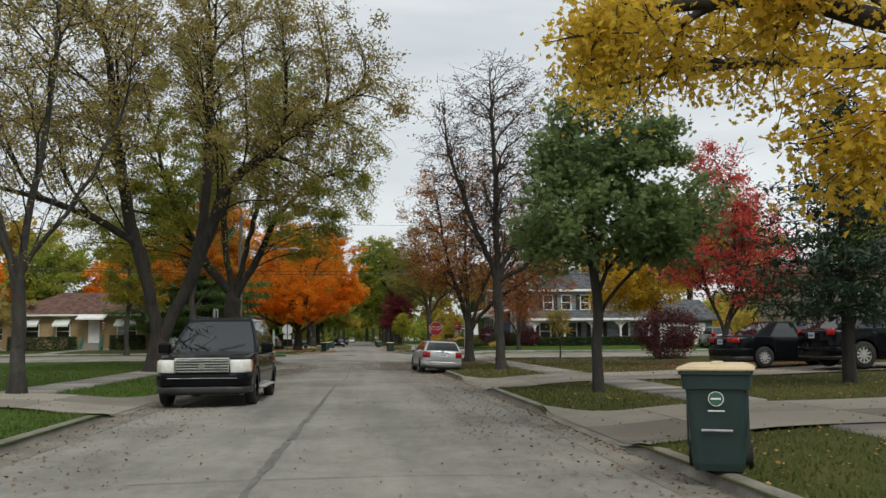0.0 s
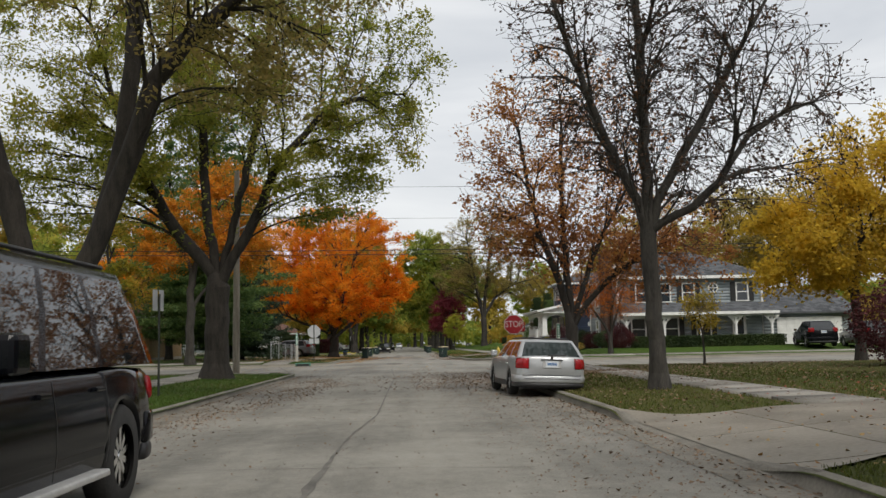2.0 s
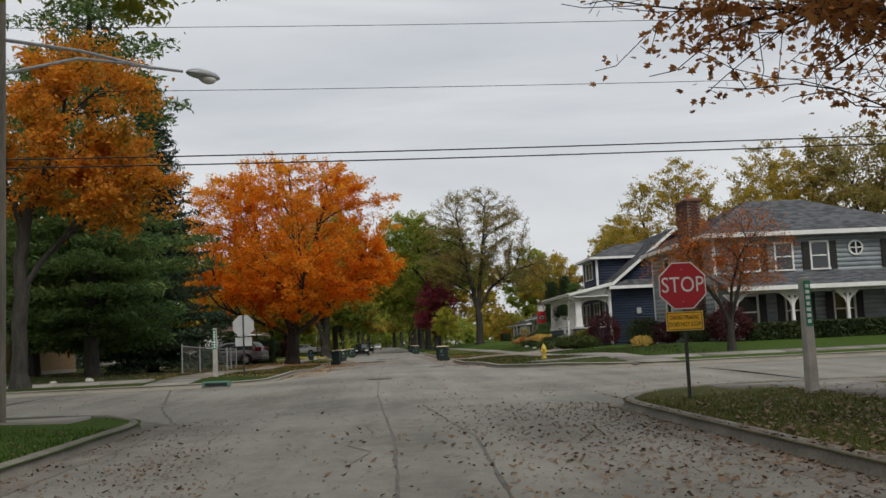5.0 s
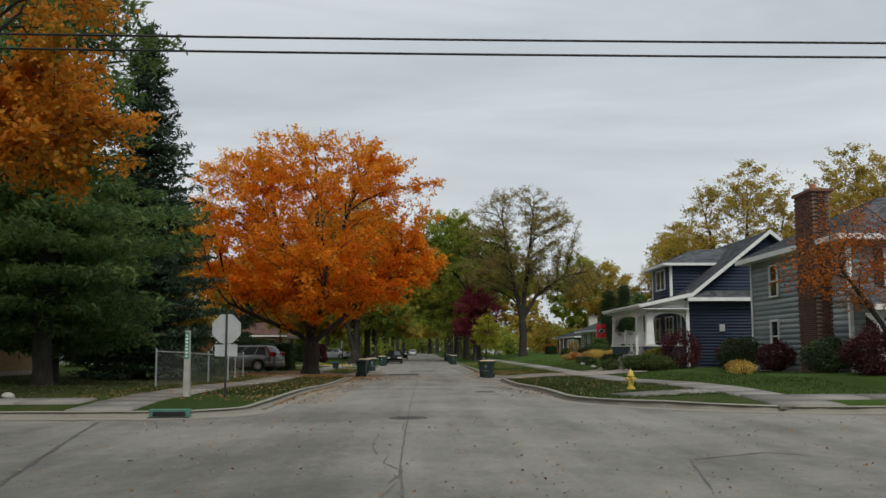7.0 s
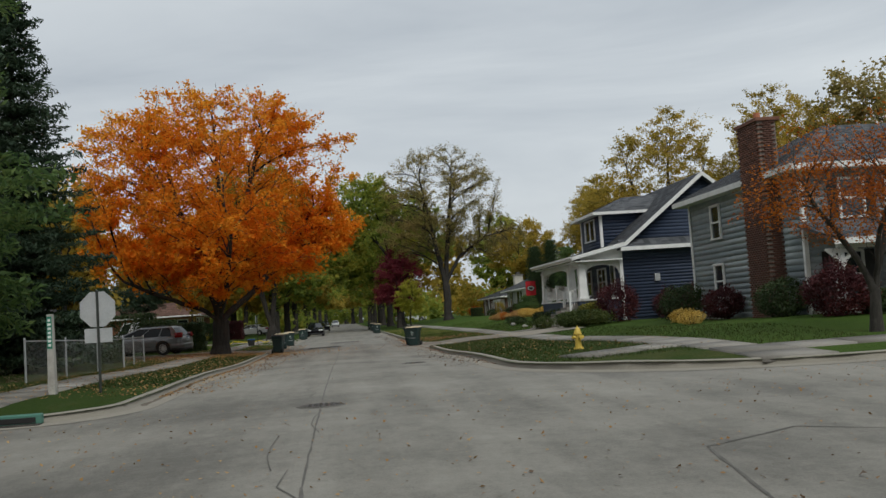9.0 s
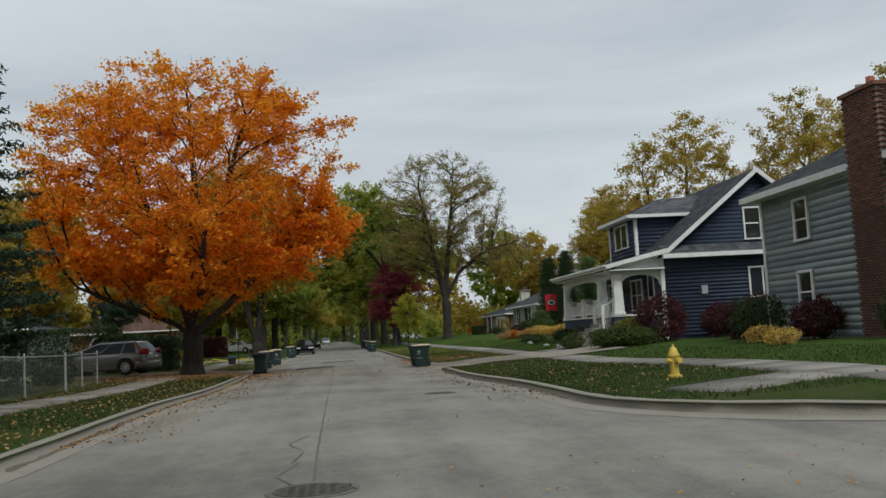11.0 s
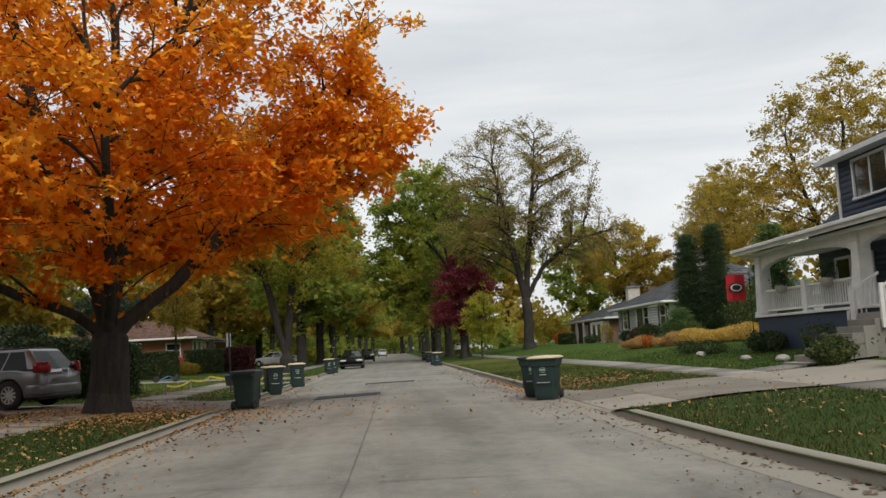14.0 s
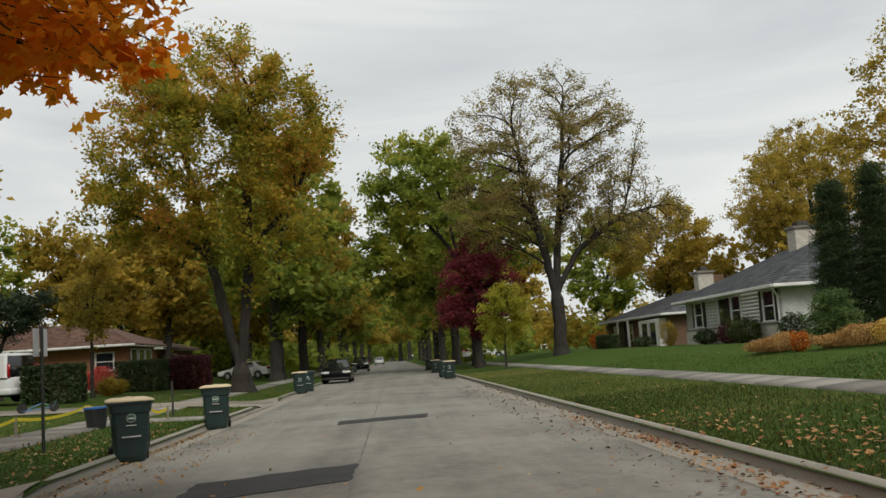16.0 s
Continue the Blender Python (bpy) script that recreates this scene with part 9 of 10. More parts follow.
for k, (x, y, r, h, leaf) in enumerate(((12.5, 127.2, 0.62, 0.45, "tan_mums"), (12.65, 126.2, 0.7, 0.55, "tan_mums"), (13.1, 124.0, 0.55, 0.4, "tan_mums"), (13.4, 122.8, 0.75, 0.6, "tan_mums"), (13.7, 121.4, 0.8, 0.66, "mums"), (14.0, 119.9, 0.65, 0.5, "mums"), (14.2, 118.6, 0.75, 0.58, "mums"), (14.5, 117.3, 0.8, 0.68, "mums"))):
    shrub(20 + k, x, y, 0.7, r, h, leaf, 5200, "mound of pale yellow chrysanthemums in a bed" if leaf == "mums" else "mound of faded tan-orange chrysanthemums in a bed", 0.05, "flower_mound", "yellow flower mounds", "flowers")
shrub(30, 12.55, 125.0, 0.3, 0.3, 0.6, "rust", 700, "small orange flowering plant beside the flower bed", 0.07)
shrub(31, 11.46, 115.42, 0.5, 0.5, 0.5, "hedge", 1200, "small round clipped shrub in the bed", 0.06)
shrub(32, 11.53, 113.21, 0.5, 0.5, 0.5, "hedge", 1200, "small round clipped shrub in the bed", 0.06)
shrub(33, 15.6, 132.3, 0.55, 0.55, 1.05, "hedge", 2600, "rounded evergreen shrub by the grey house", 0.07)
shrub(34, 16.6, 139.9, 0.75, 0.9, 1.15, "shrub", 3500, "green shrub under the windows", 0.08)
shrub(35, 16.7, 142.0, 0.6, 0.8, 0.95, "barberry", 3000, "dark red shrub under the window", 0.08)
shrub(36, 16.8, 145.8, 0.6, 0.7, 0.75, "hedge", 2000, "small dark shrub under the windows", 0.08)
shrub(37, 17.0, 152.9, 0.5, 0.6, 1.5, "gold", 2000, "yellowing shrub between the houses", 0.08)
shrub(38, 17.0, 158.6, 0.6, 1.2, 0.7, "hedge", 2000, "low dark shrub beneath the bay window", 0.08)
shrub(39, 16.4, 168.2, 0.9, 1.2, 1.2, "rust", 3000, "orange-leaved shrub by the brick house", 0.1)
hedge(62, 15.6, 16.6, 163.4, 166.6, 1.0, "hedge", 3000, "low dark clipped hedge by the brick house porch", 0.1)
shrub(40, 14.71, 43.3, 1.5, 1.5, 2.3, "barberry", 8000, "large round red-brown shrub on the lawn", 0.09)
shrub(41, 18.19, 33.56, 1.2, 1.2, 1.8, "shrub", 5000, "green and yellow shrub by the drive", 0.1)
for k, (x, y, h) in enumerate(((16.3, 129.8, 5.5), (17.5, 129.2, 5.9))):
    make_conifer(70 + k, (x, y), "slim dark arborvitae beside the pale house", h, 0.62, "arborvitae", 0.12, 60, 15, 0.085, 0.10, 0.12, "columnar_conifer", -0.7, dense=2.2, taper=0.5)
make_conifer(72, (16.3, 118.79), "slim dark arborvitae by the flower bed", 4.6, 0.75, "pine", 0.15, 28, 11, 0.17, 0.1, 0.07, "columnar_conifer", -0.5, dense=1.3, taper=0.45)
make_conifer(73, (15.05, 127.9), "broad cone-shaped clipped green shrub beside the pale house", 1.55, 0.85, "pine", 0.1, 16, 12, 0.12, 0.06, 0.1, "conical_shrub", -0.2, dense=1.4, taper=0.7)
shrub(46, 18, 124.11, 1.7, 2.0, 2.5, "shrub", 9000, "large loose green shrub behind the flower bed", 0.1)
shrub(47, 19.0, 127.6, 1.3, 1.4, 2.6, "yellowgreen", 6500, "yellowing shrub behind the arborvitae", 0.1)
hedge(50, 15.88, 25.48, 79.31, 80.21, 0.7, "hedge", 16000, "low clipped dark hedge along the porch", 0.11)
hedge(51, -23.11, -11.31, 112.78, 113.98, 2.3, "hedge", 11000, "tall clipped dark green hedge by the drive", 0.11)
hedge(52, -11.7, -10.5, 112.14, 117.34, 2.0, "hedge", 7000, "dark green hedge beside the drive", 0.11)
hedge(61, -9.91, -8.31, 112.72, 114.72, 1.75, "hedge", 7000, "squared dark evergreen hedge beside the walk", 0.1)
hedge(53, -14.7, -12.6, 138.1, 140.0, 1.6, "hedge", 7000, "clipped dark evergreen hedge by the van", 0.1)
hedge(54, -15.0, -12.3, 152.6, 154.6, 1.75, "hedge", 7000, "squared dark hedge before the brick house", 0.1)
hedge(55, -12.2, -10.3, 153.6, 156.0, 1.9, "barberry", 6000, "dark red hedge before the brick house", 0.11)
hedge(56, -29.96, -24.46, 86.68, 87.68, 1.2, "hedge", 5000, "dark shrubs clipped along the brick wall", 0.1)
hedge(57, -21.26, -18.46, 86.68, 87.68, 1.3, "hedge", 4000, "dark shrubs along the brick wall", 0.1)
hedge(58, -11.16, -10.16, 98.25, 100.25, 1.15, "hedge", 2600, "dark shrubs behind the fence", 0.1)
shrub(59, -15.9, 152.4, 0.8, 0.8, 1.55, "red", 3800, "bright red burning bush before the brick house", 0.09)
shrub(60, -13.6, 147.0, 0.7, 0.7, 0.9, "gold", 2500, "yellow-green shrub beside the lawn", 0.1)


# ---- fence, flag, planters, small things ----
def chain_fence():
    f = thing("chain_link_fence", pose(0, 0, 0), "low galvanised chain-link fence beside the sidewalk", "fence")
    pts = [(-8.3, 80.6), (-8.3, 84.4), (-8.4, 88.6), (-8.5, 93.0), (-8.8, 96.2), (-8.9, 98.8)]
    for k, (x, y) in enumerate(pts):
        z = lawn_z(x, y)
        r = 0.04 if k in (3,) else 0.03
        p = part("post", tube((x, y, z - 0.2), (x, y, z + 1.2), r, r, 10), M["galv"], f)
        part("cap", tube((x, y, z + 1.2), (x, y, z + 1.24), r + 0.006, 0.01, 10), M["galv"], p)
    for (x0, y0), (x1, y1) in zip(pts, pts[1:]):
        a, b = Vector((x0, y0, lawn_z(x0, y0) + 1.14)), Vector((x1, y1, lawn_z(x1, y1) + 1.14))
        part("top_rail", tube(a, b, 0.02, 0.02, 8), M["galv"], f)
        d = b - a
        L = d.length
        n = int(L / 0.10)
        V, F = [], []
        u = d.normalized()
        side = Vector((-u.y, u.x, 0)) * 0.002
        for s in (-1, 1):
            for k in range(-11, n + 1):
                t0, t1 = k * 0.1, k * 0.1 + 1.1
                z0, z1 = 0.02, 1.12
                if t0 < 0:
                    z0, t0 = z0 + (-t0), 0
                if t1 > L:
                    z1, t1 = z1 - (t1 - L), L
                if t1 <= t0:
                    continue
                if s > 0:
                    p, q = (t0, z0), (t1, z1)
                else:
                    p, q = (L - t0, z0), (L - t1, z1)
                bse = Vector((a.x, a.y, lawn_z(a.x, a.y)))
                A, B2 = bse + u * p[0] + Vector((0, 0, p[1])), bse + u * q[0] + Vector((0, 0, q[1]))
                w = Vector((0, 0, 0.004))
                i = len(V)
                V += [A - w, B2 - w, B2 + w, A + w]
                F.append((i, i + 1, i + 2, i + 3))
        c = mesh_part("mesh_panel", fast_mesh("mesh_panel", [tuple(v) for v in V], F), M["galv"], f)
    return f


chain_fence()


def garden_flag():
    z = lawn_z(12.2, 112.2)
    f = thing("garden_flag", pose(12.3, 112.2, z, 0, 0, 0), "red house flag with a dark oval emblem on a short pole", "flag")
    part("pole", tube((0.45, 0.1, -0.1), (0.45, 0.1, 2.65), 0.018, 0.016, 8), M["black"], f)
    part("arm", tube((-0.42, 0.1, 2.6), (0.45, 0.1, 2.6), 0.012, 0.012, 8), M["black"], f)
    bm = bmesh.new()
    g = [[bm.verts.new((-0.36 + 0.08 * i, 0.1 + 0.02 * math.sin(i * 1.1 + j * 0.4), 2.58 - 0.1 * j)) for i in range(9)] for j in range(10)]
    for j in range(9):
        for i in range(8):
            bm.faces.new((g[j][i], g[j][i + 1], g[j + 1][i + 1], g[j + 1][i]))
    cloth = part("cloth", bm, M["flag_red"], f)
    for r0, r1, mt, dy in ((0.0, 0.23, "black", 0.045), (0.0, 0.175, "white", 0.052), (0.0, 0.13, "black", 0.058)):
        bm = bmesh.new()
        vs = [bm.verts.new((-0.04 + r1 * 1.15 * math.cos(2 * math.pi * k / 24), 0.1 - dy, 2.13 + r1 * 0.72 * math.sin(2 * math.pi * k / 24))) for k in range(24)]
        bm.faces.new(vs)
        part("emblem", bm, M[mt], cloth)
    return f


garden_flag()


def hanging_planter(x, y, z):
    p = thing("porch_planter", pose(x, y, z), "white ball planter with dark greenery hanging on the balustrade", "planter", "porch planters")
    bm = bmesh.new()
    bmesh.ops.create_uvsphere(bm, u_segments=16, v_segments=10, radius=0.2)
    for v in bm.verts:
        v.co.z = min(v.co.z, 0.08)
    part("pot", bm, M["concrete_post"], p, smooth=True)
    rng = np.random.default_rng(int(y * 10))
    c = rng.normal(0, 0.13, (500, 3)) * np.array([1, 1, 1.2]) + np.array([0, 0, 0.28])
    c[:, 2] = np.maximum(c[:, 2], 0.06)
    green = mesh_part("greenery", fast_mesh("greenery", *leaf_quads(rng, c, 0.07)), M["hedge"], p)
    green["kind"] = "stuff"
    return p


hanging_planter(13.07, 107.3, 2.62)
hanging_planter(13.07, 110.5, 2.62)


def tape_line():
    t = thing("barrier_tape", pose(0, 0, 0), "yellow tape stretched between stakes across the lawn", "barrier tape")
    pts = [(-6.9, 112.4), (-7.4, 118.6), (-7.8, 124.6), (-5.6, 122.4), (-4.9, 121.5)]
    for x, y in pts:
        part("stake", box((x - 0.02, y - 0.02, lawn_z(x, y) - 0.1), (x + 0.02, y + 0.02, lawn_z(x, y) + 0.36)), M["pole_wood"], t)
    for (x0, y0), (x1, y1) in zip(pts, pts[1:]):
        bm = bmesh.new()
        n = 10
        row = []
        for k in range(n + 1):
            u = k / n
            x, y = x0 + (x1 - x0) * u, y0 + (y1 - y0) * u
            z = lawn_z(x, y) + 0.28 - 0.12 * 4 * u * (1 - u)
            row.append((bm.verts.new((x, y, z)), bm.verts.new((x, y, z + 0.07))))
        for p, q in zip(row, row[1:]):
            bm.faces.new((p[0], q[0], q[1], p[1]))
        part("tape", bm, M["tape"], t)
    return t


tape_line()
bk = thing("plastic_bucket", pose(-6.0, 119.5, lawn_z(-6.0, 119.5)), "dark blue plastic bucket standing on the grass", "bucket")
part("tub", tube((0, 0, 0), (0, 0, 0.45), 0.2, 0.26, 16), M["plastic_black"], bk)
part("rim", tube((0, 0, 0.43), (0, 0, 0.47), 0.275, 0.275, 16), M["blue"], bk)
scooter = thing("folded_scooter", pose(-11.0, 129.8, lawn_z(-11.0, 129.8) + 0.02, 0, 0, 20), "blue and green frame lying on the lawn by the van", "bicycle frame")
scooter.scale = (0.62, 0.62, 0.62)
for a, b in (((-0.8, 0, 0.1), (0.7, 0, 0.25)), ((-0.8, 0, 0.1), (0.2, 0.1, 0.5)), ((0.7, 0, 0.25), (0.2, 0.1, 0.5)), ((0.7, 0, 0.25), (0.9, 0, 0.6))):
    part("tube", tube(a, b, 0.025, 0.025, 8), M["blue"] if a[0] < 0 else M["green_rail"], scooter)
for x in (-0.8, 0.75):
    bm = bmesh.new()
    bm_tube(bm, (x, -0.02, 0.26), (x, 0.02, 0.26), 0.26, 0.26, 20)
    part("wheel", bm, M["rubber"], scooter)
for k, (x, y, r) in enumerate(((-9.9, 73.4, 0.16), (-11.0, 73.1, 0.13), (11.2, 106.4, 0.2), (11.0, 108.6, 0.16), (11.1, 113.0, 0.18))):
    bm = bmesh.new()
    bmesh.ops.create_icosphere(bm, subdivisions=2, radius=r)
    for v in bm.verts:
        v.co *= 1 + 0.25 * noise.noise(v.co * 6 + Vector((k, 0, 0)))
        v.co.z *= 0.6
    o = part("garden_stone", bm, M["concrete_post"])
    o.matrix_basis = Matrix.Translation((x, y, lawn_z(x, y) + r * 0.35))
    tagged(o, "pale rounded stone lying at the lawn's edge", "stone", "garden stones")

# ---- fallen leaves and grass ----
def scatter(name, label, n, seed, place, size, mat, flat=0.9, tilt=0.3):
    """Loose leaves lying on the ground, as one joined mass."""
    rng = np.random.default_rng(seed)
    pts = place(rng, n)
    z = np.array([(lawn_z(x, y) + 0.012 if off_road(x, y) else crown(x, y) + 0.006) for x, y in pts])
    a = rng.uniform(0, 6.283, len(pts))
    s = size * rng.uniform(0.55, 1.3, len(pts))
    d = np.stack([np.cos(a), np.sin(a), rng.normal(0, tilt, len(pts))], 1)
    w = np.stack([-np.sin(a), np.cos(a), rng.normal(0, tilt, len(pts))], 1)
    c = np.stack([pts[:, 0], pts[:, 1], z + s * 0.16], 1)
    curl = np.array([0, 0, 1.0]) * (s * rng.uniform(-0.1, 0.28, len(pts)))[:, None]
    v = np.stack([c - d * s[:, None] * 0.5 + curl, c + w * s[:, None] * 0.4, c + d * s[:, None] * 0.55 + curl, c - w * s[:, None] * 0.4], 1).reshape(-1, 3)
    ob = mesh_part(name, fast_mesh(name, v, np.arange(len(v)).reshape(-1, 4)), M[mat])
    return tagged(ob, label, "fallen leaves", kind="stuff")


def off_road(x, y):
    if CROSS_NEAR < y < CROSS_FAR:
        return False
    edge = (LEFT if y < 65 else LEFT_FAR) if x < 0 else (RIGHT if y < 65 else RIGHT_FAR)
    return abs(x) > abs(edge)


def band(x0, x1, y0, y1, bias=1.0):
    def f(rng, n):
        u = rng.random(n) ** bias
        return np.stack([x0 + (x1 - x0) * u, rng.uniform(y0, y1, n)], 1)
    return f


def around(cx, cy, r):
    def f(rng, n):
        d = np.abs(rng.normal(0, r, n))
        a = rng.uniform(0, 6.283, n)
        return np.stack([cx + d * np.cos(a), cy + d * np.sin(a)], 1)
    return f


def drifts(spots):
    """Elongated patches of crushed leaves: centre, half-length along the street, half-width."""
    def f(rng, n):
        q = np.array(spots)[rng.integers(0, len(spots), n)]
        return np.stack([q[:, 0] + rng.normal(0, 1, n) * q[:, 3], q[:, 1] + rng.normal(0, 1, n) * q[:, 2]], 1)
    return f


scatter("gutter_leaves", "dry brown leaves drifted along the kerb", 3200, 1, band(4.0, 2.2, 2, 56, 3.0), 0.05, "litter_brown")
scatter("gutter_leaves", "thick drift of brown leaves by the corner kerb", 3600, 2, band(4.1, 0.9, 42, 57.4, 2.0), 0.042, "litter_brown")
scatter("gutter_leaves", "dry leaves drifted along the kerb", 2000, 3, band(-3.7, -1.6, 10, 57, 2.4), 0.05, "litter_brown")
scatter("gutter_leaves", "orange and brown leaves in the gutter", 2600, 4, band(-3.5, -2.0, 74, 118, 3.4), 0.055, "litter")
scatter("gutter_leaves", "dry leaves in the gutter", 1500, 5, band(4.2, 2.9, 77, 135, 3.2), 0.065, "litter_brown")
scatter("road_leaves", "single leaves scattered over the street", 2600, 6, band(-3.6, 3.9, 0, 60), 0.03, "litter_brown")
scatter("road_leaves", "pale leaves scattered over the crossing", 1500, 7, band(-9, 12, 59, 70), 0.042, "litter")
scatter("road_leaves", "single leaves scattered over the street", 260, 8, band(-3.4, 4.1, 72, 130), 0.05, "litter")
scatter("road_leaves", "patches of crushed brown leaves in the lane", 2600, 31, drifts([(-2.4, 38.0, 1.6, 0.22), (-1.9, 41.5, 1.8, 0.25), (-2.5, 44.0, 1.4, 0.3), (-1.6, 47.0, 1.5, 0.25), (-2.9, 34.5, 1.5, 0.25), (-2.3, 50.5, 1.2, 0.3)]), 0.036, "litter_brown")
scatter("gutter_leaves", "crumbled leaf dust along the right gutter", 9000, 32, band(4.0, 1.6, 14, 57, 2.2), 0.022, "litter_brown")
scatter("gutter_leaves", "crumbled leaf dust along the left gutter", 4500, 33, band(-3.7, -2.0, 14, 57, 2.2), 0.022, "litter_brown")
scatter("gutter_leaves", "crumbled leaf dust along the far gutters", 3000, 34, band(-3.5, -2.2, 74, 124, 2.4), 0.024, "litter_brown")
scatter("gutter_leaves", "crumbled leaf dust along the far right gutter", 2500, 35, band(4.2, 3.0, 77, 124, 2.4), 0.024, "litter_brown")
scatter("lawn_leaves", "brown leaves on the corner lawn", 5670, 9, around(6.8, 48.5, 4.6), 0.065, "litter_brown")
scatter("lawn_leaves", "brown leaves on the verge", 3510, 10, band(4.2, 14, 31, 56), 0.061, "litter_brown")
scatter("lawn_leaves", "red and brown leaves round the maple", 3510, 11, around(14, 34, 3.6), 0.058, "litter_red")
scatter("lawn_leaves", "leaves on the driveway and verge", 2160, 12, band(4.2, 16, 8, 31), 0.054, "litter")
scatter("lawn_leaves", "orange leaves beneath the sugar maple", 9450, 13, around(-6.2, 102.6, 3.0), 0.068, "litter")
scatter("lawn_leaves", "yellow and brown leaves over the left verge", 4600, 14, band(-3.7, -8.4, 73, 118), 0.06, "litter")
scatter("lawn_leaves", "yellow leaves over the right verge", 1300, 15, band(4.4, 9.5, 75, 112), 0.062, "litter")
scatter("gutter_leaves", "rust-brown leaves heaped against the kerb", 700, 24, drifts([(4.0, 104.2, 0.9, 0.12), (3.9, 107.0, 1.2, 0.14), (4.05, 110.4, 1.0, 0.1), (4.0, 114.0, 1.5, 0.12)]), 0.06, "litter_rust")
scatter("lawn_leaves", "rust and tan leaves in patches beside the kerb", 620, 25, drifts([(5.0, 104.6, 0.7, 0.35), (5.4, 107.4, 0.9, 0.5), (6.3, 106.0, 0.8, 0.4), (5.2, 110.5, 1.2, 0.5), (7.2, 108.6, 1.0, 0.6)]), 0.075, "litter_rust")
scatter("lawn_leaves", "yellow leaves over the sloping lawn", 520, 16, band(4.4, 13, 103, 140), 0.06, "litter")
scatter("lawn_leaves", "leaves over the far left lawns", 1620, 17, band(-3.8, -11, 112, 150), 0.054, "litter")
scatter("lawn_leaves", "leaves under the street trees", 2160, 18, band(-3.95, -11, 12, 57), 0.048, "litter_brown")
scatter("lawn_leaves", "tan leaves under the pines", 4050, 19, band(-8.5, -22, 73, 96), 0.061, "litter_brown")


def past_corner(x, y):
    """True on the street side of a rounded kerb."""
    for ex, sx, ey, sy, r in TURNS:
        u, v = (x - ex) * sx, (y - ey) * sy
        if u < r and v < r and math.hypot(r - u, r - v) > r - 0.22 and abs(y - ey) < 10:
            return True
    return False


def grass(name, label, n, seed, place, h, mat="grass"):
    rng = np.random.default_rng(seed)
    p = place(rng, n)
    ok = np.array([off_road(x, y) and not paved(x, y) and not past_corner(x, y) for x, y in p])
    p = p[ok]
    z = np.array([lawn_z(x, y) for x, y in p]) - 0.01
    a = rng.uniform(0, 6.283, len(p))
    hh = h * rng.uniform(0.5, 1.3, len(p))
    w = 0.008 + 0.006 * rng.random(len(p))
    d = np.stack([np.cos(a), np.sin(a), 0 * a], 1)
    b = np.stack([p[:, 0], p[:, 1], z], 1)
    lean = np.stack([rng.normal(0, 0.4, len(p)) * hh, rng.normal(0, 0.4, len(p)) * hh, hh], 1)
    v = np.stack([b - d * w[:, None], b + d * w[:, None], b + lean], 1).reshape(-1, 3)
    ob = mesh_part(name, fast_mesh(name, v, np.arange(len(v)).reshape(-1, 3)), M[mat])
    return tagged(ob, label, "grass", kind="stuff")


def paved(x, y):
    if (6.9 < x < 8.1 if y < 65 else 8.25 < x < 9.5) or (-7.55 < x < -6.35 if y < 65 else -7.2 < x < -5.9):
        return True
    s = 1 if x > 0 else -1
    f = 0.1 + 1.2 * max(1 - (abs(x) - 4.0) / 1.5, 0) ** 1.8
    return any(d[0] == s and d[1] - f < y < d[2] + f for d in DRIVES) or 56.4 < y < 73.6


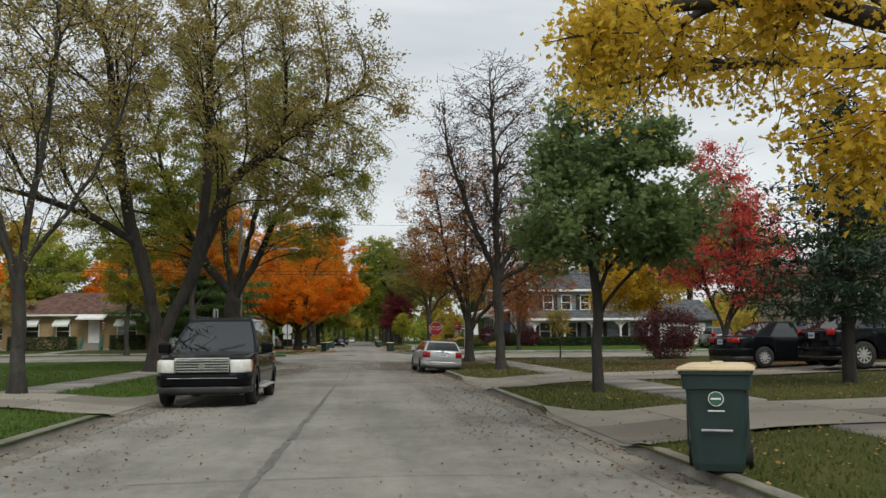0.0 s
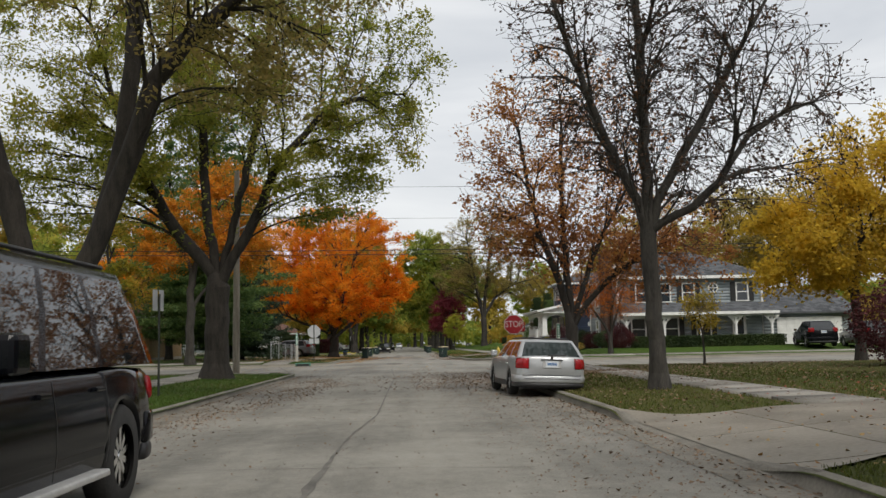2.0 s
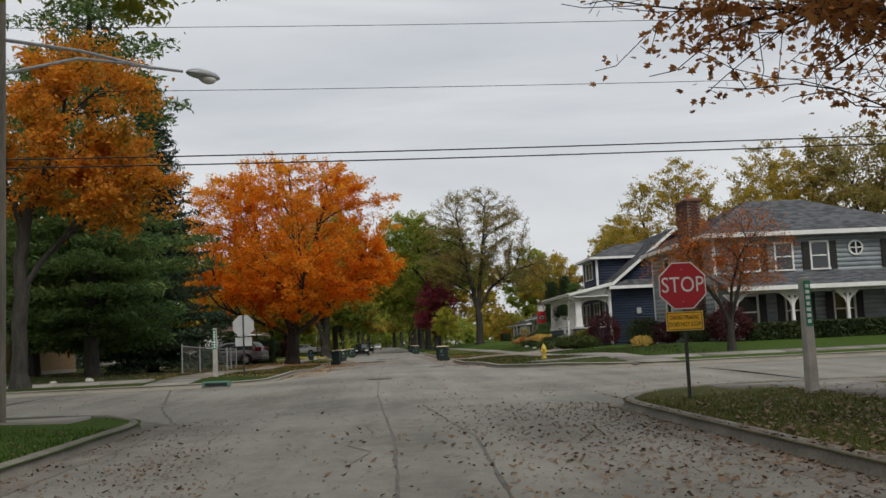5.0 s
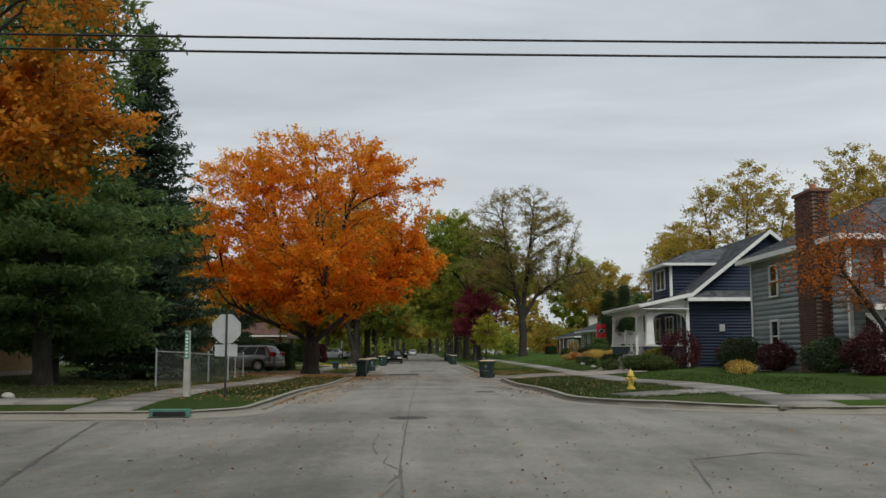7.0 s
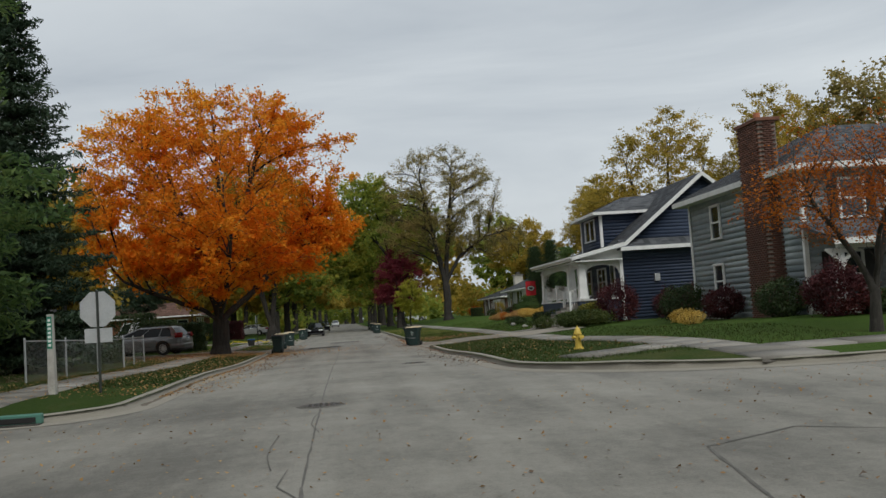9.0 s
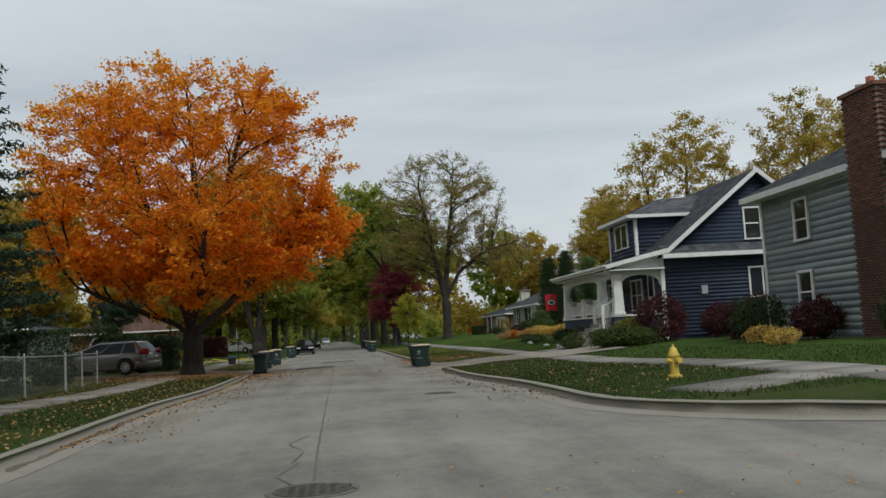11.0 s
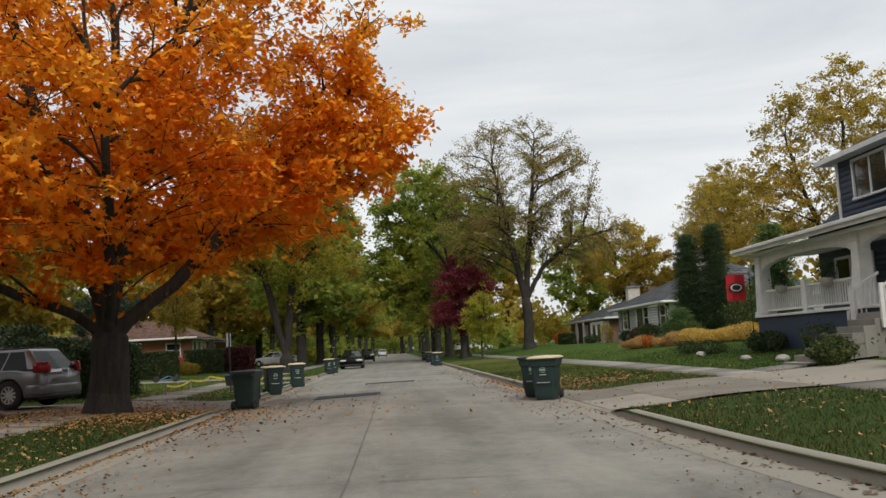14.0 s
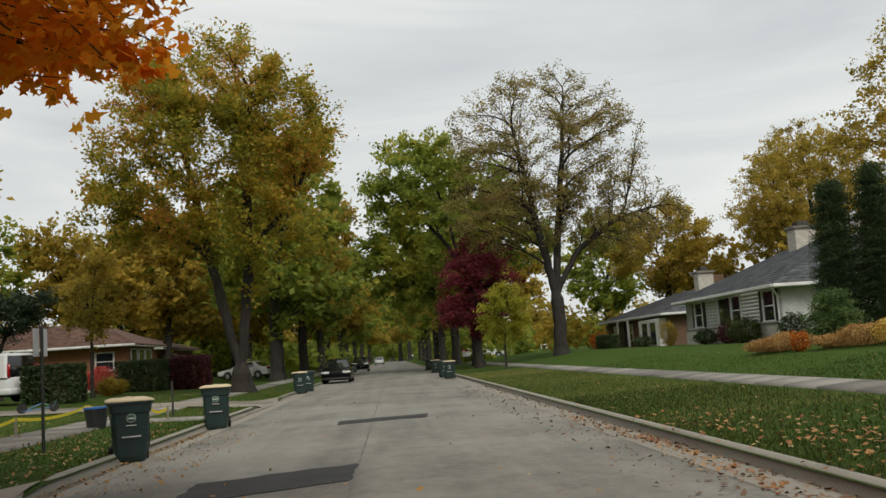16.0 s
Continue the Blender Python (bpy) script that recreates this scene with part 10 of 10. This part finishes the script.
grass("grass_blades", "short mown grass on the near right verge", 36000, 1, band(4.25, 12, 3, 40, 1.4), 0.055, "dry_grass")
grass("grass_blades", "short mown grass on the left verge", 40000, 2, band(-3.95, -13, 14, 57, 1.4), 0.065, "lush_grass")
grass("grass_blades", "short mown grass by the corner", 22000, 3, band(4.25, 12, 40, 57.2, 1.3), 0.055, "dry_grass")
grass("grass_blades", "short mown grass by the fence", 24000, 4, band(-3.75, -8.3, 73, 110), 0.06)
grass("grass_blades", "short mown grass on the right verge", 40000, 5, band(4.42, 12.5, 73, 120, 1.4), 0.06)
grass("grass_blades", "short mown grass up the right side", 24000, 6, band(4.42, 12, 104, 140, 1.4), 0.06, "lush_grass")
grass("grass_blades", "short mown grass up the left side", 20000, 7, band(-3.75, -12, 110, 140, 1.4), 0.06, "lush_grass")


grass("grass_blades", "thin yellowing grass beside the far kerb", 16000, 8, band(4.42, 8.2, 112, 152), 0.05, "straw_grass")


# ---- the chimney's single bricks ----
def chimney_bricks():
    x0, x1, y0, y1 = CHIM
    me_a = fast_mesh("brick", *brick_box(0.20, 0.10, 0.062))
    me_b = fast_mesh("brick", *brick_box(0.10, 0.20, 0.062))
    for me in (me_a, me_b):
        me.materials.append(M["brick"])
    chim = [o for o in GREY.children if o.name.startswith("chimney") and "cap" not in o.name][0]
    n = 0
    rest_v, rest_f = [], []
    rows = int((7.4 - 0.5) / 0.0765)
    for r in range(rows):
        z = 0.5 + 0.0765 * r + 0.031
        sh = 0.105 if r % 2 else 0.0
        places = [(x0 + 0.035, y, me_b) for y in np.arange(y0 + 0.10 + sh, y1 - 0.05, 0.211)]
        places += [(x, y0 + 0.035, me_a) for x in np.arange(x0 + 0.20 + sh, x1 - 0.05, 0.211)]
        for x, y, me in places:
            if 4.2 < z < 7.4 and n < 300 and me is me_b:
                o = new("brick", me)
                o.parent = chim
                o.matrix_basis = Matrix.Translation((x, y, z))
                n += 1
            else:
                v, f = brick_box(*((0.10, 0.20, 0.062) if me is me_b else (0.20, 0.10, 0.062)))
                b = len(rest_v)
                rest_v += [(a + x, c + y, d + z) for a, c, d in v]
                rest_f += [tuple(i + b for i in q) for q in f]
    o = mesh_part("brickwork", fast_mesh("brickwork", rest_v, rest_f), M["brick"], chim)
    o["kind"] = "stuff"


def brick_box(w, d, h):
    v = [(sx * w / 2, sy * d / 2, sz * h / 2) for sz in (-1, 1) for sy in (-1, 1) for sx in (-1, 1)]
    f = [(0, 2, 3, 1), (4, 5, 7, 6), (0, 1, 5, 4), (2, 6, 7, 3), (0, 4, 6, 2), (1, 3, 7, 5)]
    return v, f


chimney_bricks()
